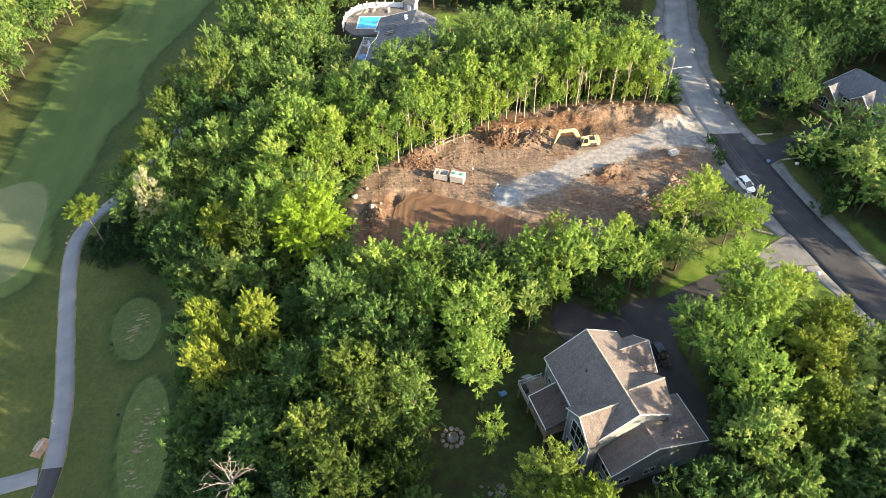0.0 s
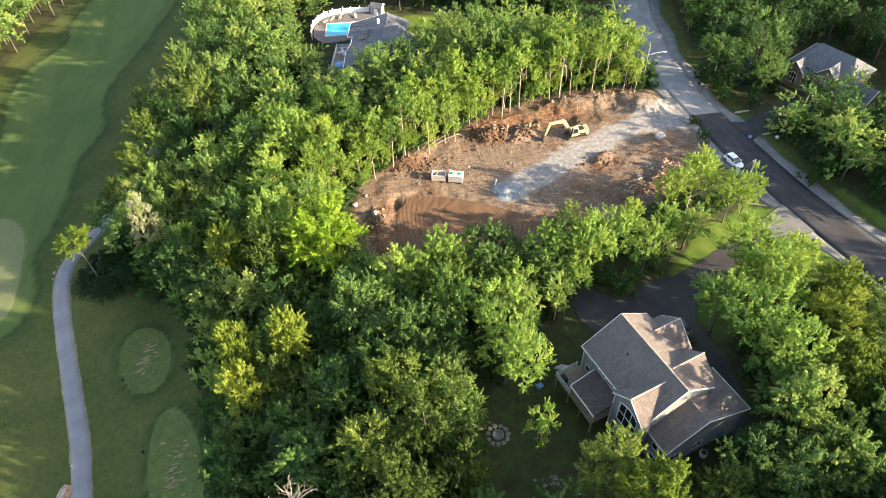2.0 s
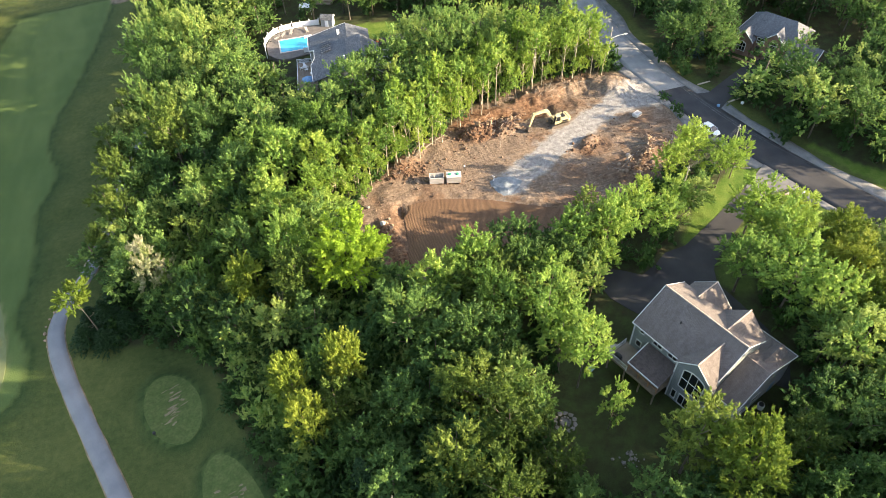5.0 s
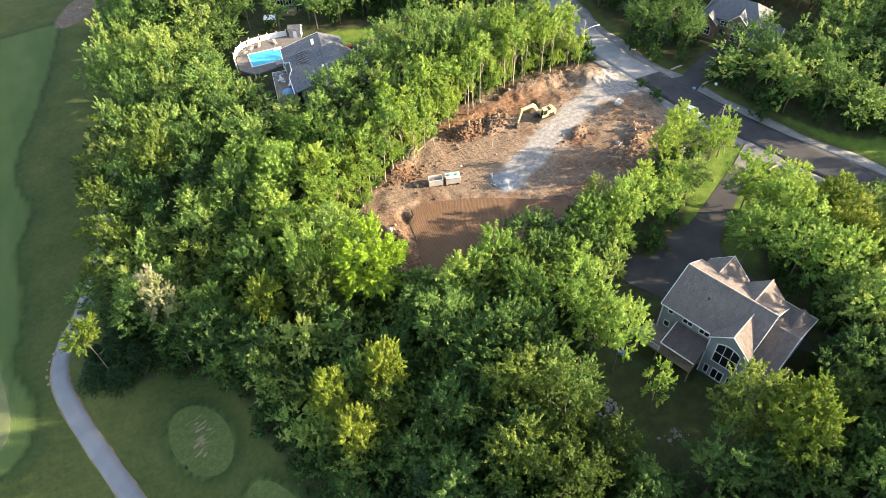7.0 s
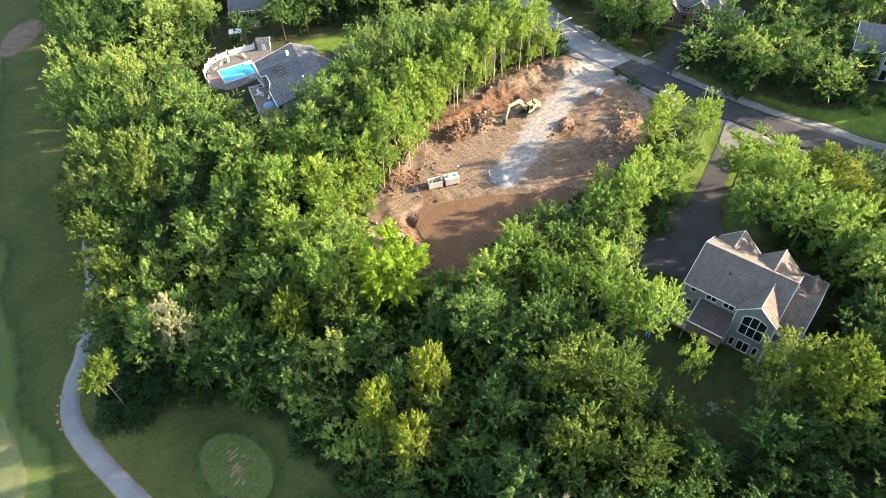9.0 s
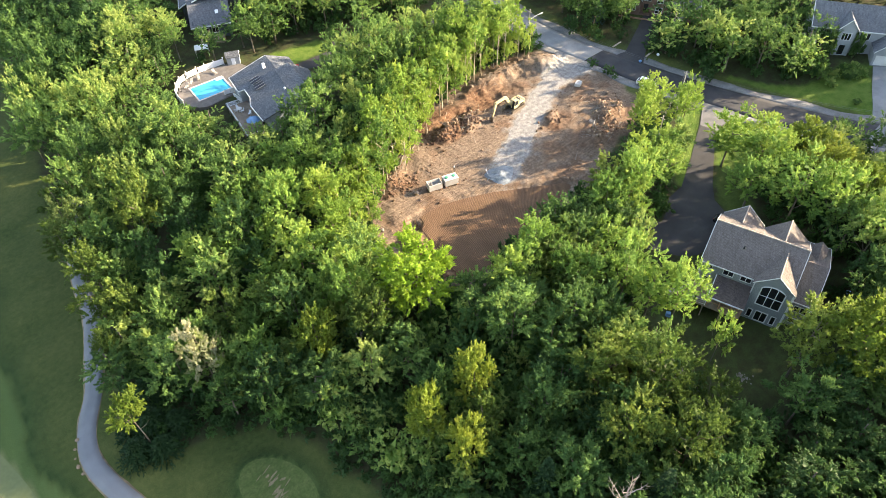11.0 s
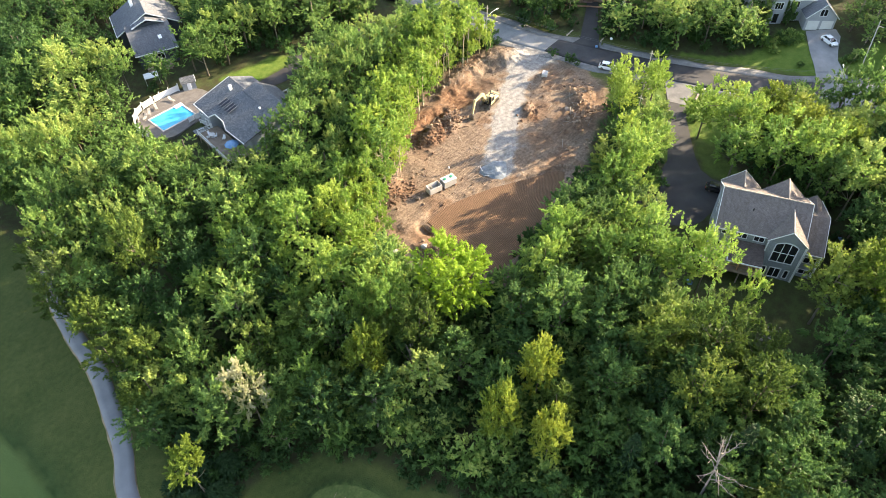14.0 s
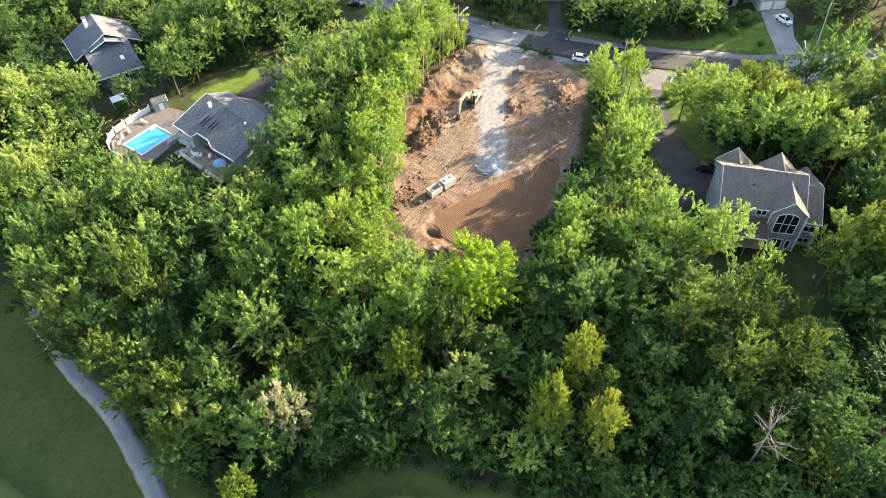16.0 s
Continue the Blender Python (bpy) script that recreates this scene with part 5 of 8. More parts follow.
def window(parent, along_axis, at, lo, hi, z0, z1, out, cols=2, rows=1, arch=0.0, wide=0.11, trim="trim", glass="glass"):
    """A window in a wall. along_axis 0 or 1: the wall runs along x or y; at: the wall's face; out: +1 or -1, the way it looks."""
    def P(a, z, d):
        return (a, at + out * d, z) if along_axis == 0 else (at + out * d, a, z)
    def bar(b, a0, a1, y0, y1, d0, d1):
        v = [P(a, z, d) for d in (d0, d1) for z in (y0, y1) for a in (a0, a1)]
        b.add(v, [(0, 2, 3, 1), (4, 5, 7, 6), (0, 1, 5, 4), (2, 6, 7, 3), (0, 4, 6, 2), (1, 3, 7, 5)])
    f, g = Build(), Build()
    bar(f, lo - wide, hi + wide, z0 - wide, z0, -0.02, 0.07)
    bar(f, lo - wide, lo, z0, z1, -0.02, 0.06)
    bar(f, hi, hi + wide, z0, z1, -0.02, 0.06)
    if arch:
        n = 10
        arc = [(lo + (hi - lo) * i / n, z1 + arch * (1 - (2 * i / n - 1) ** 2)) for i in range(n + 1)]
        for (a0, y0), (a1, y1) in zip(arc, arc[1:]):
            v = [P(a, z, d) for d in (-0.02, 0.06) for a, z in ((a0, y0 - 0.02), (a1, y1 - 0.02), (a1, y1 + wide * 1.2), (a0, y0 + wide * 1.2))]
            f.add(v, [(0, 1, 2, 3), (7, 6, 5, 4), (0, 4, 5, 1), (2, 6, 7, 3), (1, 5, 6, 2), (3, 7, 4, 0)])
        g.prism([P(lo, z0, 0.005), P(hi, z0, 0.005)] + [P(a, z, 0.005) for a, z in arc[::-1]], Vector(P(0, 0, 0.02)) - Vector(P(0, 0, 0.005)))
    else:
        bar(f, lo - wide, hi + wide, z1, z1 + wide, -0.02, 0.07)
        bar(g, lo, hi, z0, z1, 0.005, 0.02)
    for i in range(1, cols):
        a = lo + (hi - lo) * i / cols
        top = z1 + (arch * (1 - (2 * i / cols - 1) ** 2) if arch else 0)
        bar(f, a - 0.05, a + 0.05, z0, top, 0.0, 0.05)
    for j in range(1, rows):
        z = z0 + (z1 + arch * 0.6 - z0) * j / rows
        bar(f, lo, hi, z - 0.06, z + 0.06, 0.0, 0.052)
    w = part("window", f, M[trim], parent)
    part("pane", g, M[glass], w, "dark reflecting glass")
    return w

def roof(parent, quads, material, t=0.22, name="roof", label=""):
    b = Build()
    for q in quads:
        b.slab(q, t)
    return part(name, b, M[material], parent, label, uv=True)

def edge_board(parent, lines, material="trim", w=0.13, h=0.19, name="fascia"):
    """White boards along eaves and rakes."""
    b = Build()
    for p, q in lines:
        p, q = Vector(p), Vector(q)
        d = (q - p).normalized()
        s = d.cross(Vector((0, 0, 1))).normalized() * w / 2
        u = Vector((0, 0, 1)) * h
        b.add([p - s - u, p + s - u, p + s + u * 0.12, p - s + u * 0.12, q - s - u, q + s - u, q + s + u * 0.12, q - s + u * 0.12],
              [(3, 2, 1, 0), (4, 5, 6, 7), (0, 1, 5, 4), (1, 2, 6, 5), (2, 3, 7, 6), (3, 0, 4, 7)])
    return part_each(name, b, M[material], parent)

def rail(parent, pts, h=1.0, gap=0.14, material="trim", z=None, label="white railing"):
    """A railing with posts, two rails and balusters along a line."""
    b = Build()
    pts = [Vector(p) for p in pts]
    for p, q in zip(pts, pts[1:]):
        d = q - p
        b.tube([p + Vector((0, 0, h)), q + Vector((0, 0, h))], 0.05, 4)
        b.tube([p + Vector((0, 0, 0.12)), q + Vector((0, 0, 0.12))], 0.04, 4)
        n = max(1, int(d.length / gap))
        for i in range(n):
            o = p + d * (i / n)
            b.box(o.x - 0.018, o.x + 0.018, o.y - 0.018, o.y + 0.018, o.z + 0.1, o.z + h)
    for p in pts:
        b.box(p.x - 0.06, p.x + 0.06, p.y - 0.06, p.y + 0.06, p.z - 0.1, p.z + h + 0.1)
    return part("railing", b, M[material], parent, label)

def grey_house():
    """The large house: main gable, gabled bay at the rear, two front gables, garage wing, deck and porch."""
    H = thing("house", "large grey-green house with weathered grey shingle roof", "house", HOUSE_AT, HOUSE_TURN)
    W = Build()
    box_walls(W, 0.3, 13.8, -5.6, 4.9, -0.6, 9.0)
    for u in (0.3, 13.55):
        W.prism([(u, -5.6, 9.0), (u, 4.9, 9.0), (u, 4.9, 9.7), (u, 0, 12.6), (u, -5.6, 9.3)], (0.25, 0, 0))
    box_walls(W, 8.5, 14.1, -6.5, -5.0, -0.6, 9.0)
    W.prism([(8.5, -6.5, 9.0), (14.1, -6.5, 9.0), (14.1, -6.5, 9.4), (11.3, -6.5, 11.85), (8.5, -6.5, 9.4)], (0, 0.25, 0))
    box_walls(W, 13.8, 17.3, -4.7, 8.9, -0.6, 6.3)
    W.prism([(17.05, -4.7, 6.3), (17.05, 8.9, 6.3), (17.05, 8.9, 6.5), (17.05, 1.2, 9.4), (17.05, -4.7, 6.5)], (0.25, 0, 0))
    box_walls(W, 10.0, 14.0, 4.6, 8.9, -0.6, 6.3)
    box_walls(W, 0.9, 6.3, 4.5, 7.6, -0.6, 8.0)
    W.prism([(0.9, 7.35, 8.0), (6.3, 7.35, 8.0), (3.6, 7.35, 10.6)], (0, 0.25, 0))
    box_walls(W, 7.4, 13.2, 4.5, 5.5, -0.6, 9.3)
    W.prism([(7.4, 5.25, 9.3), (13.2, 5.25, 9.3), (10.3, 5.25, 12.2)], (0, 0.25, 0))
    part_each("wall", W, M["siding"], H, "grey-green clapboard siding")
    L = Build()                                             # clapboard courses on the walls that show
    for k in range(48):
        z = 0.2 + k * 0.185
        L.box(0.3, 8.5, -5.612, -5.6, z, z + 0.02)
        L.box(8.5, 14.1, -6.512, -6.5, z, z + 0.02)
        if z < 6.2:
            L.box(14.1, 17.3, -4.712, -4.7, z, z + 0.02)
            L.box(17.3, 17.312, -4.7, 8.9, z, z + 0.02)
        L.box(0.288, 0.3, -5.6, 4.9, z, z + 0.02)
    tagged(part("cladding", L, M["siding_grey"], H, "thin shadowed board edges"), kind="stuff")
    ze, zr = 9.1, 12.8
    roof(H, [[(0, 0, zr), (14, 0, zr), (14, -6.1, ze), (0, -6.1, ze)], [(0, 0, zr), (14, 0, zr), (14, 5.3, 9.58), (0, 5.3, 9.58)]], "roof_grey", label="weathered grey shingle roof")
    roof(H, [[(11.3, -1.3, 12.02), (11.3, -6.85, 12.02), (8.15, -6.85, 9.25), (8.15, -5.9, 9.25)], [(11.3, -1.3, 12.02), (11.3, -6.85, 12.02), (14.4, -6.85, 9.25), (14.4, -5.9, 9.25)]], "roof_grey", name="bay_roof")
    roof(H, [[(3.6, 3.3, 10.85), (3.6, 8.0, 10.85), (0.2, 8.0, 7.7), (0.2, 4.6, 7.9)], [(3.6, 3.3, 10.85), (3.6, 8.0, 10.85), (7.0, 8.0, 7.7), (7.0, 4.6, 7.9)]], "roof_grey", name="front_gable_roof")
    roof(H, [[(10.3, 0.6, 12.45), (10.3, 5.9, 12.45), (6.9, 5.9, 9.2), (6.9, 5.0, 9.3)], [(10.3, 0.6, 12.45), (10.3, 5.9, 12.45), (13.8, 5.9, 9.2), (13.8, 5.0, 9.3)]], "roof_grey", name="front_gable_roof")
    roof(H, [[(13.85, 1.2, 9.65), (17.65, 1.2, 9.65), (17.65, -5.0, 6.45), (13.85, -5.0, 6.45)], [(13.85, 1.2, 9.65), (17.65, 1.2, 9.65), (17.65, 9.3, 6.4), (13.85, 9.3, 6.4)],
             [(10.2, 5.4, 7.98), (13.85, 5.4, 7.98), (13.85, 9.3, 6.4), (10.2, 9.3, 6.4)]], "roof_grey", name="garage_roof")
    D = Build().box(14.9, 16.6, 3.4, 6.6, 6.9, 8.3)
    D.prism([(14.9, 6.35, 8.3), (16.6, 6.35, 8.3), (15.75, 6.35, 9.1)], (0, 0.25, 0))
    dm = part("dormer", D, M["siding"], H)
    roof(dm, [[(15.75, 2.2, 9.25), (15.75, 7.1, 9.25), (14.6, 7.1, 8.15), (14.6, 4.2, 8.15)], [(15.75, 2.2, 9.25), (15.75, 7.1, 9.25), (16.9, 7.1, 8.15), (16.9, 4.2, 8.15)]], "roof_grey", 0.15, "dormer_roof")
    edge_board(H, [((0, -6.1, ze), (8.2, -6.1, ze)), ((0, -6.1, ze), (0, 0, zr)), ((0, 0, zr), (0, 5.3, 9.58)), ((14, 0, zr), (14, 5.3, 9.58)), ((14, 0, zr), (14, -6.1, ze)),
                   ((8.15, -6.85, 9.25), (11.3, -6.85, 12.02)), ((14.4, -6.85, 9.25), (11.3, -6.85, 12.02)), ((17.65, 9.3, 6.4), (10.2, 9.3, 6.4)), ((17.65, -5, 6.45), (17.65, 1.2, 9.65)), ((17.65, 9.3, 6.4), (17.65, 1.2, 9.65)), ((14.2, -5, 6.45), (17.65, -5, 6.45)),
                   ((0.2, 8, 7.7), (3.6, 8, 10.85)), ((7, 8, 7.7), (3.6, 8, 10.85))], w=0.08, h=0.17)
    C = Build()                                             # corner boards and downpipes
    for u, v, z in ((8.45, -6.55, 9.0), (14.1, -6.55, 9.0), (0.25, -5.65, 9.0), (17.3, -4.75, 6.3)):
        C.box(u - 0.09, u + 0.09, v - 0.05, v + 0.08, -0.5, z)
    C.tube([(14.25, -6.7, 9.1), (14.25, -6.6, 0.3)], 0.06, 6).tube([(17.45, -4.9, 6.3), (17.4, -4.8, 0.3)], 0.06, 6)
    part_each("corner_board", C, M["trim"], H)
    R = Build()
    R.tube([(0.0, 0.0, zr + 0.03), (14.0, 0.0, zr + 0.03)], 0.11, 5).tube([(11.3, -1.3, 12.06), (11.3, -6.85, 12.06)], 0.10, 5).tube([(3.6, 3.3, 10.9), (3.6, 8, 10.9)], 0.10, 5).tube([(10.3, 0.6, 12.5), (10.3, 5.9, 12.5)], 0.1, 5)
    part_each("ridge_cap", R, M["stone"], H)
    part("vent_pipe", Build().tube([(5.2, -2.6, 11.0), (5.2, -2.6, 11.75)], 0.11, 8), M["black"], H, "black roof vent pipe")
    window(H, 0, -5.6, 1.3, 1.95, 7.75, 8.4, -1, 1)
    window(H, 0, -5.6, 3.75, 5.2, 7.55, 8.65, -1, 2)
    window(H, 0, -5.6, 6.4, 7.9, 7.55, 8.65, -1, 2)
    window(H, 0, -5.6, 1.15, 1.95, 4.6, 5.7, -1, 1)
    window(H, 0, -6.5, 9.75, 13.05, 4.9, 8.6, -1, 3, 2, 0.6, 0.17)
    window(H, 0, -6.5, 9.2, 9.75, 1.5, 3.2, -1, 1, wide=0.15)
    window(H, 0, -6.5, 10.4, 12.0, 1.3, 3.3, -1, 2, 1, wide=0.16)
    window(H, 0, -6.5, 12.75, 13.3, 1.5, 3.2, -1, 1, wide=0.15)
    window(H, 0, -4.7, 15.1, 16.9, 4.3, 5.45, -1, 2)
    window(H, 0, -4.7, 15.1, 16.9, 1.7, 2.6, -1, 2)
    window(H, 1, 17.3, -3.2, -1.6, 2.2, 3.5, 1, 2)
    window(H, 1, 17.3, 0.6, 2.2, 2.2, 3.5, 1, 2)
    window(H, 1, 0.3, 0.8, 1.6, 6.6, 8.4, -1, 1, 2)
    window(H, 1, 0.3, -3.6, -2.2, 3.6, 5.2, -1, 2)
    door = part("side_door", Build().bbox(17.28, 17.36, 5.2, 6.4, 0.3, 2.5, 0.03), M["blue"], H, "blue side door")
    part("door_knob", Build().turned([(0.0, 0.0), (0.04, 0.01), (0.04, 0.05), (0.0, 0.06)], 8, (17.4, 5.4, 1.3)), M["steel"], door)
    for u0 in (11.0, 14.4):
        part("garage_door", Build().bbox(u0, u0 + 2.7, 8.88, 8.96, -0.1, 2.4, 0.03), M["trim"], H, "white garage door")
    # porch with its own roof, and the open deck
    roof(H, [[(3.0, -5.6, 6.95), (8.5, -5.6, 6.95), (8.5, -9.6, 5.65), (3.0, -9.6, 5.65)]], "roof_porch", 0.2, "porch_roof", "brown shingle porch roof")
    edge_board(H, [((3.0, -9.6, 5.65), (8.5, -9.6, 5.65)), ((3.0, -5.6, 6.95), (3.0, -9.6, 5.65))])
    P = Build()
    for u in (3.2, 5.0, 6.8, 8.3):
        P.box(u - 0.08, u + 0.08, -9.4, -9.24, 3.6, 5.6)
    P.box(3.2, 8.3, -9.38, -9.26, 4.4, 4.5)
    P.box(3.2, 8.3, -9.38, -9.26, 5.0, 5.06)
    P.box(3.15, 3.25, -9.3, -5.6, 4.4, 4.5)
    part("porch_frame", P, M["wood_red"], H, "reddish timber porch frame")
    dk = Build()
    for k in range(28):
        v = -9.55 + k * 0.142
        dk.box(-0.4, 8.4, v, v + 0.132, 3.45, 3.5)
    dk.box(-0.4, 8.4, -9.6, -9.5, 3.15, 3.45).box(-0.4, -0.3, -9.6, -5.6, 3.15, 3.45)
    for u in (-0.3, 2.8, 5.6, 8.2):
        dk.box(u - 0.1, u + 0.1, -9.5, -9.3, -0.5, 3.2)
    part_each("deck_board", dk, M["deck"], H, "weathered timber")
    rail(H, [(3.0, -9.55, 3.5), (-0.35, -9.55, 3.5), (-0.35, -6.0, 3.5)], 1.0)
    st = Build()
    for k in range(9):
        st.box(-0.7 - 0.3 * k, -0.42 - 0.3 * k, -7.6, -6.4, 3.2 - 0.33 * k, 3.25 - 0.33 * k)
    st.slab([(-0.4, -7.65, 3.3), (-3.4, -7.65, 0.0), (-3.4, -7.55, 0.0), (-0.4, -7.55, 3.3)], 0.25)
    st.slab([(-0.4, -6.45, 3.3), (-3.4, -6.45, 0.0), (-3.4, -6.35, 0.0), (-0.4, -6.35, 3.3)], 0.25)
    part("stairs", st, M["pole"], H, "grey timber deck stairs")
    return H
grey_house()

def barbecue(at, turn):
    g = thing("grill", "black covered barbecue grill on the deck", "grill", at, turn)
    part("body", Build().bbox(-0.6, 0.6, -0.28, 0.28, 0.15, 0.85, 0.06), M["black"], g)
    part("lid", Build().prism([(-0.45, -0.3, 0.85), (-0.45, 0.3, 0.85), (-0.45, 0.26, 1.1), (-0.45, 0.0, 1.22), (-0.45, -0.26, 1.1)], (0.9, 0, 0)), M["black"], g)
    for x in (-0.5, 0.5):
        for y in (-0.22, 0.22):
            part("wheel", Build().turned([(0.03, 0), (0.07, 0.01), (0.07, 0.14), (0.03, 0.15)], 8, (x, y, 0.0)), M["rubber"], g)
barbecue((*house_xy(0.9, -9.0), 3.5), HOUSE_TURN)

def pool_house():
    H = thing("house", "grey house with blue-grey shingle roof beside a swimming pool", "house", (-9.1, 155.4, 0), -98.5)
    W = Build()
    box_walls(W, 0.3, 19.4, -6.8, 4.7, -2.5, 5.1)
    box_walls(W, 0.3, 6.0, -8.9, -6.5, -2.5, 5.1)
    for u in (0.3, 19.15):
        W.prism([(u, -8.9 if u < 1 else -6.8, 5.1), (u, 4.7, 5.1), (u, 4.7, 5.7), (u, 0, 7.6), (u, -8.9 if u < 1 else -6.8, 5.2 if u < 1 else 5.8)], (0.25, 0, 0))
    part_each("wall", W, M["siding_grey"], H, "grey siding")
    roof(H, [[(0, 0, 7.8), (19.8, 0, 7.8), (19.8, -8.6, 5.3), (13, -8.9, 5.25), (10.5, -8.0, 5.5), (7.0, -8.0, 5.5), (6.4, -9.3, 5.1), (0, -9.3, 5.1)], [(0, 0, 7.8), (19.8, 0, 7.8), (19.8, 5.2, 5.6), (0, 5.2, 5.6)]], "roof_slate", label="blue-grey shingle roof")
    roof(H, [[(6.5, 3.0, 8.2), (19.2, 3.0, 8.2), (19.2, -0.6, 7.7), (6.5, -0.6, 7.7)], [(6.5, 3.0, 8.2), (19.2, 3.0, 8.2), (19.2, 7.2, 5.2), (6.5, 7.2, 5.2)]], "roof_slate", name="front_roof")
    edge_board(H, [((0, 0, 7.8), (0, -9.3, 5.1)), ((0, -9.3, 5.1), (6.4, -9.3, 5.1)), ((7, -8, 5.5), (10.5, -8, 5.5)), ((10.5, -8, 5.5), (13, -8.9, 5.25)), ((13, -8.9, 5.25), (19.8, -8.6, 5.3)), ((6.4, -9.3, 5.1), (7, -8, 5.5)), ((19.2, 3, 8.2), (19.2, 7.2, 5.2))], w=0.14, h=0.2)
    s = 2.5 / 9.0
    for u in (5.6, 8.1):
        pan = Build().slab([(u, -4.0, 7.8 - 4.0 * s + 0.30), (u + 1.8, -4.0, 7.8 - 4.0 * s + 0.30), (u + 1.8, -6.2, 7.8 - 6.2 * s + 0.30), (u, -6.2, 7.8 - 6.2 * s + 0.30)], 0.06)
        pl = part("solar_panel", pan, M["solar"], H, "dark glass roof panel")
        fr = Build()
        for a in (u - 0.03, u + 0.88, u + 1.77):
            fr.slab([(a, -3.95, 7.8 - 3.95 * s + 0.33), (a + 0.07, -3.95, 7.8 - 3.95 * s + 0.33), (a + 0.07, -6.25, 7.8 - 6.25 * s + 0.33), (a, -6.25, 7.8 - 6.25 * s + 0.33)], 0.05)
        part("frame", fr, M["pole"], pl)
    part("chimney", Build().bbox(3.6, 4.2, -2.2, -1.6, 6.6, 8.3, 0.05), M["vinyl"], H, "white boxed flue")
    part("roof_vent", Build().turned([(0.16, 0), (0.16, 0.5), (0.24, 0.5), (0.24, 0.62), (0.0, 0.7)], 10, (14.6, -1.2, 7.2)), M["vinyl"], H, "white roof vent")
    window(H, 0, -8.9, 1.2, 2.2, 3.3, 4.6, -1, 1)
    window(H, 0, -8.9, 3.2, 4.6, 0.6, 2.9, -1, 2)
    window(H, 0, -6.8, 7.0, 9.0, 2.3, 4.5, -1, 2)
    window(H, 0, -6.8, 9.8, 11.6, 2.4, 4.5, -1, 2)
    window(H, 1, 0.3, -7.8, -6.8, 3.3, 4.7, -1, 1)
    window(H, 1, 0.3, -6.2, -4.6, 0.7, 2.8, -1, 2)
    dk = Build()
    for k in range(32):
        v = -12.4 + k * 0.142
        dk.box(6.0, 19.4, v, v + 0.132, 1.95, 2.0)
    dk.box(6.0, 19.4, -12.45, -12.35, 1.6, 1.95)
    for u in (6.2, 9.6, 13.2, 16.2, 19.2):
        dk.box(u - 0.1, u + 0.1, -12.4, -12.2, -4.0, 1.7)
    part_each("deck_board", dk, M["deck"], H, "grey weathered deck timber")
    rail(H, [(19.4, -9.0, 2.0), (19.4, -12.35, 2.0), (6.0, -12.35, 2.0), (6.0, -9.0, 2.0), (0.6, -9.4, 0.6)], 1.0, 0.2, "vinyl")
    lo = Build().box(0.5, 6.0, -13.2, -9.0, -0.45, -0.3).box(0.5, 6.0, -13.2, -13.1, -3, -0.45).box(0.5, 0.6, -13.2, -9.0, -3, -0.45)
    part("lower_deck", lo, M["deck"], H, "low weathered deck")
    pg = Build()
    for k in range(5):
        pg.box(8.0 + k * 1.5, 8.15 + k * 1.5, 5.0, 9.4, 4.1, 4.3)
    pg.box(7.8, 14.4, 5.2, 5.35, 3.9, 4.1).box(7.8, 14.4, 9.0, 9.15, 3.9, 4.1)
    for u in (7.9, 14.2):
        for v in (5.25, 9.05):
            pg.box(u - 0.08, u + 0.08, v - 0.08, v + 0.08, -0.2, 4.0)
    part("pergola", pg, M["trim"], H, "white pergola over the entrance")
    return H
pool_house()

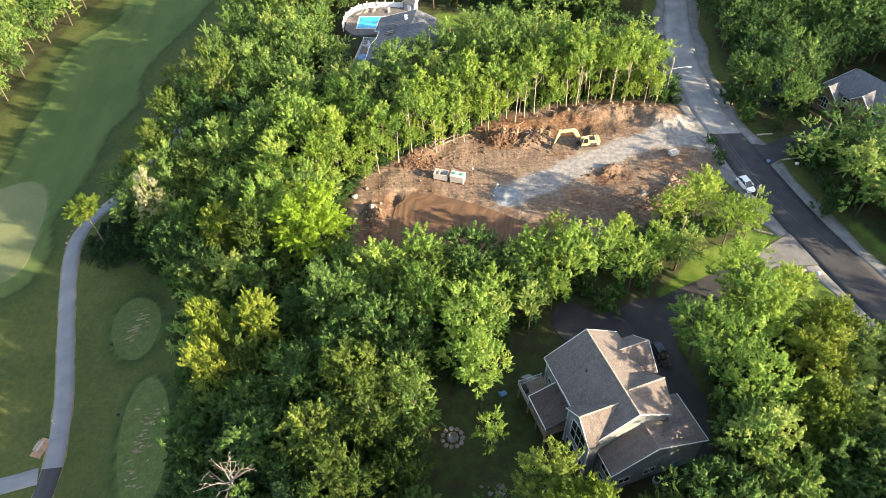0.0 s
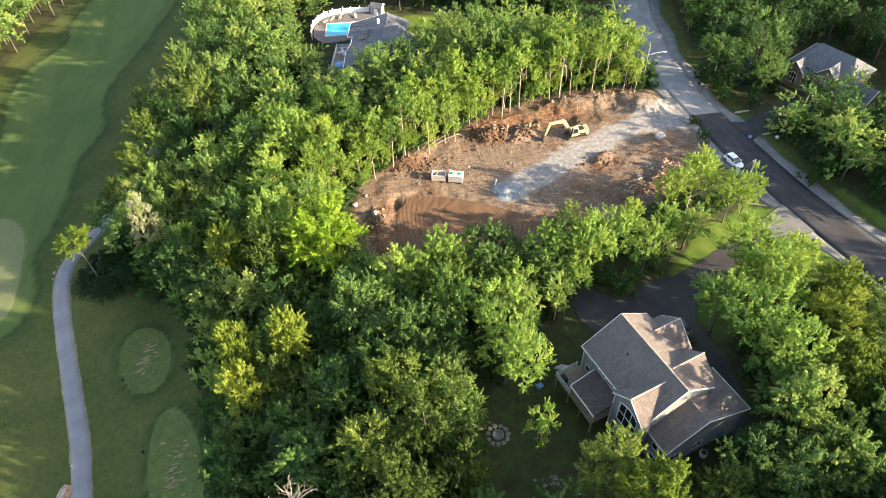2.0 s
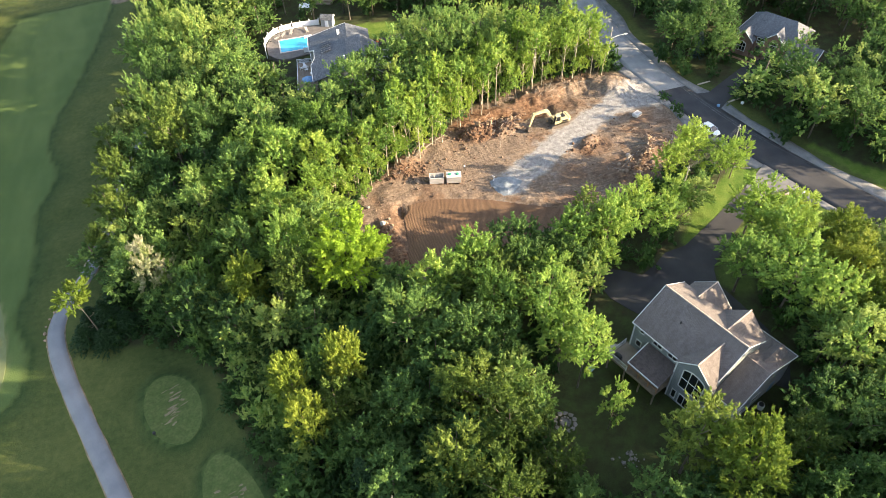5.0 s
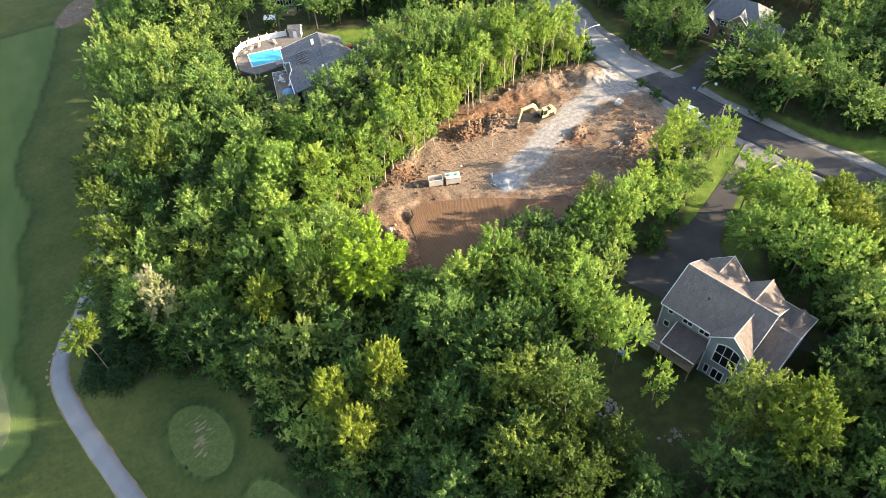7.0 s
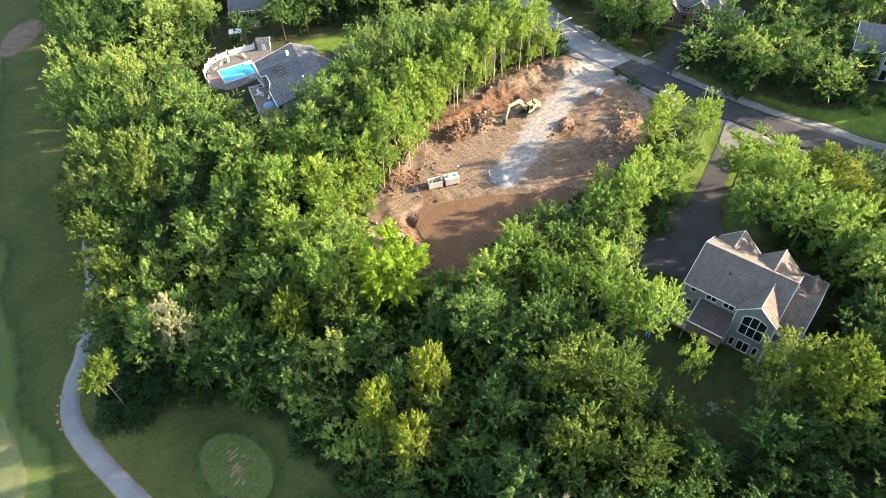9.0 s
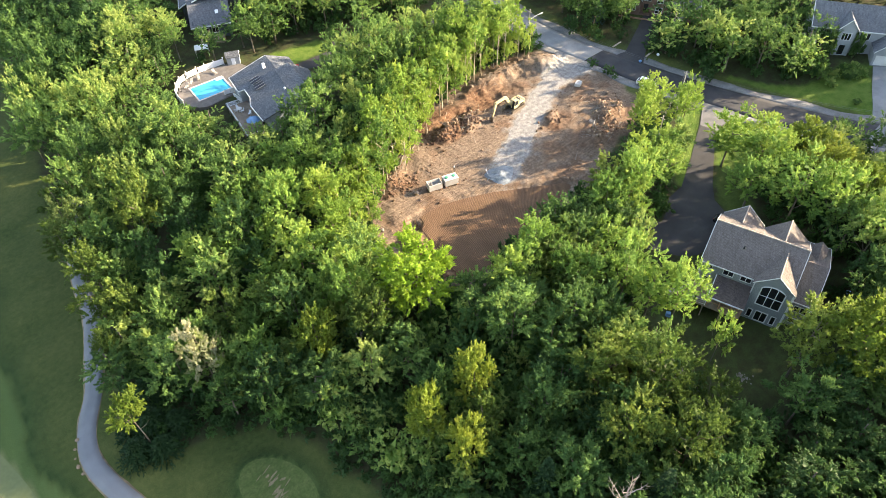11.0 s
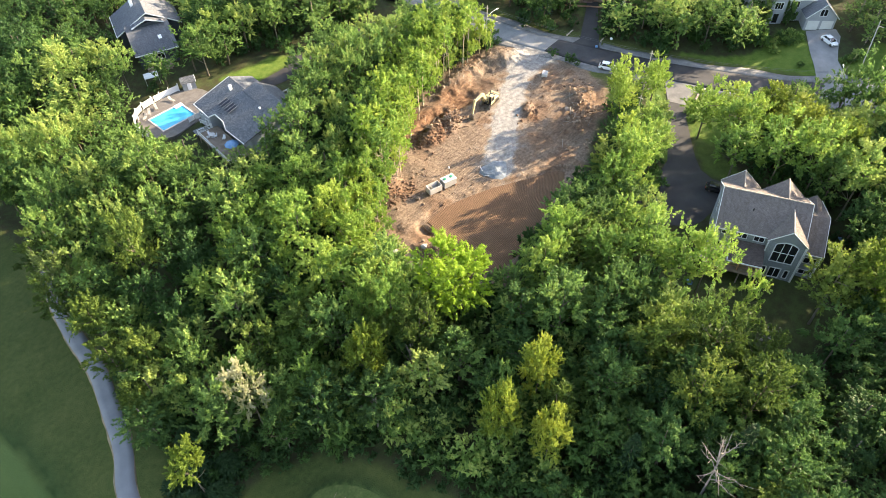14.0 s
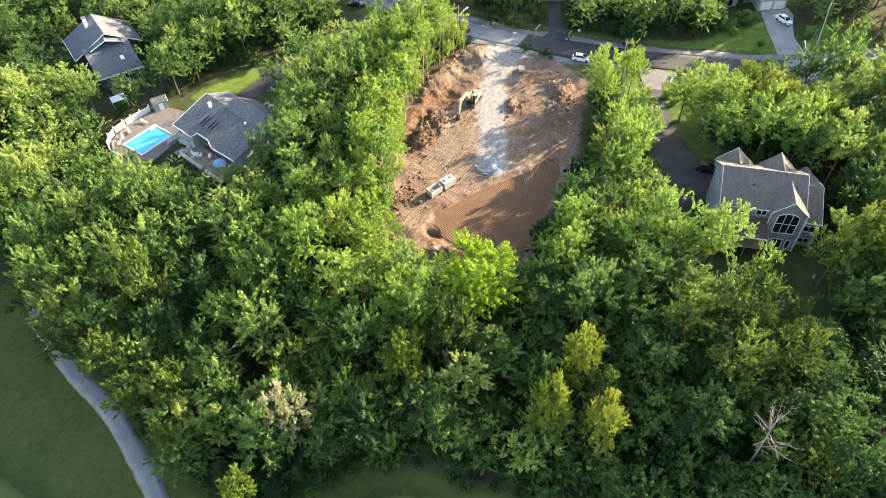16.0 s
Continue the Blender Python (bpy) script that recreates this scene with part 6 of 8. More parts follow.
def far_house():
    H = thing("house", "dark navy house with grey roof and white chimney among trees", "house", (-10, 184, 0), -23)
    W = Build()
    box_walls(W, -6, 8, 9, 19, -2, 5.5)
    for v in (9, 18.75):
        W.prism([(-6, v, 5.5), (8, v, 5.5), (1.2, v, 9.2)], (0, 0.25, 0))
    box_walls(W, -4, 5, 0, 9, -2, 4.2)
    for u in (-4, 4.75):
        W.prism([(u, 0, 4.2), (u, 9, 4.2), (u, 9, 7.2)], (0.25, 0, 0))
    W.box(-2.6, 4.2, 7.2, 9.0, 6.0, 7.6)
    part_each("wall", W, M["siding_dark"], H, "dark navy siding")
    roof(H, [[(1.2, 8.3, 9.5), (1.2, 19.7, 9.5), (-6.9, 19.7, 5.2), (-6.9, 8.3, 5.2)], [(1.2, 8.3, 9.5), (1.2, 19.7, 9.5), (8.8, 19.7, 5.2), (8.8, 8.3, 5.2)]], "roof_dark", label="grey shingle roof")
    roof(H, [[(-4.6, 8.6, 7.3), (5.6, 8.6, 7.3), (5.6, -0.7, 3.9), (-4.6, -0.7, 3.9)]], "roof_dark", name="wing_roof")
    roof(H, [[(0.6, 8.6, 8.7), (0.6, 6.6, 8.7), (-3.2, 6.6, 7.2), (-3.2, 8.6, 7.2)], [(0.6, 8.6, 8.7), (0.6, 6.6, 8.7), (4.6, 6.6, 7.2), (4.6, 8.6, 7.2)]], "roof_dark", 0.15, "dormer_roof")
    edge_board(H, [((-6.9, 8.3, 5.2), (1.2, 8.3, 9.5)), ((8.8, 8.3, 5.2), (1.2, 8.3, 9.5)), ((-3.2, 6.6, 7.2), (0.6, 6.6, 8.7)), ((4.6, 6.6, 7.2), (0.6, 6.6, 8.7)), ((-4.6, -0.7, 3.9), (5.6, -0.7, 3.9)), ((-6.9, 8.3, 5.2), (-6.9, 19.7, 5.2))], w=0.16, h=0.22)
    for u in (-1.9, 0.4):
        window(H, 0, 0.0, u, u + 1.5, 1.6, 3.0, -1, 2)
    part("roof_light", Build().slab([(2.0, 3.6, 5.75), (2.8, 3.6, 5.75), (2.8, 2.5, 5.35), (2.0, 2.5, 5.35)], 0.1), M["vinyl"], H, "small white roof light")
    ch = part("chimney", Build().bbox(-1.4, -0.6, 15.8, 16.6, 6.5, 10.6, 0.05), M["vinyl"], H, "white chimney")
    part("cap", Build().bbox(-1.55, -0.45, 15.65, 16.75, 10.6, 10.75, 0.03), M["roof_dark"], ch, uv=True)
    part("steps", Build().box(-3.0, 3.0, -2.4, 0.0, -0.2, 0.9).box(-2.6, 2.6, -3.0, -2.4, -0.2, 0.5), M["deck"], H)
    return H
far_house()

def canopy(at, turn):
    c = thing("canopy", "white fabric canopy beside the dark house", "canopy", at, turn)
    part("top", Build().slab([(-1.6, -1.3, 2.2), (1.6, -1.3, 2.2), (1.6, 0, 2.6), (-1.6, 0, 2.6)], 0.05).slab([(-1.6, 1.3, 2.2), (1.6, 1.3, 2.2), (1.6, 0, 2.6), (-1.6, 0, 2.6)], 0.05), M["vinyl"], c)
    for x in (-1.5, 1.5):
        for y in (-1.2, 1.2):
            part("leg", Build().tube([(x, y, -0.8), (x, y, 2.2)], 0.04, 6), M["trim"], c)
canopy((-15.4, 178.6, hz(-15.4, 178.6)), -23)

def brick_house():
    z0 = hz(86, 120)
    H = thing("house", "brown brick house with grey hipped roof and white trim", "house", (84.6, 119.6, z0), -60)
    W = Build()
    box_walls(W, -6.5, 6.5, -3.5, 6, -1, 5.2)
    box_walls(W, -6.9, -2.6, -5.2, -3.2, -1, 4.2)
    box_walls(W, 0.2, 3.8, -4.4, -3.2, -1, 5.6)
    W.prism([(0.2, -4.4, 5.6), (3.8, -4.4, 5.6), (2.0, -4.4, 7.2)], (0, 0.25, 0))
    W.prism([(-6.9, -5.2, 4.2), (-2.6, -5.2, 4.2), (-4.75, -5.2, 6.0)], (0, 0.25, 0))
    box_walls(W, 5.5, 11.5, -5.5, 2, -1, 3.4)
    part_each("wall", W, M["brick"], H, "brown brick walls")
    roof(H, [[(-3.5, 1.2, 8.6), (4.0, 1.2, 8.6), (7.1, -4.0, 5.1), (-7.1, -4.0, 5.1)], [(-3.5, 1.2, 8.6), (4.0, 1.2, 8.6), (7.1, 6.5, 5.1), (-7.1, 6.5, 5.1)], [(-3.5, 1.2, 8.6), (-7.1, -4.0, 5.1), (-7.1, 6.5, 5.1)], [(4.0, 1.2, 8.6), (7.1, -4.0, 5.1), (7.1, 6.5, 5.1)]], "roof_dark", label="grey hipped shingle roof")
    roof(H, [[(-4.75, -1.5, 6.3), (-4.75, -5.6, 6.3), (-7.3, -5.6, 4.1), (-7.3, -3.6, 4.1)], [(-4.75, -1.5, 6.3), (-4.75, -5.6, 6.3), (-2.2, -5.6, 4.1), (-2.2, -3.6, 4.1)]], "roof_dark", name="gable_roof")
    roof(H, [[(2.0, -0.6, 7.5), (2.0, -4.8, 7.5), (-0.2, -4.8, 5.5), (-0.2, -3.4, 5.5)], [(2.0, -0.6, 7.5), (2.0, -4.8, 7.5), (4.2, -4.8, 5.5), (4.2, -3.4, 5.5)]], "roof_dark", name="gable_roof")
    roof(H, [[(5.2, -1.8, 5.8), (12, -1.8, 5.8), (12, -6, 3.3), (5.2, -6, 3.3)], [(5.2, -1.8, 5.8), (12, -1.8, 5.8), (12, 2.5, 3.3), (5.2, 2.5, 3.3)]], "roof_dark", name="garage_roof")
    edge_board(H, [((-7.1, -4, 5.1), (-7.1, 6.5, 5.1)), ((-7.3, -5.6, 4.1), (-4.75, -5.6, 6.3)), ((-2.2, -5.6, 4.1), (-4.75, -5.6, 6.3)), ((-0.2, -4.8, 5.5), (2, -4.8, 7.5)), ((4.2, -4.8, 5.5), (2, -4.8, 7.5)), ((4.2, -4.0, 5.1), (7.1, -4, 5.1)), ((5.2, -6, 3.3), (12, -6, 3.3)), ((12, -6, 3.3), (12, -1.8, 5.8))])
    window(H, 0, -5.2, -5.7, -3.8, 1.2, 3.0, -1, 3, 2, 0.5)
    window(H, 0, -4.4, 1.3, 2.7, 3.6, 5.0, -1, 2, 2)
    window(H, 0, -4.4, 1.2, 2.8, 0.8, 2.3, -1, 2, 2)
    window(H, 0, -3.5, -2.1, -0.4, 3.4, 4.6, -1, 2, 2)
    window(H, 0, -3.5, 4.4, 5.4, 3.4, 4.6, -1, 1, 2)
    d = part("front_door", Build().bbox(-1.9, -0.8, -3.56, -3.48, 0.3, 2.5, 0.03), M["black"], H, "dark front door")
    part("steps", Build().box(-2.6, 0, -5.0, -3.5, -0.8, 0.25).box(-2.9, 0.3, -5.6, -5.0, -0.8, -0.02), M["brick"], H, "brick front steps")
    part("garage_door", Build().bbox(6.2, 8.6, -5.56, -5.48, 0, 2.3, 0.03), M["trim"], H)
    part("retaining_wall", Build().box(-7.5, 3.0, -7.4, -7.1, -1, 0.35), M["wood_red"], H, "low timber garden edge")
brick_house()

def blue_house():
    z0 = hz(97, 70)
    H = thing("house", "blue-grey house with pale grey roof and twin garage doors", "house", (98.8, 76.5, z0), -55)
    W = Build()
    box_walls(W, -8, 8.5, -4.2, 5, -1, 6.0)
    for u in (-8, 8.25):
        W.prism([(u, -4.2, 6.0), (u, 5, 6.0), (u, 0.4, 9.4)], (0.25, 0, 0))
    box_walls(W, -2.6, 0.8, -5.4, -4.0, -1, 6.4)
    W.prism([(-2.6, -5.4, 6.4), (0.8, -5.4, 6.4), (-0.9, -5.4, 8.4)], (0, 0.25, 0))
    box_walls(W, 5.4, 12.4, -8.2, 2, -1, 3.2)
    W.prism([(5.4, -8.2, 3.2), (12.4, -8.2, 3.2), (8.9, -8.2, 6.4)], (0, 0.25, 0))
    part_each("wall", W, M["siding_grey"], H, "blue-grey siding")
    roof(H, [[(-8.5, 0.4, 9.6), (9, 0.4, 9.6), (9, -4.8, 5.8), (-8.5, -4.8, 5.8)], [(-8.5, 0.4, 9.6), (9, 0.4, 9.6), (9, 5.6, 5.8), (-8.5, 5.6, 5.8)]], "roof_dark", label="grey shingle roof")
    roof(H, [[(-0.9, -1.2, 8.7), (-0.9, -5.8, 8.7), (-3.1, -5.8, 6.2), (-3.1, -4.4, 6.2)], [(-0.9, -1.2, 8.7), (-0.9, -5.8, 8.7), (1.3, -5.8, 6.2), (1.3, -4.4, 6.2)]], "roof_dark", name="gable_roof")
    roof(H, [[(8.9, 2, 6.7), (8.9, -8.7, 6.7), (5.0, -8.7, 3.1), (5.0, 2, 3.1)], [(8.9, 2, 6.7), (8.9, -8.7, 6.7), (12.8, -8.7, 3.1), (12.8, 2, 3.1)]], "roof_dark", name="garage_roof")
    edge_board(H, [((-8.5, -4.8, 5.8), (-3.1, -4.8, 5.8)), ((1.3, -4.8, 5.8), (9, -4.8, 5.8)), ((-3.1, -5.8, 6.2), (-0.9, -5.8, 8.7)), ((1.3, -5.8, 6.2), (-0.9, -5.8, 8.7)), ((5, -8.7, 3.1), (8.9, -8.7, 6.7)), ((12.8, -8.7, 3.1), (8.9, -8.7, 6.7)), ((-8.5, -4.8, 5.8), (-8.5, 0.4, 9.6))])
    for u0, u1, z in ((-6.2, -4.4, 3.6), (2.2, 4.2, 3.6), (-6.2, -4.4, 0.6), (2.2, 4.2, 0.6)):
        window(H, 0, -4.2, u0, u1, z, z + 1.5, -1, 3)
    window(H, 0, -5.4, -1.8, 0.0, 3.7, 5.3, -1, 3)
    window(H, 0, -8.2, 8.1, 9.7, 3.6, 5.0, -1, 2, 1, 0.3)
    part("front_door", Build().bbox(-1.5, -0.3, -5.46, -5.38, 0.1, 2.4, 0.03), M["glass"], H, "dark glazed front door")
    for u in (5.9, 9.2):
        g = Build().bbox(u, u + 2.7, -8.26, -8.18, 0.0, 2.3, 0.02)
        for k in range(1, 4):
            g.box(u, u + 2.7, -8.275, -8.255, k * 0.57, k * 0.57 + 0.04)
        part("garage_door", g, M["trim"], H, "white panelled garage door")
blue_house()
# ---------------------------------------------------------------- the pool and its terrace
PATIO = along([(-28.2, 160.5), (-27.8, 165.8), (-25, 169.8), (-20.3, 171.0), (-14, 170.6), (-10.4, 167.8), (-9.6, 160.5), (-10.5, 156.6), (-18.3, 157.6), (-25, 157.2), (-28.2, 160.5)], 1.2)[:-1]
POOL_C, POOL_T = (-20.9, 163.3), -3.0
def pool_terrace():
    from_hole = [(-3.95, -2.95), (3.95, -2.95), (3.95, 2.95), (-3.95, 2.95)]
    c, s = math.cos(radians(POOL_T)), math.sin(radians(POOL_T))
    hole = [(POOL_C[0] + a * c - b * s, POOL_C[1] + a * s + b * c) for a, b in from_hole]
    bm = bmesh.new()
    for ring in (PATIO, hole):
        vs = [bm.verts.new((x, y, 0.25)) for x, y in ring]
        for a, b in zip(vs, vs[1:] + vs[:1]):
            bm.edges.new((a, b))
    bmesh.ops.triangle_fill(bm, use_beauty=True, edges=bm.edges[:])
    for f in [f for f in bm.faces if side(hole, np.array([f.calc_center_median().x]), np.array([f.calc_center_median().y]))[0] > 0.01]:
        bm.faces.remove(f)
    rim = [e for e in bm.edges if e.is_boundary]
    ex = bmesh.ops.extrude_edge_only(bm, edges=rim)
    for v in ex["geom"]:
        if isinstance(v, bmesh.types.BMVert):
            v.co.z = -3.2 if side(PATIO, np.array([v.co.x]), np.array([v.co.y]))[0] < 0.3 else -1.3
    bmesh.ops.recalc_face_normals(bm, faces=bm.faces)
    me = bpy.data.meshes.new("terrace")
    bm.to_mesh(me); bm.free()
    if sum(p.normal.z * p.area for p in me.polygons) < 0:
        me.flip_normals()
    me.materials.append(M["paver"])
    t = tagged(new("pavement_terrace", me), "grey-brown paved pool terrace", "terrace", kind="structure")
    P = thing("swimming_pool", "rectangular swimming pool with bright blue water and pale coping", "pool", (*POOL_C, 0.25), POOL_T)
    part("basin", Build().box(-4, 4, -3, 3, -1.5, -1.35).box(-4.05, -3.95, -3, 3, -1.4, 0).box(3.95, 4.05, -3, 3, -1.4, 0).box(-4, 4, -3.05, -2.95, -1.4, 0).box(-4, 4, 2.95, 3.05, -1.4, 0), M["vinyl"], P)
    cp = Build().bbox(-4.25, 4.25, -3.25, -2.92, -0.02, 0.08, 0.02).bbox(-4.25, 4.25, 2.92, 3.25, -0.02, 0.08, 0.02).bbox(-4.25, -3.92, -2.92, 2.92, -0.02, 0.08, 0.02).bbox(3.92, 4.25, -2.92, 2.92, -0.02, 0.08, 0.02)
    part("coping", cp, M["concrete"], P, "pale stone coping")
    part("water", Build().box(-3.94, 3.94, -2.94, 2.94, -1.3, -0.08), M["pool_water"], P, "bright blue pool water")
    st = Build()
    for k in range(3):
        st.box(1.6 + 0.5 * k, 4.0, 2.1, 2.9, -0.3 * (3 - k), -0.05 - 0.01 * (3 - k))
    part("steps", Build().bbox(2.3, 4.3, 2.2, 3.3, -0.1, 0.12, 0.05), M["vinyl"], P, "white pool steps")
pool_terrace()
# white fence round the terrace
FENCE = along([(-28.6, 160.8), (-28.2, 166.0), (-25.3, 170.3), (-20.4, 171.5), (-13.6, 171.0)], 2.0)
def fence():
    F = thing("fence", "white vinyl privacy fence with capped posts round the pool", "fence")
    for (x0, y0), (x1, y1) in zip(FENCE, FENCE[1:]):
        d = Vector((x1 - x0, y1 - y0, 0)); n = Vector((-d.y, d.x, 0)).normalized() * 0.03
        p, q = Vector((x0, y0, 0.15)), Vector((x1, y1, 0.15))
        part("panel", Build().prism([p - n, q - n, q - n + Vector((0, 0, 1.45)), p - n + Vector((0, 0, 1.45))], n * 2), M["vinyl"], F)
    for x, y in FENCE:
        po = part("post", Build().box(x - 0.08, x + 0.08, y - 0.08, y + 0.08, -0.6, 1.9), M["vinyl"], F)
        part("cap", Build().add([(x - 0.13, y - 0.13, 1.9), (x + 0.13, y - 0.13, 1.9), (x + 0.13, y + 0.13, 1.9), (x - 0.13, y + 0.13, 1.9), (x, y, 2.12)], [(3, 2, 1, 0), (0, 1, 4), (1, 2, 4), (2, 3, 4), (3, 0, 4)]), M["vinyl"], po)
fence()
def low_fence():
    F = thing("fence", "short white fence run below the pool", "fence")
    for k in range(3):
        x, y = -19.6 + 1.5 * k, 158.6 - 0.25 * k
        part("panel", Build().box(x, x + 1.4, y, y + 0.06, 0.2, 1.45), M["vinyl"], F)
        part("post", Build().box(x - 0.1, x, y - 0.03, y + 0.09, 0.0, 1.7), M["vinyl"], F)
low_fence()
def shed(at, turn):
    S = thing("shed", "small grey shed with white door at the pool", "shed", at, turn)
    W = box_walls(Build(), -1.5, 1.5, -1.1, 1.1, -0.8, 2.1, 0.12)
    W.prism([(-1.5, -1.1, 2.1), (-1.5, 1.1, 2.1), (-1.5, 0, 2.9)], (0.12, 0, 0)).prism([(1.38, -1.1, 2.1), (1.38, 1.1, 2.1), (1.38, 0, 2.9)], (0.12, 0, 0))
    part_each("wall", W, M["siding_grey"], S)
    roof(S, [[(-1.7, 0, 3.0), (1.7, 0, 3.0), (1.7, -1.35, 2.0), (-1.7, -1.35, 2.0)], [(-1.7, 0, 3.0), (1.7, 0, 3.0), (1.7, 1.35, 2.0), (-1.7, 1.35, 2.0)]], "roof_slate", 0.1)
    part("door", Build().bbox(-0.45, 0.45, -1.16, -1.09, 0.0, 2.0, 0.02), M["vinyl"], S, "white door")
    edge_board(S, [((1.7, 0, 3), (1.7, -1.35, 2)), ((1.7, 0, 3), (1.7, 1.35, 2))], w=0.1, h=0.16)
shed((-11.4, 169.9, 0.2), -25)
def lounger(at, turn):
    L = thing("sun_lounger", "grey sun lounger on the pool terrace", "lounger", at, turn, "loungers by the pool")
    part("seat", Build().bbox(-0.9, 0.4, -0.3, 0.3, 0.28, 0.36, 0.03), M["pole"], L)
    part("backrest", Build().slab([(0.4, -0.3, 0.36), (0.4, 0.3, 0.36), (0.95, 0.3, 0.8), (0.95, -0.3, 0.8)], 0.06), M["pole"], L)
    for x in (-0.8, 0.3):
        for y in (-0.25, 0.25):
            part("leg", Build().box(x - 0.03, x + 0.03, y - 0.03, y + 0.03, 0, 0.3), M["pole"], L)
    return L
first = lounger((-24.9, 167.6, 0.25), 40)
for x, y, a in ((-23.3, 168.5, 55), (-21.2, 168.9, 70), (-17.2, 168.6, 95)):
    copy_thing(first, pose(x, y, 0.25, 0, 0, a))
def folded_umbrella(at, label, mat, open_r=0.0):
    U = thing("umbrella", label, "umbrella", at)
    part("pole", Build().tube([(0, 0, 0), (0, 0, 2.5)], 0.03, 6), M["pole"], U)
    part("base", Build().turned([(0.3, 0), (0.3, 0.06), (0.06, 0.12)], 12), M["black"], U)
    if open_r:
        part("canopy", Build().turned([(open_r, 2.0), (open_r * 0.6, 2.35), (0.03, 2.6)], 8), M[mat], U)
    else:
        part("canopy", Build().turned([(0.06, 1.0), (0.2, 1.15), (0.16, 1.9), (0.04, 2.5)], 8), M[mat], U)
folded_umbrella((-24.0, 169.4, 0.25), "folded black umbrella beside the fence", "black")
folded_umbrella((-20.6, 170.0, 0.25), "folded black umbrella beside the fence", "black")
folded_umbrella((-26.8, 166.8, 0.25), "folded grey umbrella beside the fence", "pole")
def on_deck(u, v):
    c, s = math.cos(radians(-98.5)), math.sin(radians(-98.5))
    return (-9.1 + u * c - v * s, 155.4 + u * s + v * c, 2.0)
folded_umbrella(on_deck(16.4, -9.8), "open faded blue umbrella on the deck", "blue", 1.5)
def patio_chair(at, turn):
    C = thing("chair", "white patio chair on the deck", "chair", at, turn, "patio chairs on the deck")
    part("seat", Build().bbox(-0.28, 0.28, -0.28, 0.28, 0.4, 0.47, 0.02), M["vinyl"], C)
    part("backrest", Build().slab([(-0.28, 0.26, 0.47), (0.28, 0.26, 0.47), (0.28, 0.4, 1.0), (-0.28, 0.4, 1.0)], 0.05), M["vinyl"], C)
    for x in (-0.24, 0.24):
        for y in (-0.24, 0.24):
            part("leg", Build().box(x - 0.025, x + 0.025, y - 0.025, y + 0.025, 0, 0.4), M["vinyl"], C)
    return C
ch = patio_chair(on_deck(8.0, -10.6), 20)
for u, v, a in ((8.9, -11.4, 140), (9.6, -10.2, 250), (11.4, -9.2, 300)):
    copy_thing(ch, pose(*on_deck(u, v), 0, 0, a))
def table(at):
    T = thing("table", "round pale patio table on the deck", "table", at)
    part("tabletop", Build().turned([(0.62, 0.70), (0.65, 0.72), (0.65, 0.75), (0.0, 0.76)], 16), M["concrete"], T)
    part("leg", Build().turned([(0.3, 0.0), (0.28, 0.05), (0.06, 0.1), (0.05, 0.7)], 10), M["trim"], T)
table(on_deck(9.0, -10.6))
def hot_tub(at, turn):
    T = thing("hot_tub", "dark square hot tub with a grey cover on the lower deck", "hot tub", at, turn)
    part("shell", Build().bbox(-1.1, 1.1, -1.1, 1.1, 0, 0.9, 0.12), M["black"], T)
    part("cover", Build().bbox(-1.14, 1.14, -1.14, -0.01, 0.9, 1.0, 0.03).bbox(-1.14, 1.14, 0.01, 1.14, 0.9, 1.0, 0.03), M["asphalt_path"], T, "folding grey cover")
c2 = on_deck(3.4, -11.0)
hot_tub((c2[0], c2[1], -0.3), -98.5)

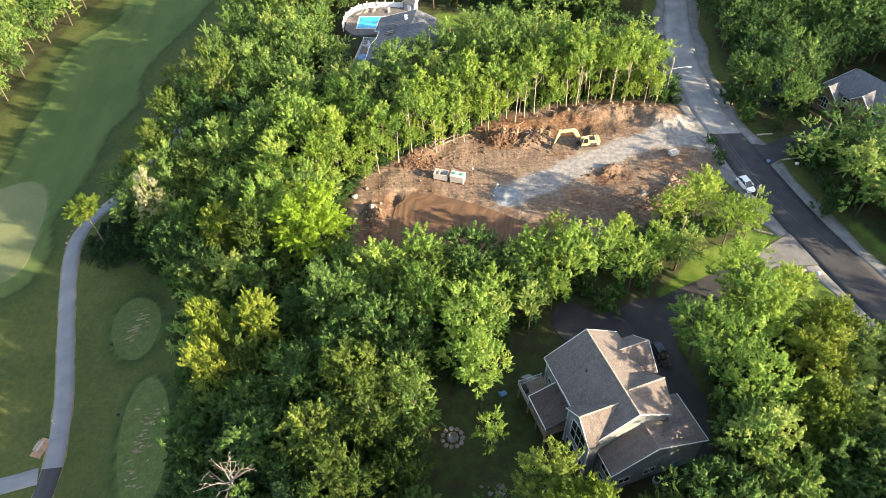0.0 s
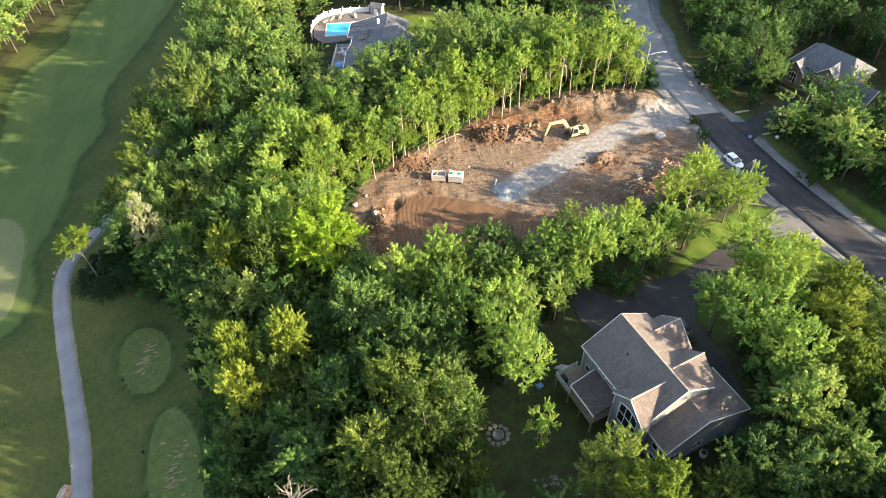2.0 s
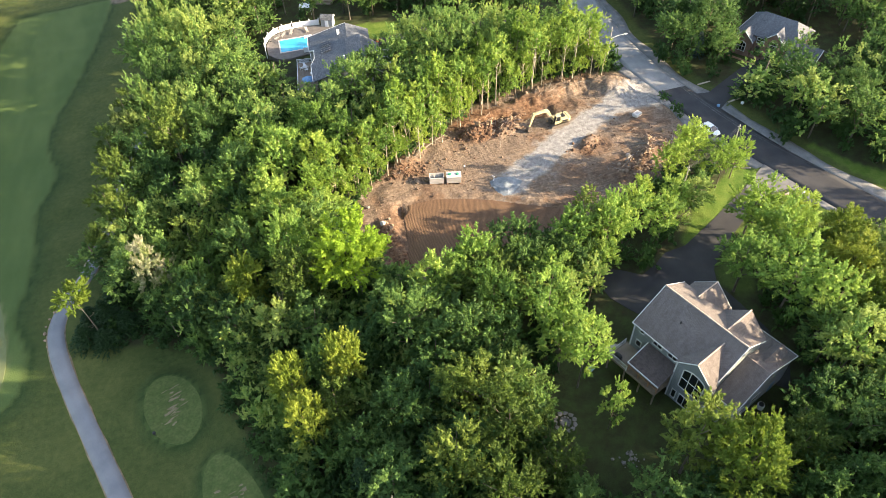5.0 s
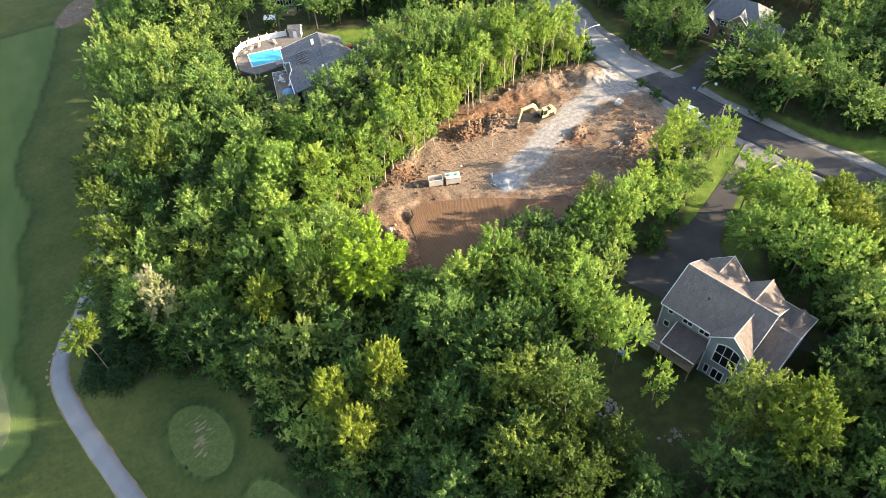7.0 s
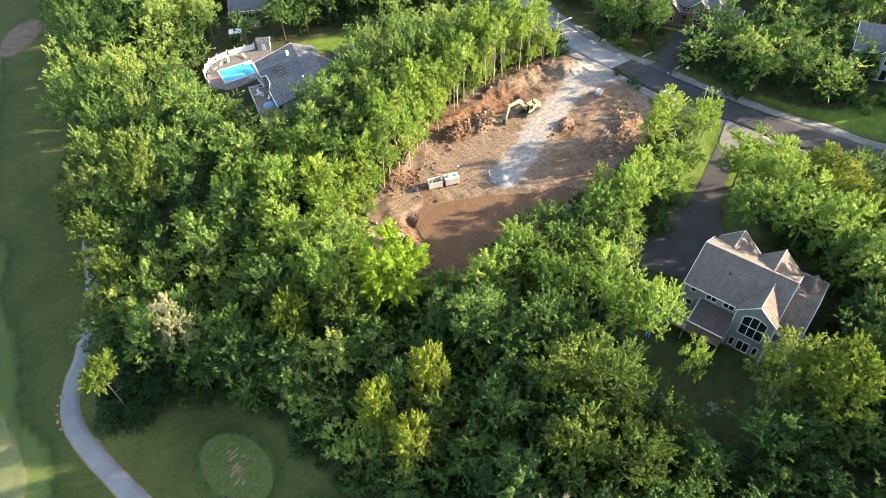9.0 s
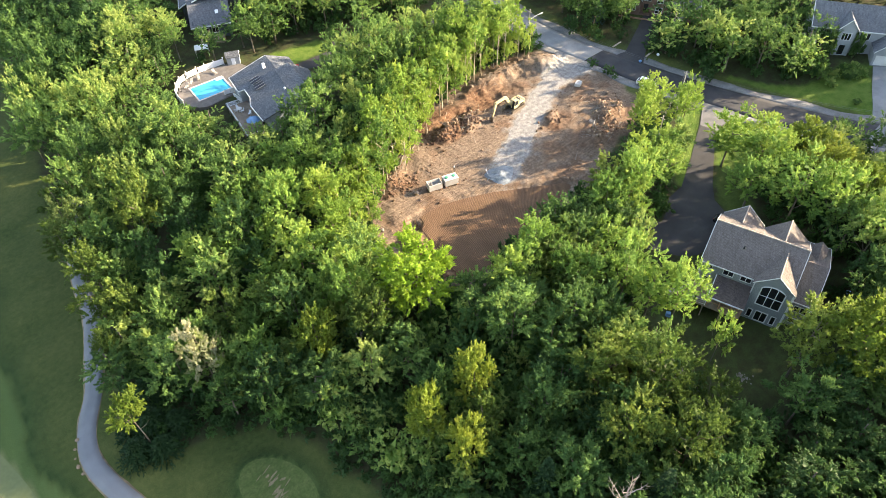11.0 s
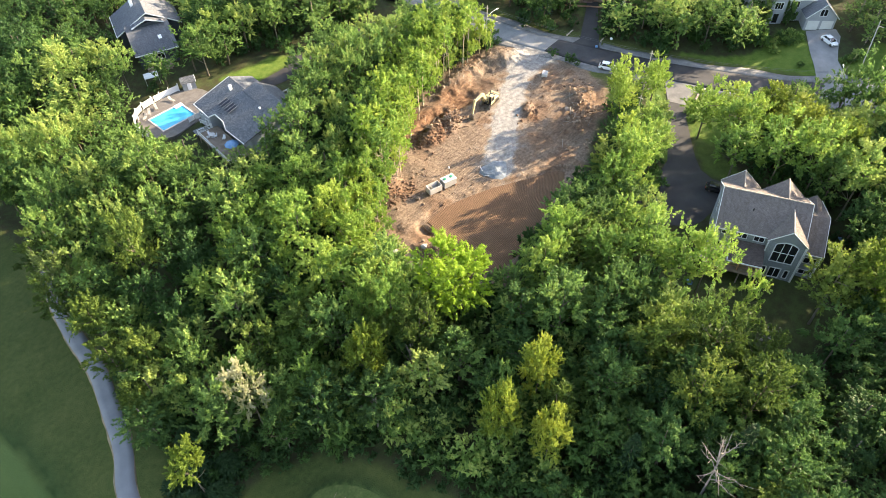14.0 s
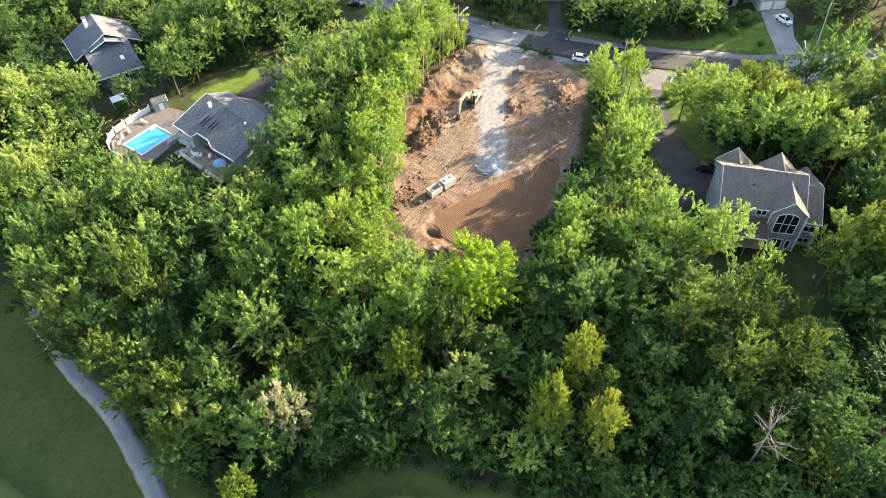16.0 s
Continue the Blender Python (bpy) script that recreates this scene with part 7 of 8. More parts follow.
# ---------------------------------------------------------------- vehicles
def car(label, at, turn, paint, tall=1.0, length=4.5):
    V = thing("car", label, "car", at, turn, "parked cars")
    k = length / 4.5
    def loft(sections, b):
        o = len(b.v)
        n = len(sections[0])
        for s in sections:
            b.v += s
        for i in range(len(sections) - 1):
            for j in range(n - 1):
                a = o + i * n + j
                b.f.append((a, a + 1, a + n + 1, a + n))
        b.f += [tuple(o + j for j in range(n - 1, -1, -1)), tuple(o + (len(sections) - 1) * n + j for j in range(n))]
        return b
    def ring(x, w, z0, z1, tuck):
        return [(x * k, -w, z0), (x * k, -w, z0 + (z1 - z0) * 0.7), (x * k, -w + tuck, z1), (x * k, w - tuck, z1), (x * k, w, z0 + (z1 - z0) * 0.7), (x * k, w, z0), (x * k, -w, z0)]
    hull = loft([ring(-2.25, 0.72, 0.45, 0.80, 0.08), ring(-2.1, 0.84, 0.28, 0.95, 0.1), ring(-1.2, 0.9, 0.22, 0.98, 0.1), ring(0.8, 0.9, 0.22, 0.95, 0.1), ring(1.9, 0.86, 0.26, 0.80, 0.12), ring(2.25, 0.7, 0.40, 0.62, 0.12)], Build())
    part("body", hull, paint, V, smooth=False)
    z = 1.46 * tall
    cabin = loft([ring(-2.0 if tall > 1.05 else -1.75, 0.78, 0.9, 0.98, 0.06), ring(-1.55 if tall > 1.05 else -1.1, 0.72, 0.9, z - 0.04, 0.14), ring(-0.1, 0.72, 0.9, z, 0.14), ring(0.35, 0.74, 0.9, z - 0.06, 0.14), ring(1.25, 0.8, 0.86, 0.96, 0.06)], Build())
    part("cabin", cabin, M["glass"], V, "dark tinted windows")
    part("roof_panel", Build().bbox((-1.5 if tall > 1.05 else -1.05) * k, 0.3 * k, -0.62, 0.62, z - 0.06, z + 0.03, 0.03), paint, V)
    P = Build()
    for y in (-0.76, 0.76):
        P.tube([(1.2 * k, y, 0.95), (0.35 * k, y * 0.84, z - 0.05)], 0.045, 4).tube([(-0.35 * k, y * 1.02, 0.93), (-0.35 * k, y * 0.84, z - 0.02)], 0.05, 4).tube([(-1.7 * k, y, 0.95), (-1.2 * k, y * 0.84, z - 0.05)], 0.07, 4)
    part_each("pillar", P, paint, V)
    for x in (-1.35, 1.4):
        for y in (-0.82, 0.82):
            w = part("wheel", Build().turned([(0.12, -0.11), (0.31, -0.11), (0.33, -0.06), (0.33, 0.06), (0.31, 0.11), (0.12, 0.11)], 16).moved(pose(x * k, y, 0.33, 90, 0, 0)), M["rubber"], V, "black tyre")
            part("rim", Build().turned([(0.0, -0.115), (0.2, -0.12), (0.2, 0.12), (0.0, 0.115)], 12).moved(pose(x * k, y, 0.33, 90, 0, 0)), M["steel"], w)
    for y in (-0.6, 0.6):
        part("headlight", Build().bbox(2.05 * k, 2.2 * k, y - 0.18, y + 0.18, 0.58, 0.7, 0.02), M["glass"], V)
        part("tail_light", Build().bbox(-2.24 * k, -2.12 * k, y - 0.16, y + 0.16, 0.68, 0.84, 0.02), M["red"], V)
    for y in (-0.98, 0.98):
        part("mirror", Build().bbox(0.75 * k, 0.95 * k, y - 0.1, y + 0.1, 0.92, 1.06, 0.02), paint, V)
def ride(x, y):
    return hz(x, y) + 0.11
car("white compact car parked on the new asphalt", (54.9, 97.6, ride(54.9, 97.6)), -73, M["car_white"], 1.06, 4.3)
car("white saloon car on the concrete driveway", (93.5, 60.4, hz(93.5, 60.4) + 0.1), -122, M["car_white"])
car("black car in the shaded court before the garage", (30.6, 59.4, ride(30.6, 59.4)), -74, M["car_dark"], 1.1)
car("dark car at the end of a driveway", (48.9, 160.8, ride(48.9, 160.8)), 105, M["car_dark"])
def mower(at, turn):
    T = thing("mower", "red ride-on mower on the driveway", "mower", at, turn)
    part("hood", Build().bbox(0.1, 1.0, -0.35, 0.35, 0.35, 0.85, 0.08), M["red"], T)
    part("seat", Build().bbox(-0.6, -0.1, -0.25, 0.25, 0.5, 0.65, 0.05).bbox(-0.7, -0.55, -0.25, 0.25, 0.6, 1.0, 0.04), M["black"], T)
    part("deck", Build().bbox(-0.5, 0.4, -0.5, 0.5, 0.12, 0.32, 0.05), M["red"], T)
    for x in (-0.55, 0.7):
        for y in (-0.4, 0.4):
            part("wheel", Build().turned([(0.08, -0.09), (0.24, -0.09), (0.24, 0.09), (0.08, 0.09)], 12).moved(pose(x, y, 0.24, 90, 0, 0)), M["rubber"], T)
mower((-1.6, 157.2, hz(-1.6, 157.2) + 0.08), 20)

def excavator(at, turn):
    """Tracked digger; x is the way its arm points."""
    E = thing("excavator", "yellow tracked excavator with its bucket resting on the earth", "excavator", at, turn)
    for y in (-1.15, 1.15):
        prof = [(-2.1, 0.25), (-1.75, 0.0), (1.75, 0.0), (2.1, 0.25), (2.15, 0.5), (1.85, 0.88), (-1.85, 0.88), (-2.15, 0.5)]
        tr = part("track", Build().prism([(x, y - 0.3, z) for x, z in prof], (0, 0.6, 0)), M["steel"], E, "muddy steel track")
        G = Build()
        for k in range(20):
            x = -1.8 + k * 0.19
            G.box(x, x + 0.06, y - 0.32, y + 0.32, 0.88, 0.93)
        part("grousers", G, M["steel"], tr)
    part("undercarriage", Build().bbox(-1.2, 1.2, -0.85, 0.85, 0.4, 0.9, 0.08).turned([(0.75, 0.9), (0.75, 1.1)], 16), M["black"], E)
    part("engine_house", Build().bbox(-1.9, 0.1, -1.25, 1.25, 1.1, 1.85, 0.12).bbox(0.1, 1.3, -1.25, -0.45, 1.1, 1.6, 0.08), M["yellow"], E, "yellow engine cover")
    for y in (-1.27, 1.25):
        part("side_vent", Build().box(-1.6, -0.3, y, y + 0.02, 1.25, 1.65), M["black"], E, "black louvred side panel")
    part("top_hatch", Build().bbox(-1.5, -0.4, -0.7, 0.5, 1.85, 1.93, 0.03), M["black"], E)
    part("counterweight", Build().prism([(-1.9, -1.25, 1.05), (-1.9, 1.25, 1.05), (-2.4, 0.9, 1.05), (-2.4, -0.9, 1.05)], (0, 0, 0.85)), M["yellow"], E)
    cb = part("cab", Build().add([(0.2, 0.45, 1.1), (1.5, 0.45, 1.1), (1.5, 1.3, 1.1), (0.2, 1.3, 1.1), (0.2, 0.5, 2.85), (1.15, 0.5, 2.85), (1.15, 1.25, 2.85), (0.2, 1.25, 2.85)], [(3, 2, 1, 0), (4, 5, 6, 7), (0, 1, 5, 4), (1, 2, 6, 5), (2, 3, 7, 6), (3, 0, 4, 7)]), M["glass"], E, "dark glazed cab")
    F = Build()
    for p, q in (((0.2, 0.45, 1.1), (0.2, 0.5, 2.85)), ((1.5, 0.45, 1.1), (1.15, 0.5, 2.85)), ((1.5, 1.3, 1.1), (1.15, 1.25, 2.85)), ((0.2, 1.3, 1.1), (0.2, 1.25, 2.85))):
        F.tube([p, q], 0.07, 4)
    F.bbox(0.12, 1.25, 0.42, 1.33, 2.85, 2.97, 0.04).bbox(0.15, 1.52, 1.26, 1.34, 1.1, 1.75, 0.02).bbox(0.15, 1.52, 0.42, 0.5, 1.1, 1.75, 0.02)
    part("cab_frame", F, M["yellow"], cb)
    part("exhaust", Build().tube([(-1.4, -0.8, 1.8), (-1.4, -0.8, 2.5)], 0.07, 8), M["black"], E)
    part("boom", Build().prism([(1.0, -0.35, 1.45), (1.4, -0.35, 1.5), (3.0, -0.35, 3.75), (3.5, -0.35, 4.0), (6.0, -0.35, 3.95), (6.0, -0.35, 4.3), (3.2, -0.35, 4.6), (2.5, -0.35, 4.2)], (0, 0.5, 0)), M["yellow"], E)
    part("stick", Build().prism([(5.5, -0.3, 4.45), (6.1, -0.3, 4.5), (6.95, -0.3, 1.3), (6.7, -0.3, 1.2)], (0, 0.4, 0)), M["yellow"], E)
    C = Build().tube([(1.6, -0.45, 1.6), (3.2, -0.45, 3.7)], 0.09, 8).tube([(1.6, 0.25, 1.6), (3.2, 0.25, 3.7)], 0.09, 8).tube([(3.6, -0.1, 4.75), (5.6, -0.1, 4.6)], 0.08, 8).tube([(6.2, -0.1, 3.6), (7.0, -0.1, 1.6)], 0.07, 8)
    part_each("hydraulic_ram", C, M["steel"], E)
    part("bucket", Build().prism([(6.5, -0.55, 1.4), (7.2, -0.55, 1.3), (7.4, -0.55, 0.6), (6.9, -0.55, 0.1), (6.2, -0.55, 0.2), (6.6, -0.55, 0.6)], (0, 1.1, 0)), M["steel"], E, "worn steel bucket")
excavator((26.7, 111.2, hz(26.7, 111.2) - 0.05), 184)

# ---------------------------------------------------------------- on the building site
def septic_tank(at, turn, lidded):
    T = thing("septic_tank", "pale concrete septic tank with two green lids" if lidded else "open-topped pale concrete septic tank", "tank", at, turn, "septic tanks")
    b = Build()
    t = 0.12
    b.bbox(-1.4, 1.4, -0.85, -0.85 + t, 0, 1.35, 0.02).bbox(-1.4, 1.4, 0.85 - t, 0.85, 0, 1.35, 0.02).bbox(-1.4, -1.4 + t, -0.85 + t, 0.85 - t, 0, 1.35, 0.02).bbox(1.4 - t, 1.4, -0.85 + t, 0.85 - t, 0, 1.35, 0.02).box(-1.35, 1.35, -0.8, 0.8, 0, 0.12)
    part_each("wall", b, M["concrete"], T)
    if lidded:
        part("cover", Build().bbox(-1.45, 1.45, -0.9, 0.9, 1.35, 1.5, 0.03), M["concrete"], T)
        for x in (-0.75, 0.75):
            part("lid", Build().turned([(0.36, 1.5), (0.36, 1.58), (0.3, 1.64), (0.0, 1.66)], 16, (x, 0.1, 0)), M["green_lid"], T, "round green lid")
    else:
        part("baffle", Build().box(-0.5, -0.4, -0.73, 0.73, 0.1, 1.0), M["concrete_dark"], T)
    part_each("foot_beam", Build().box(-1.3, -1.1, -0.95, 0.95, -0.25, 0.0).box(1.1, 1.3, -0.95, 0.95, -0.25, 0.0), M["wood_red"], T)
septic_tank((-3.2, 102.3, hz(-3.2, 102.3) + 0.25), -16, False)
septic_tank((0.0, 101.3, hz(0.0, 101.3) + 0.25), -16, True)
def laser_level(at):
    T = thing("survey_tripod", "survey level on a short tripod standing on bare earth", "tripod", at)
    for k in range(3):
        a = k * 2.094
        part("leg", Build().tube([(0.3 * math.cos(a), 0.3 * math.sin(a), -0.05), (0.05 * math.cos(a), 0.05 * math.sin(a), 1.0)], 0.03, 5), M["black"], T)
    part("head", Build().turned([(0.1, 1.0), (0.16, 1.02), (0.16, 1.3), (0.1, 1.36)], 10), M["vinyl"], T, "pale instrument head")
laser_level((3.0, 103.6, hz(3.0, 103.6)))
def catch_basin(at, turn):
    T = thing("concrete_block", "pale precast concrete block with a recess", "concrete block", at, turn)
    part("block", Build().bbox(-0.9, 0.9, -0.65, 0.65, 0, 0.75, 0.08), M["concrete"], T)
    # flat darker slab on the top paints the shaded hollow
    part("recess", Build().bbox(-0.45, 0.35, -0.4, 0.3, 0.74, 0.78, 0.01), M["concrete_dark"], T)
catch_basin((43.6, 107.8, hz(43.6, 107.8) - 0.05), 25)

def rock_build(rng, r, squash=0.7):
    bm = bmesh.new()
    bmesh.ops.create_icosphere(bm, subdivisions=1, radius=1.0)
    b = Build()
    b.v = [tuple(Vector(v.co) * r * rng.uniform(0.7, 1.2)) for v in bm.verts]
    b.v = [(x * rng.uniform(0.95, 1.05), y, z * squash) for x, y, z in b.v]
    b.f = [tuple(v.index for v in f.verts) for f in bm.faces]
    bm.free()
    return b
def rubble(name, label, spotlist, material, seed, lo, hi):
    """Broken stones and clods, thrown together."""
    rng = np.random.default_rng(seed)
    out = Build()
    for cx, cy, a, b, n in spotlist:
        for _ in range(n):
            x, y = cx + rng.normal() * a * 0.5, cy + rng.normal() * b * 0.5
            r = lo + (hi - lo) * rng.uniform() ** 2.5
            rb = rock_build(rng, r).moved(pose(x, y, hz(x, y) + r * 0.15, rng.uniform(0, 40), rng.uniform(0, 40), rng.uniform(0, 360)))
            out.add(rb.v, rb.f)
    return tagged(part(name, out, M[material]), label, "rubble", kind="stuff")
rubble("rubble", "earthy stones and clods heaped on the site", [(41, 97.5, 4, 3, 60), (36, 92.3, 6, 3.0, 90), (-16, 92, 2.5, 5, 30), (30, 123, 12, 2.0, 40), (44, 120.5, 6, 3, 12), (8, 106, 22, 10, 14), (25, 87.5, 10, 2.5, 30)], "stone_soil", 5, 0.10, 0.5)
rubble("earth_heap", "heaped clods of dug-up red-brown earth", [(9.2, 113.4, 4.6, 2.4, 330), (15.0, 112.8, 4.4, 2.0, 220), (-7.5, 106.8, 6, 2.4, 260), (30, 101.8, 3.4, 1.8, 70), (37, 93.5, 4, 3, 90)], "clod", 15, 0.06, 0.40)
def clods():
    """Small lumps of turned earth all over the rough part of the site."""
    rng = np.random.default_rng(77)
    shapes = [rock_build(rng, 1.0, 0.75) for _ in range(8)]
    n = 3600
    x, y = rng.uniform(-22, 50, n), rng.uniform(78, 127, n)
    rough_land = fbm(x / 5, y / 5, 91)
    back = sstep((y - 100 + 0.25 * x) / 12)
    keep = (side(CLEARING, x, y) > -1.5) & (side(COMBED, x, y) < 0.3) & (side(GRAVEL_DRIVE, x, y) < -0.8) & (rough_land + 0.25 * back > 0.60)
    x, y = x[keep], y[keep]
    z = height(x, y)
    r = 0.05 + 0.18 * rng.uniform(size=len(x)) ** 4
    V, F, o = [], [], 0
    for k in range(len(x)):
        sh = shapes[k % 8]
        rot = np.array(Matrix.Rotation(rng.uniform(0, 6.28), 3, "Z")) @ np.array(Matrix.Rotation(rng.uniform(0, 3), 3, "X"))
        V.append(np.array(sh.v) @ rot.T * r[k] + np.array([x[k], y[k], z[k] + 0.3 * r[k]]))
        F += [tuple(i + o for i in f) for f in sh.f]
        o += len(sh.v)
    b = Build()
    b.v, b.f = [tuple(p) for p in np.concatenate(V)], F
    tagged(part("clods", b, M["clod"]), "small clods of turned red-brown earth", "earth", kind="stuff")
    # thin broken branches left by the felling
    t = Build()
    for k in range(170):
        cx, cy, a, bb = ((-10, 110, 7, 4), (36, 93, 9, 4), (14, 115, 8, 4), (42, 98, 5, 5), (26, 122, 12, 2))[k % 5]
        px, py = cx + rng.normal() * a * 0.6, cy + rng.normal() * bb * 0.6
        an, l = rng.uniform(0, 6.28), rng.uniform(0.6, 2.6)
        q = Vector((px, py, hz(px, py) + 0.1)); d = Vector((math.cos(an) * l, math.sin(an) * l, rng.uniform(0, 0.6)))
        t.tube([q, q + d * 0.5 + Vector((0, 0, 0.12)), q + d], [0.055, 0.045, 0.02], 4)
    tagged(part("sticks", t, M["dead"]), "broken pale branches strewn over the earth", "branches", kind="stuff")
clods()
rubble("gravel_heap", "blue-grey crushed stone spilled at the end of the track", [(9.3, 96.6, 2.6, 2.2, 230)], "gravel_blue", 6, 0.06, 0.2)
def heap():
    b = Build()
    n, m = 18, 7
    rng = np.random.default_rng(3)
    for i in range(m):
        t = i / (m - 1)
        for j in range(n):
            a = 2 * math.pi * j / n
            r = (2.7 * (1 - t)) * (1 + 0.15 * math.sin(3 * a + 1)) + 0.02
            b.v.append((9.2 + r * math.cos(a) * 1.1, 96.7 + r * math.sin(a), hz(9.2, 96.7) + 0.95 * t ** 0.9 + 0.06 * rng.normal() * (1 - t)))
    for i in range(m - 1):
        for j in range(n):
            b.f.append((i * n + j, i * n + (j + 1) % n, (i + 1) * n + (j + 1) % n, (i + 1) * n + j))
    b.f.append(tuple((m - 1) * n + j for j in range(n)))
    return tagged(part("stone_heap", b, M["gravel_blue"]), "heap of blue-grey crushed stone at the end of the track", "gravel heap")
heap()
def boulder(x, y, r, seed, label="grey rounded boulder on the bare earth", mat="stone"):
    rng = np.random.default_rng(seed)
    return tagged(part("boulder", rock_build(rng, r).moved(pose(x, y, hz(x, y) + r * 0.3, 0, 0, rng.uniform(0, 360))), M[mat]), label, "boulder", "boulders")
for k, (x, y, r, mat) in enumerate(((-18.4, 102.6, 0.4, "stone_grey"), (-16.4, 93.6, 0.6, "concrete_dark"), (-20.0, 97.2, 0.6, "concrete_dark"), (-17.8, 99.5, 0.45, "stone_grey"), (-6.8, 103.4, 0.7, "stone_soil"), (35.5, 96.5, 0.7, "stone"), (46, 101.5, 0.5, "stone_soil"))):
    boulder(x, y, r, 60 + k, mat=mat)
for k, (x, y) in enumerate(((-78.4, 92.6), (-78.8, 94.2), (-79.0, 95.8), (-78.9, 97.4), (-78.4, 99.0), (-77.6, 100.4))):
    boulder(x, y, 0.24 + 0.08 * (k % 3), 200 + k, "small brownish stone beside the cart path", "stone_soil")
def log(p, q, r, label, mat="dead"):
    p, q = Vector(p), Vector(q)
    z0, z1 = hz(p.x, p.y) + r + 0.15, hz(q.x, q.y) + r + 0.25
    mid = (p + q) / 2
    T = thing("log", label, "log", (p.x, p.y, z0), 0, "felled logs")
    d = Vector((q.x - p.x, q.y - p.y, z1 - z0))
    part("stem", Build().tube([(0, 0, 0), d * 0.35 + Vector((0.1, 0.15, 0.1)), d * 0.7 + Vector((-0.1, 0.1, 0.05)), d], [r, r * 0.9, r * 0.75, r * 0.45], 7), M[mat], T, smooth=True)
    part_each("stub", Build().tube([d * 0.45, d * 0.45 + Vector((0.2, 0.5, 0.6))], [r * 0.5, r * 0.2], 5).tube([d * 0.7, d * 0.7 + Vector((-0.4, 0.3, 0.5))], [r * 0.4, r * 0.15], 5), M[mat], T)
log((-5.2, 110.4), (2.8, 115.4), 0.11, "long pale felled trunk lying on earth")
log((-4.6, 111.6), (0.6, 115.8), 0.10, "long pale felled trunk lying on earth")
log((-6.5, 112), (-1.5, 114.4), 0.12, "thin felled trunk lying on earth", "bark")
log((33.6, 94.4), (36.6, 96.2), 0.16, "short pale felled trunk on the rubble")
log((38.6, 98.6), (42.4, 96.0), 0.14, "broken trunk in the root heap")
log((7.2, 98.4), (7.9, 99.5), 0.08, "short white stake on the earth", "vinyl")
def roots(x, y, seed, label="torn-up stump with roots in the heap"):
    rng = np.random.default_rng(seed)
    T = thing("stump", label, "stump", (x, y, hz(x, y) + 0.3), 0, "torn-up stumps")
    part("bole", Build().tube([(0, 0, -0.2), (0.2, 0.1, 0.6), (0.5, 0.2, 1.0)], [0.45, 0.35, 0.3], 8), M["root"], T)
    R = Build()
    for k in range(9):
        a = rng.uniform(0, 6.28)
        l = rng.uniform(0.8, 1.8)
        R.tube([(0, 0, 0), (math.cos(a) * l * 0.5, math.sin(a) * l * 0.5, rng.uniform(0, 0.5)), (math.cos(a) * l, math.sin(a) * l, rng.uniform(-0.2, 0.7))], [0.14, 0.09, 0.03], 5)
    part_each("root", R, M["root"], T)
for k, (x, y) in enumerate(((17.5, 115.4), (19.2, 115.0), (15.0, 114.6), (12.4, 114.2), (9.6, 113.8), (40.5, 98.2), (43, 96), (39, 95.2), (41.5, 99.8), (35.5, 92.5))):
    roots(x, y, 80 + k)

# ---------------------------------------------------------------- poles, lamps and lines
def pole(x, y, h, label, arm=None, r=0.13, lean=(0, 0)):
    z = hz(x, y)
    P = thing("street_lamp" if arm else "utility_pole", label, "street lamp" if arm else "pole", (x, y, z))
    part("pole", Build().tube([(0, 0, -0.3), (lean[0], lean[1], h)], [r, r * 0.7], 8), M["pole"], P)
    if arm:
        d, zz = Vector((arm[0], arm[1], 0)), arm[2]
        part("arm", Build().tube([(0, 0, zz), d * 0.5 + Vector((0, 0, zz + 0.5)), d + Vector((0, 0, zz + 0.75))], 0.06, 6), M["trim"], P)
        e = d + Vector((0, 0, zz + 0.72))
        part("lamp_head", Build().tube([e, e + d.normalized() * 0.35, e + d.normalized() * 0.8], [0.07, 0.14, 0.09], 8), M["vinyl"], P, "pale lamp head")
    part("crossarm", Build().box(-0.06, 0.06, -0.5, 0.5, h - 0.7, h - 0.6), M["pole"], P)
    return Vector((x + lean[0], y + lean[1], z + h - 0.4))
t1 = pole(46.0, 126.8, 10.4, "grey roadside pole with a curved lamp arm", (3.0, -0.4, 7.6))
t2 = pole(51.2, 86.4, 10.9, "grey wooden utility pole among trees")
t3 = pole(70.9, 52.2, 9.2, "grey roadside pole with a white lamp", (2.2, 0.8, 8.2))
t4 = pole(38.0, 81.4, 8.6, "dark wooden pole at the driveway", r=0.14)
t5 = pole(86.6, 50.9, 12.0, "tall wooden utility pole beyond the road", r=0.15, lean=(1.2, 0.8))
t0 = pole(54.6, 178.0, 10.4, "grey wooden utility pole beside the road")
def cable(p, q, sag, label="thin overhead cable between poles"):
    pts = [p.lerp(q, t) - Vector((0, 0, 4 * sag * t * (1 - t))) for t in (i / 12 for i in range(13))]
    tagged(part("cable", Build().tube(pts, 0.016, 4), M["wire"]), label, "cable", "overhead cables")
for a, b, s in ((t0, t1, 1.0), (t1, t2, 0.9), (t2, t3, 0.9), (t2, t4, 0.4), (t3, t5, 0.5)):
    for k in (-0.3, 0.3):
        cable(a + Vector((k, 0, 0)), b + Vector((k, 0, 0)), s)
def low_wall(x, y, turn, n, label):
    W = thing("stone_edging", label, "edging", (x, y, hz(x, y)), turn, "stone edgings")
    rng = np.random.default_rng(int(abs(x * 7)))
    for k in range(n):
        part("stone", Build().bbox(k * 0.55, k * 0.55 + 0.52, -0.2 + rng.uniform(-0.03, 0.03), 0.2, -0.1, 0.22 + rng.uniform(-0.04, 0.04), 0.05), M["stone"], W)
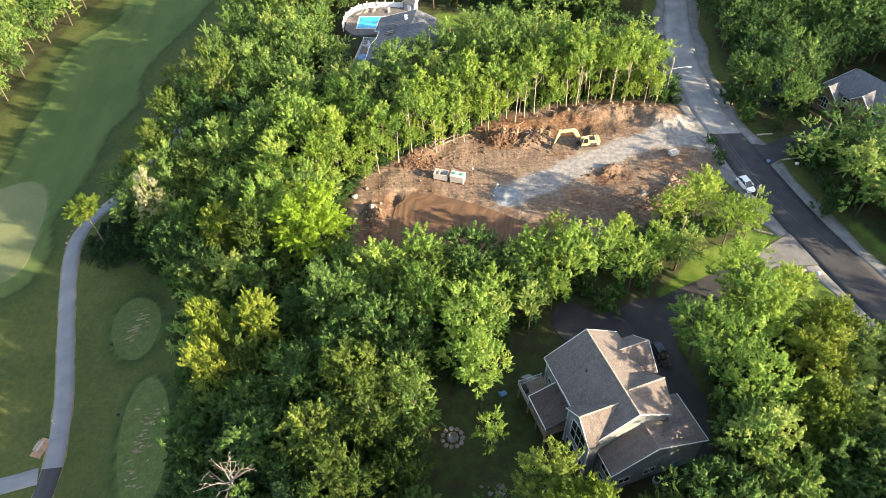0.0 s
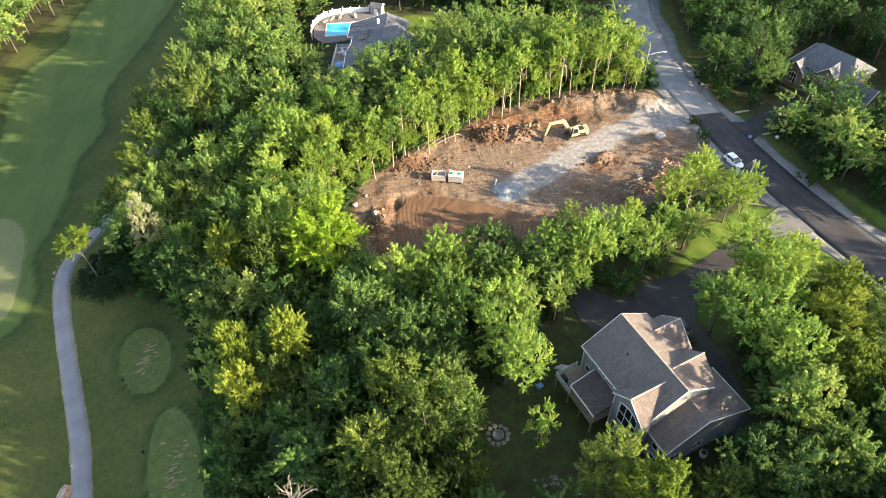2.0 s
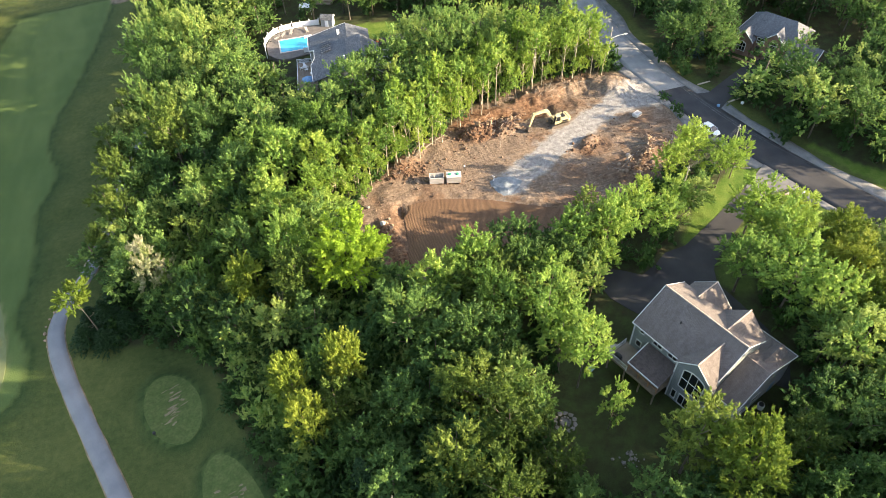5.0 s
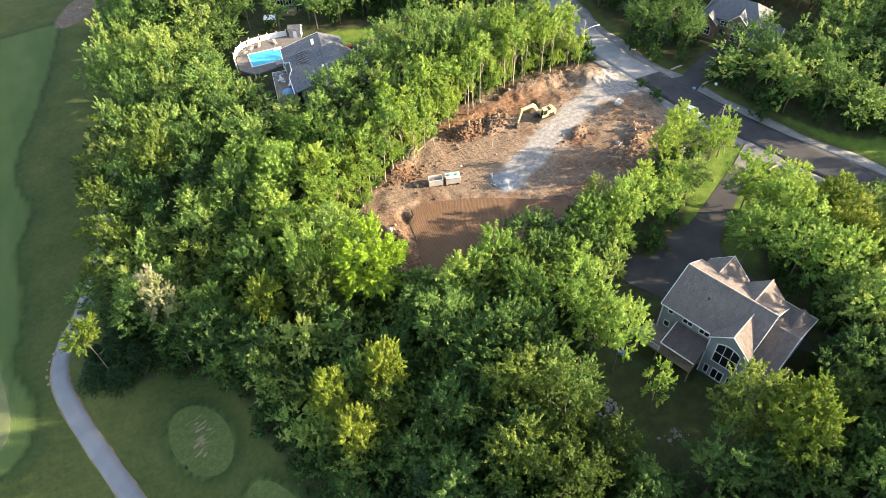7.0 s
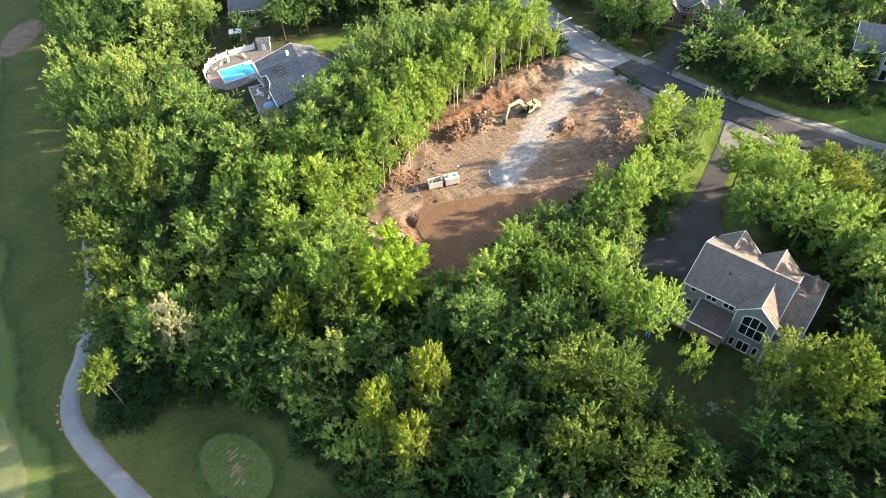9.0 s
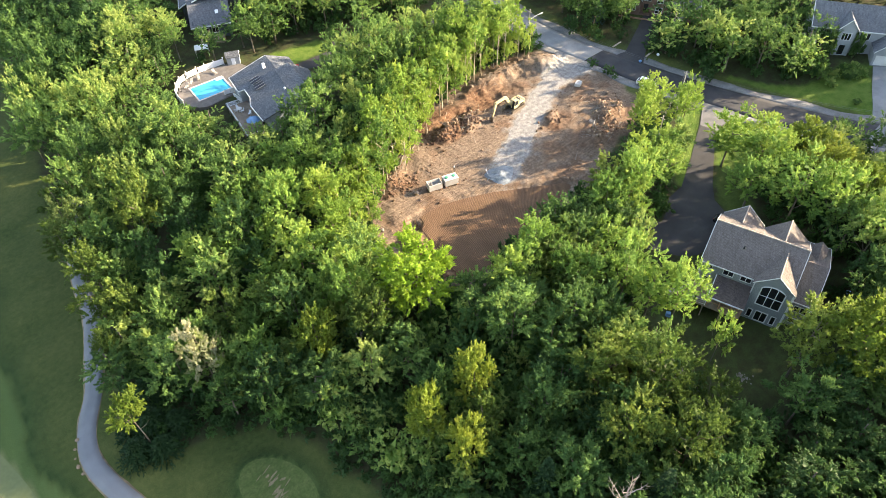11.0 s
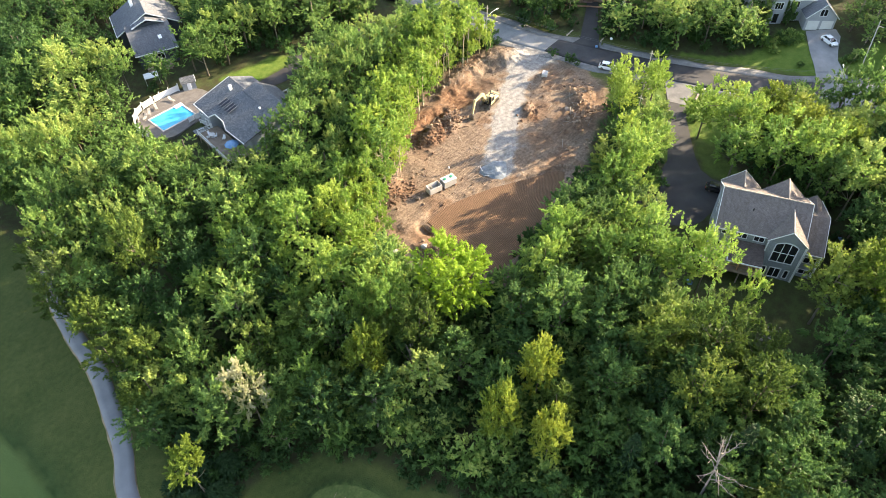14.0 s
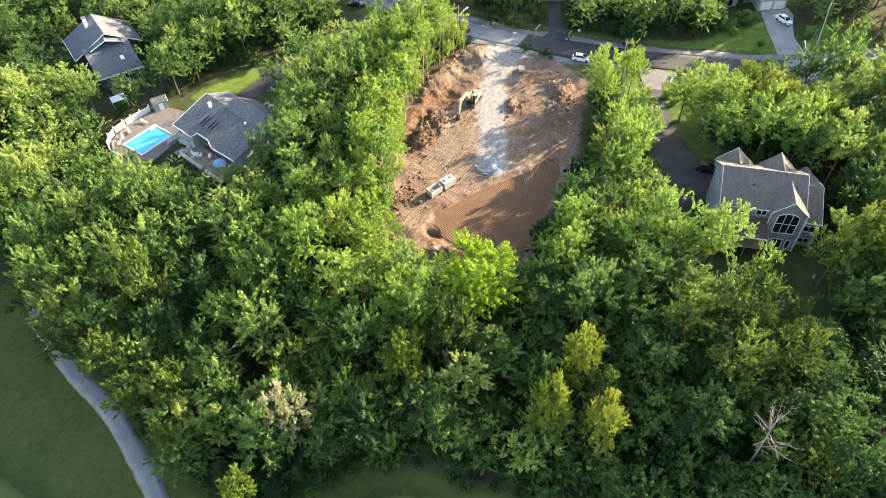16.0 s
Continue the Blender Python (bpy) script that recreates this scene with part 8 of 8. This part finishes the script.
low_wall(62.2, 113.6, 4, 6, "pale stone edging beside a driveway")
low_wall(64.4, 105.2, 8, 6, "pale stone edging beside a driveway")
low_wall(53.2, 86.4, -25, 6, "pale stone edging at the driveway mouth")
low_wall(56.2, 76.0, 8, 5, "pale stone edging at the driveway mouth")
def bag(x, y, mat, label):
    rng = np.random.default_rng(3)
    tagged(part("bag", rock_build(rng, 0.45, 0.9).moved(pose(x, y, hz(x, y) + 0.3)), M[mat], smooth=True), label, "bag", "bags at the roadside")
bag(61.6, 104.7, "blue", "crumpled light blue bag at the roadside")
bag(60.6, 75.4, "vinyl", "white sack at the driveway mouth")
bag(66.8, 103.6, "vinyl", "pale sheet in the grass")

# ---------------------------------------------------------------- gardens
make_kind("bush", (31, 32), 1.0, -0.1, 1.5, (9, 6, 18), 0.22, 0.15, 0.05)
def bush(x, y, s, label, tall=1.0, leaf="leaf", group="garden shrubs"):
    return plant("bush", int(abs(x * 3)) % 2, x, y, s, x * 37 % 360, tall, leaf, label, "shrub", group)
for x, y, s, t in ((50.9, 74.6, 1.35, 0.9), (49.0, 72.8, 1.1, 0.8), (81.8, 62.6, 0.9, 0.8), (84.3, 72.8, 1.7, 1.3), (83.8, 69.7, 1.4, 0.8), (87.2, 73.2, 1.2, 0.9), (86.6, 70.8, 1.3, 0.9), (87.6, 68.8, 1.4, 0.9), (89.0, 67.4, 1.3, 0.8), (90.8, 66.6, 1.2, 0.9), (89.6, 70.4, 1.2, 0.9), (91.5, 69.2, 1.2, 0.9),
                (88.8, 54.4, 1.3, 0.8), (90.4, 53.6, 1.3, 0.8), (92.2, 53.6, 1.2, 0.8), (92.4, 76.2, 2.0, 1.8), (95.4, 71.6, 1.7, 2.0), (83.5, 122.5, 1.0, 0.9), (81.0, 119.0, 0.9, 0.9)):
    bush(x, y, s, "rounded clipped garden shrub on the lawn", t)
def conifer(x, y, h, R, leaf, label, seed):
    rng = np.random.default_rng(seed)
    T = new("tree")
    T.matrix_basis = pose(x, y, hz(x, y))
    tagged(T, label, "tree")
    for nm, me in (("crown", soup("crown", conifer_points(rng, h, R, per=9 if R < 2.7 else 14), M[leaf])), ("trunk", mesh_of("trunk", Build().tube([(0, 0, -0.3), (0, 0, h * 0.9)], [0.18, 0.03], 6), M["bark"]))):
        o = new(nm, me)
        o.parent = T
conifer(68.1, 124.0, 6.0, 1.7, "needles_blue", "small blue spruce on the shaded lawn", 1)
for k, (x, y, h, R) in enumerate(((-71.0, 91.0, 4.6, 3.6), (-67.6, 89.0, 4.2, 3.4), (-67.2, 93.8, 6.2, 3.6), (-65.8, 98.4, 6.5, 3.0), (-64.0, 91.6, 4.6, 3.0), (-70.2, 95.4, 4.0, 2.8))):
    conifer(x, y, h, R, "needles", "low dark spreading spruce beside the cart path", 40 + k)
for k, (x, y, h) in enumerate(((-22, 34, 13), (-12.5, 36.5, 11), (-31, 45, 12), (98, 46, 12), (104, 52, 13), (72, 42, 11))):
    conifer(x, y, h, 2.6, "needles", "dark spruce among broadleaved trees", 50 + k)
def dead_tree(x, y, h, seed, label):
    rng = np.random.default_rng(seed)
    T = thing("tree", label, "dead tree", (x, y, hz(x, y)), 0, "dead trees")
    part("trunk", Build().tube([(0, 0, -0.3), (0.2, 0.1, h * 0.5), (0.1, 0.3, h)], [0.16, 0.12, 0.03], 6), M["dead"], T)
    L = Build()
    for k in range(13):
        t = rng.uniform(0.45, 0.98)
        a = rng.uniform(0, 6.28)
        l = h * 0.26 * (1.2 - t) + 1.0
        p = Vector((0.2 * t, 0.3 * t, h * t))
        way = Vector((math.cos(a), math.sin(a), rng.uniform(0.3, 1.0))).normalized()
        line = [p.copy()]
        for _ in range(5):
            way = (way + Vector(rng.normal(size=3)) * 0.33 + Vector((0, 0, 0.12))).normalized()
            p = p + way * l / 4
            line.append(p.copy())
        L.tube(line, [0.075, 0.065, 0.05, 0.038, 0.025, 0.012], 5)
        for i in (1, 2, 3, 4):
            w2 = (line[i + 1] - line[i]).normalized() + Vector(rng.normal(size=3)) * 0.7
            q1 = line[i] + w2 * l * 0.16
            L.tube([line[i], q1, q1 + (w2 + Vector(rng.normal(size=3)) * 0.5) * l * 0.13], [0.034, 0.022, 0.009], 4)
    part_each("limb", L, M["dead"], T)
DEADS = ((-56.5, 97.5, 10.0), (-36.9, 78.4, 8.0), (-28.5, 35.4, 16.0), (-45.5, 78.0, 8.5), (-30.2, 80.5, 9.0), (-24.0, 77.5, 8.0))
for k, (x, y, h) in enumerate(DEADS):
    dead_tree(x, y, h, 70 + k, "bare bleached dead tree in the wood")
def fire_pit(x, y):
    rng = np.random.default_rng(9)
    T = thing("fire_pit", "round stone fire pit ringed by flat stones", "fire pit", (x, y, hz(x, y)))
    for k in range(11):
        a = 2 * math.pi * k / 11
        part("flagstone", rock_build(rng, 0.42, 0.25).moved(pose(1.45 * math.cos(a), 1.45 * math.sin(a), 0.06, 0, 0, math.degrees(a))), M["stone_grey"], T)
    for k in range(10):
        a = 2 * math.pi * k / 10
        part("ring_stone", Build().bbox(-0.17, 0.17, -0.14, 0.14, 0, 0.32, 0.04).moved(pose(0.7 * math.cos(a), 0.7 * math.sin(a), 0, 0, 0, math.degrees(a) + 90)), M["stone_grey"], T)
    part("ash_bed", Build().turned([(0.65, 0.0), (0.6, 0.1), (0.0, 0.12)], 12), M["gravel_dark"], T, "grey ash")
fire_pit(-1.5, 46.3)
rubble("rockery", "small heap of garden rocks on the lawn", [(4.4, 38.4, 1.8, 1.4, 26)], "stone_grey", 12, 0.12, 0.45)
def heat_pump(x, y):
    T = thing("heat_pump", "round white outdoor air conditioning unit", "air conditioner", (x, y, hz(x, y)))
    part("case", Build().turned([(0.5, 0), (0.5, 0.8), (0.45, 0.86)], 16), M["vinyl"], T)
    part("fan_grille", Build().turned([(0.4, 0.86), (0.4, 0.9), (0.05, 0.9)], 16), M["black"], T)
heat_pump(25.6, 39.2)
def slide_set(x, y):
    T = thing("play_set", "small blue plastic play set on the lawn", "play set", (x, y, hz(x, y)), 30)
    part("seat", Build().bbox(-0.6, 0.6, -0.4, 0.4, 0.2, 0.45, 0.1), M["blue"], T)
    part("backrest", Build().bbox(-0.6, -0.4, -0.4, 0.4, 0.4, 1.0, 0.06), M["blue"], T)
slide_set(6.0, 53.2)
slide_set(31.8, 36.6)
# golf: bench on its pad, ball washers, marker flag
def bench(x, y, turn):
    tagged(part("pad", Build().bbox(-0.9, 0.9, -1.6, 1.6, -0.2, 0.08, 0.03).moved(pose(x, y, hz(x, y), 0, 0, turn)), M["wood_red"]), "reddish brick pad beside the cart path", "pad")
    T = thing("bench", "dark slatted park bench on a brick pad", "bench", (x, y, hz(x, y) + 0.08), turn)
    for k in range(4):
        part("slat", Build().bbox(-0.35 + k * 0.14, -0.24 + k * 0.14, -0.9, 0.9, 0.42, 0.46, 0.01), M["pole"], T)
    for k in range(3):
        part("back_slat", Build().bbox(-0.42, -0.38, -0.9, 0.9, 0.55 + k * 0.14, 0.66 + k * 0.14, 0.01), M["pole"], T)
    for yy in (-0.75, 0.75):
        part("leg", Build().box(-0.42, -0.36, yy - 0.03, yy + 0.03, 0, 0.95).box(0.15, 0.21, yy - 0.03, yy + 0.03, 0, 0.42), M["black"], T)
bench(-65.6, 49.4, -15)
def ball_washer(x, y):
    T = thing("ball_washer", "small dark post beside the tee", "post", (x, y, hz(x, y)), 0, "posts beside the tees")
    part("post", Build().tube([(0, 0, -0.1), (0, 0, 0.8)], 0.05, 6), M["black"], T)
    part("box", Build().bbox(-0.2, 0.2, -0.2, 0.2, 0.55, 1.0, 0.04), M["black"], T)
ball_washer(-60.3, 68.0)
ball_washer(-54.6, 54.2)
def marker_flag(x, y):
    T = thing("flag", "small yellow marker flag beside the path", "flag", (x, y, hz(x, y)))
    part("staff", Build().tube([(0, 0, -0.1), (0, 0, 1.5)], 0.02, 5), M["vinyl"], T)
    part("cloth", Build().box(0, 0.4, -0.01, 0.01, 1.15, 1.5), M["yellow"], T)
marker_flag(-65.0, 53.4)
# low growth along the edges of the wood
def undergrowth():
    rng = np.random.default_rng(14)
    pts, tint = [], []
    base = [crown_points(np.random.default_rng(90 + k), 1.3, -0.2, 2.0, 7, 4, 10, 0.32, 0.2)[0] for k in range(3)]
    sp = sow(rng, 1.7, 60000, (-75, 62, 15, 150))
    x, y = sp[:, 0], sp[:, 1]
    g = side(GOLF, x, y)
    c = side(CLEARING, x, y)
    keep = ((g < 0.3) & (g > -6)) | ((c < -1) & (c > -6) & (y > 99) & (rng.uniform(size=len(x)) < 0.55)) | ((c < -0.5) & (c > -5) & (y < 99) & (rng.uniform(size=len(x)) < 0.6))
    for poly, gap in KEEP[2:]:
        keep &= side(poly, x, y) < -0.8
    for px, py in sp[keep]:
        q = base[int(rng.integers(3))] @ np.array(Matrix.Rotation(rng.uniform(0, 6.28), 3, "Z")).T * rng.uniform(0.5, 1.2) + np.array([px, py, hz(px, py)])
        pts.append(q); tint.append(np.full(len(q) // 3, rng.uniform()))
    sp = np.concatenate([sow(rng, 2.6, 30000, (-66, 62, 15, 128)), sow(rng, 3.3, 9000, (-56, 42, 130, 205)), sow(rng, 3.0, 4000, (66, 102, 74, 150))])
    x, y = sp[:, 0], sp[:, 1]
    keep = side(SOWN_AREA, x, y) > 0
    for poly, gap in KEEP:
        keep &= side(poly, x, y) < -1.0
    keep &= rng.uniform(size=len(x)) < 0.75
    for px, py in sp[keep]:
        sc = rng.uniform(1.0, 1.9)
        q = base[int(rng.integers(3))] @ np.array(Matrix.Rotation(rng.uniform(0, 6.28), 3, "Z")).T * sc * np.array([1, 1, rng.uniform(0.9, 1.7)]) + np.array([px, py, hz(px, py)])
        pts.append(q); tint.append(np.full(len(q) // 3, rng.uniform()))
    # young trees and tall bushes that fill the dim wood on the slope
    sp = sow(rng, 3.3, 9000, (-54, -6, 20, 90))
    x, y = sp[:, 0], sp[:, 1]
    keep = np.ones(len(x), bool)
    for poly, gap in KEEP:
        keep &= side(poly, x, y) < -1.6
    young = {"leaf": ([], [], []), "leaf_dark": ([], [], [])}
    for px, py in sp[keep]:
        (q, bough), _ = KINDS["low"][int(rng.integers(3))]
        q = q @ np.array(Matrix.Rotation(rng.uniform(0, 6.28), 3, "Z")).T * rng.uniform(0.75, 1.25) * np.array([1, 1, rng.uniform(0.8, 1.5)]) + np.array([px, py, hz(px, py)])
        # southern young trees take darkened leaves that stand for shade
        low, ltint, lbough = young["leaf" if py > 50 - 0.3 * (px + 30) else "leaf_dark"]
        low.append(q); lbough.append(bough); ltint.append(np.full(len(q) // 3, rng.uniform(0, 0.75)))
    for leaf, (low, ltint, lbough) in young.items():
        label = "young green trees filling the shaded wood" if leaf == "leaf" else "young trees with leaves darkened for shade under the old wood"
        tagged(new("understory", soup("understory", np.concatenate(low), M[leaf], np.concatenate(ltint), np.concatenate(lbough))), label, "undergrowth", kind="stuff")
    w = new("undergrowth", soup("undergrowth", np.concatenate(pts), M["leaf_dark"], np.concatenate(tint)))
    tagged(w, "ferns, saplings and brambles at the wood's edge", "undergrowth", kind="stuff")
undergrowth()
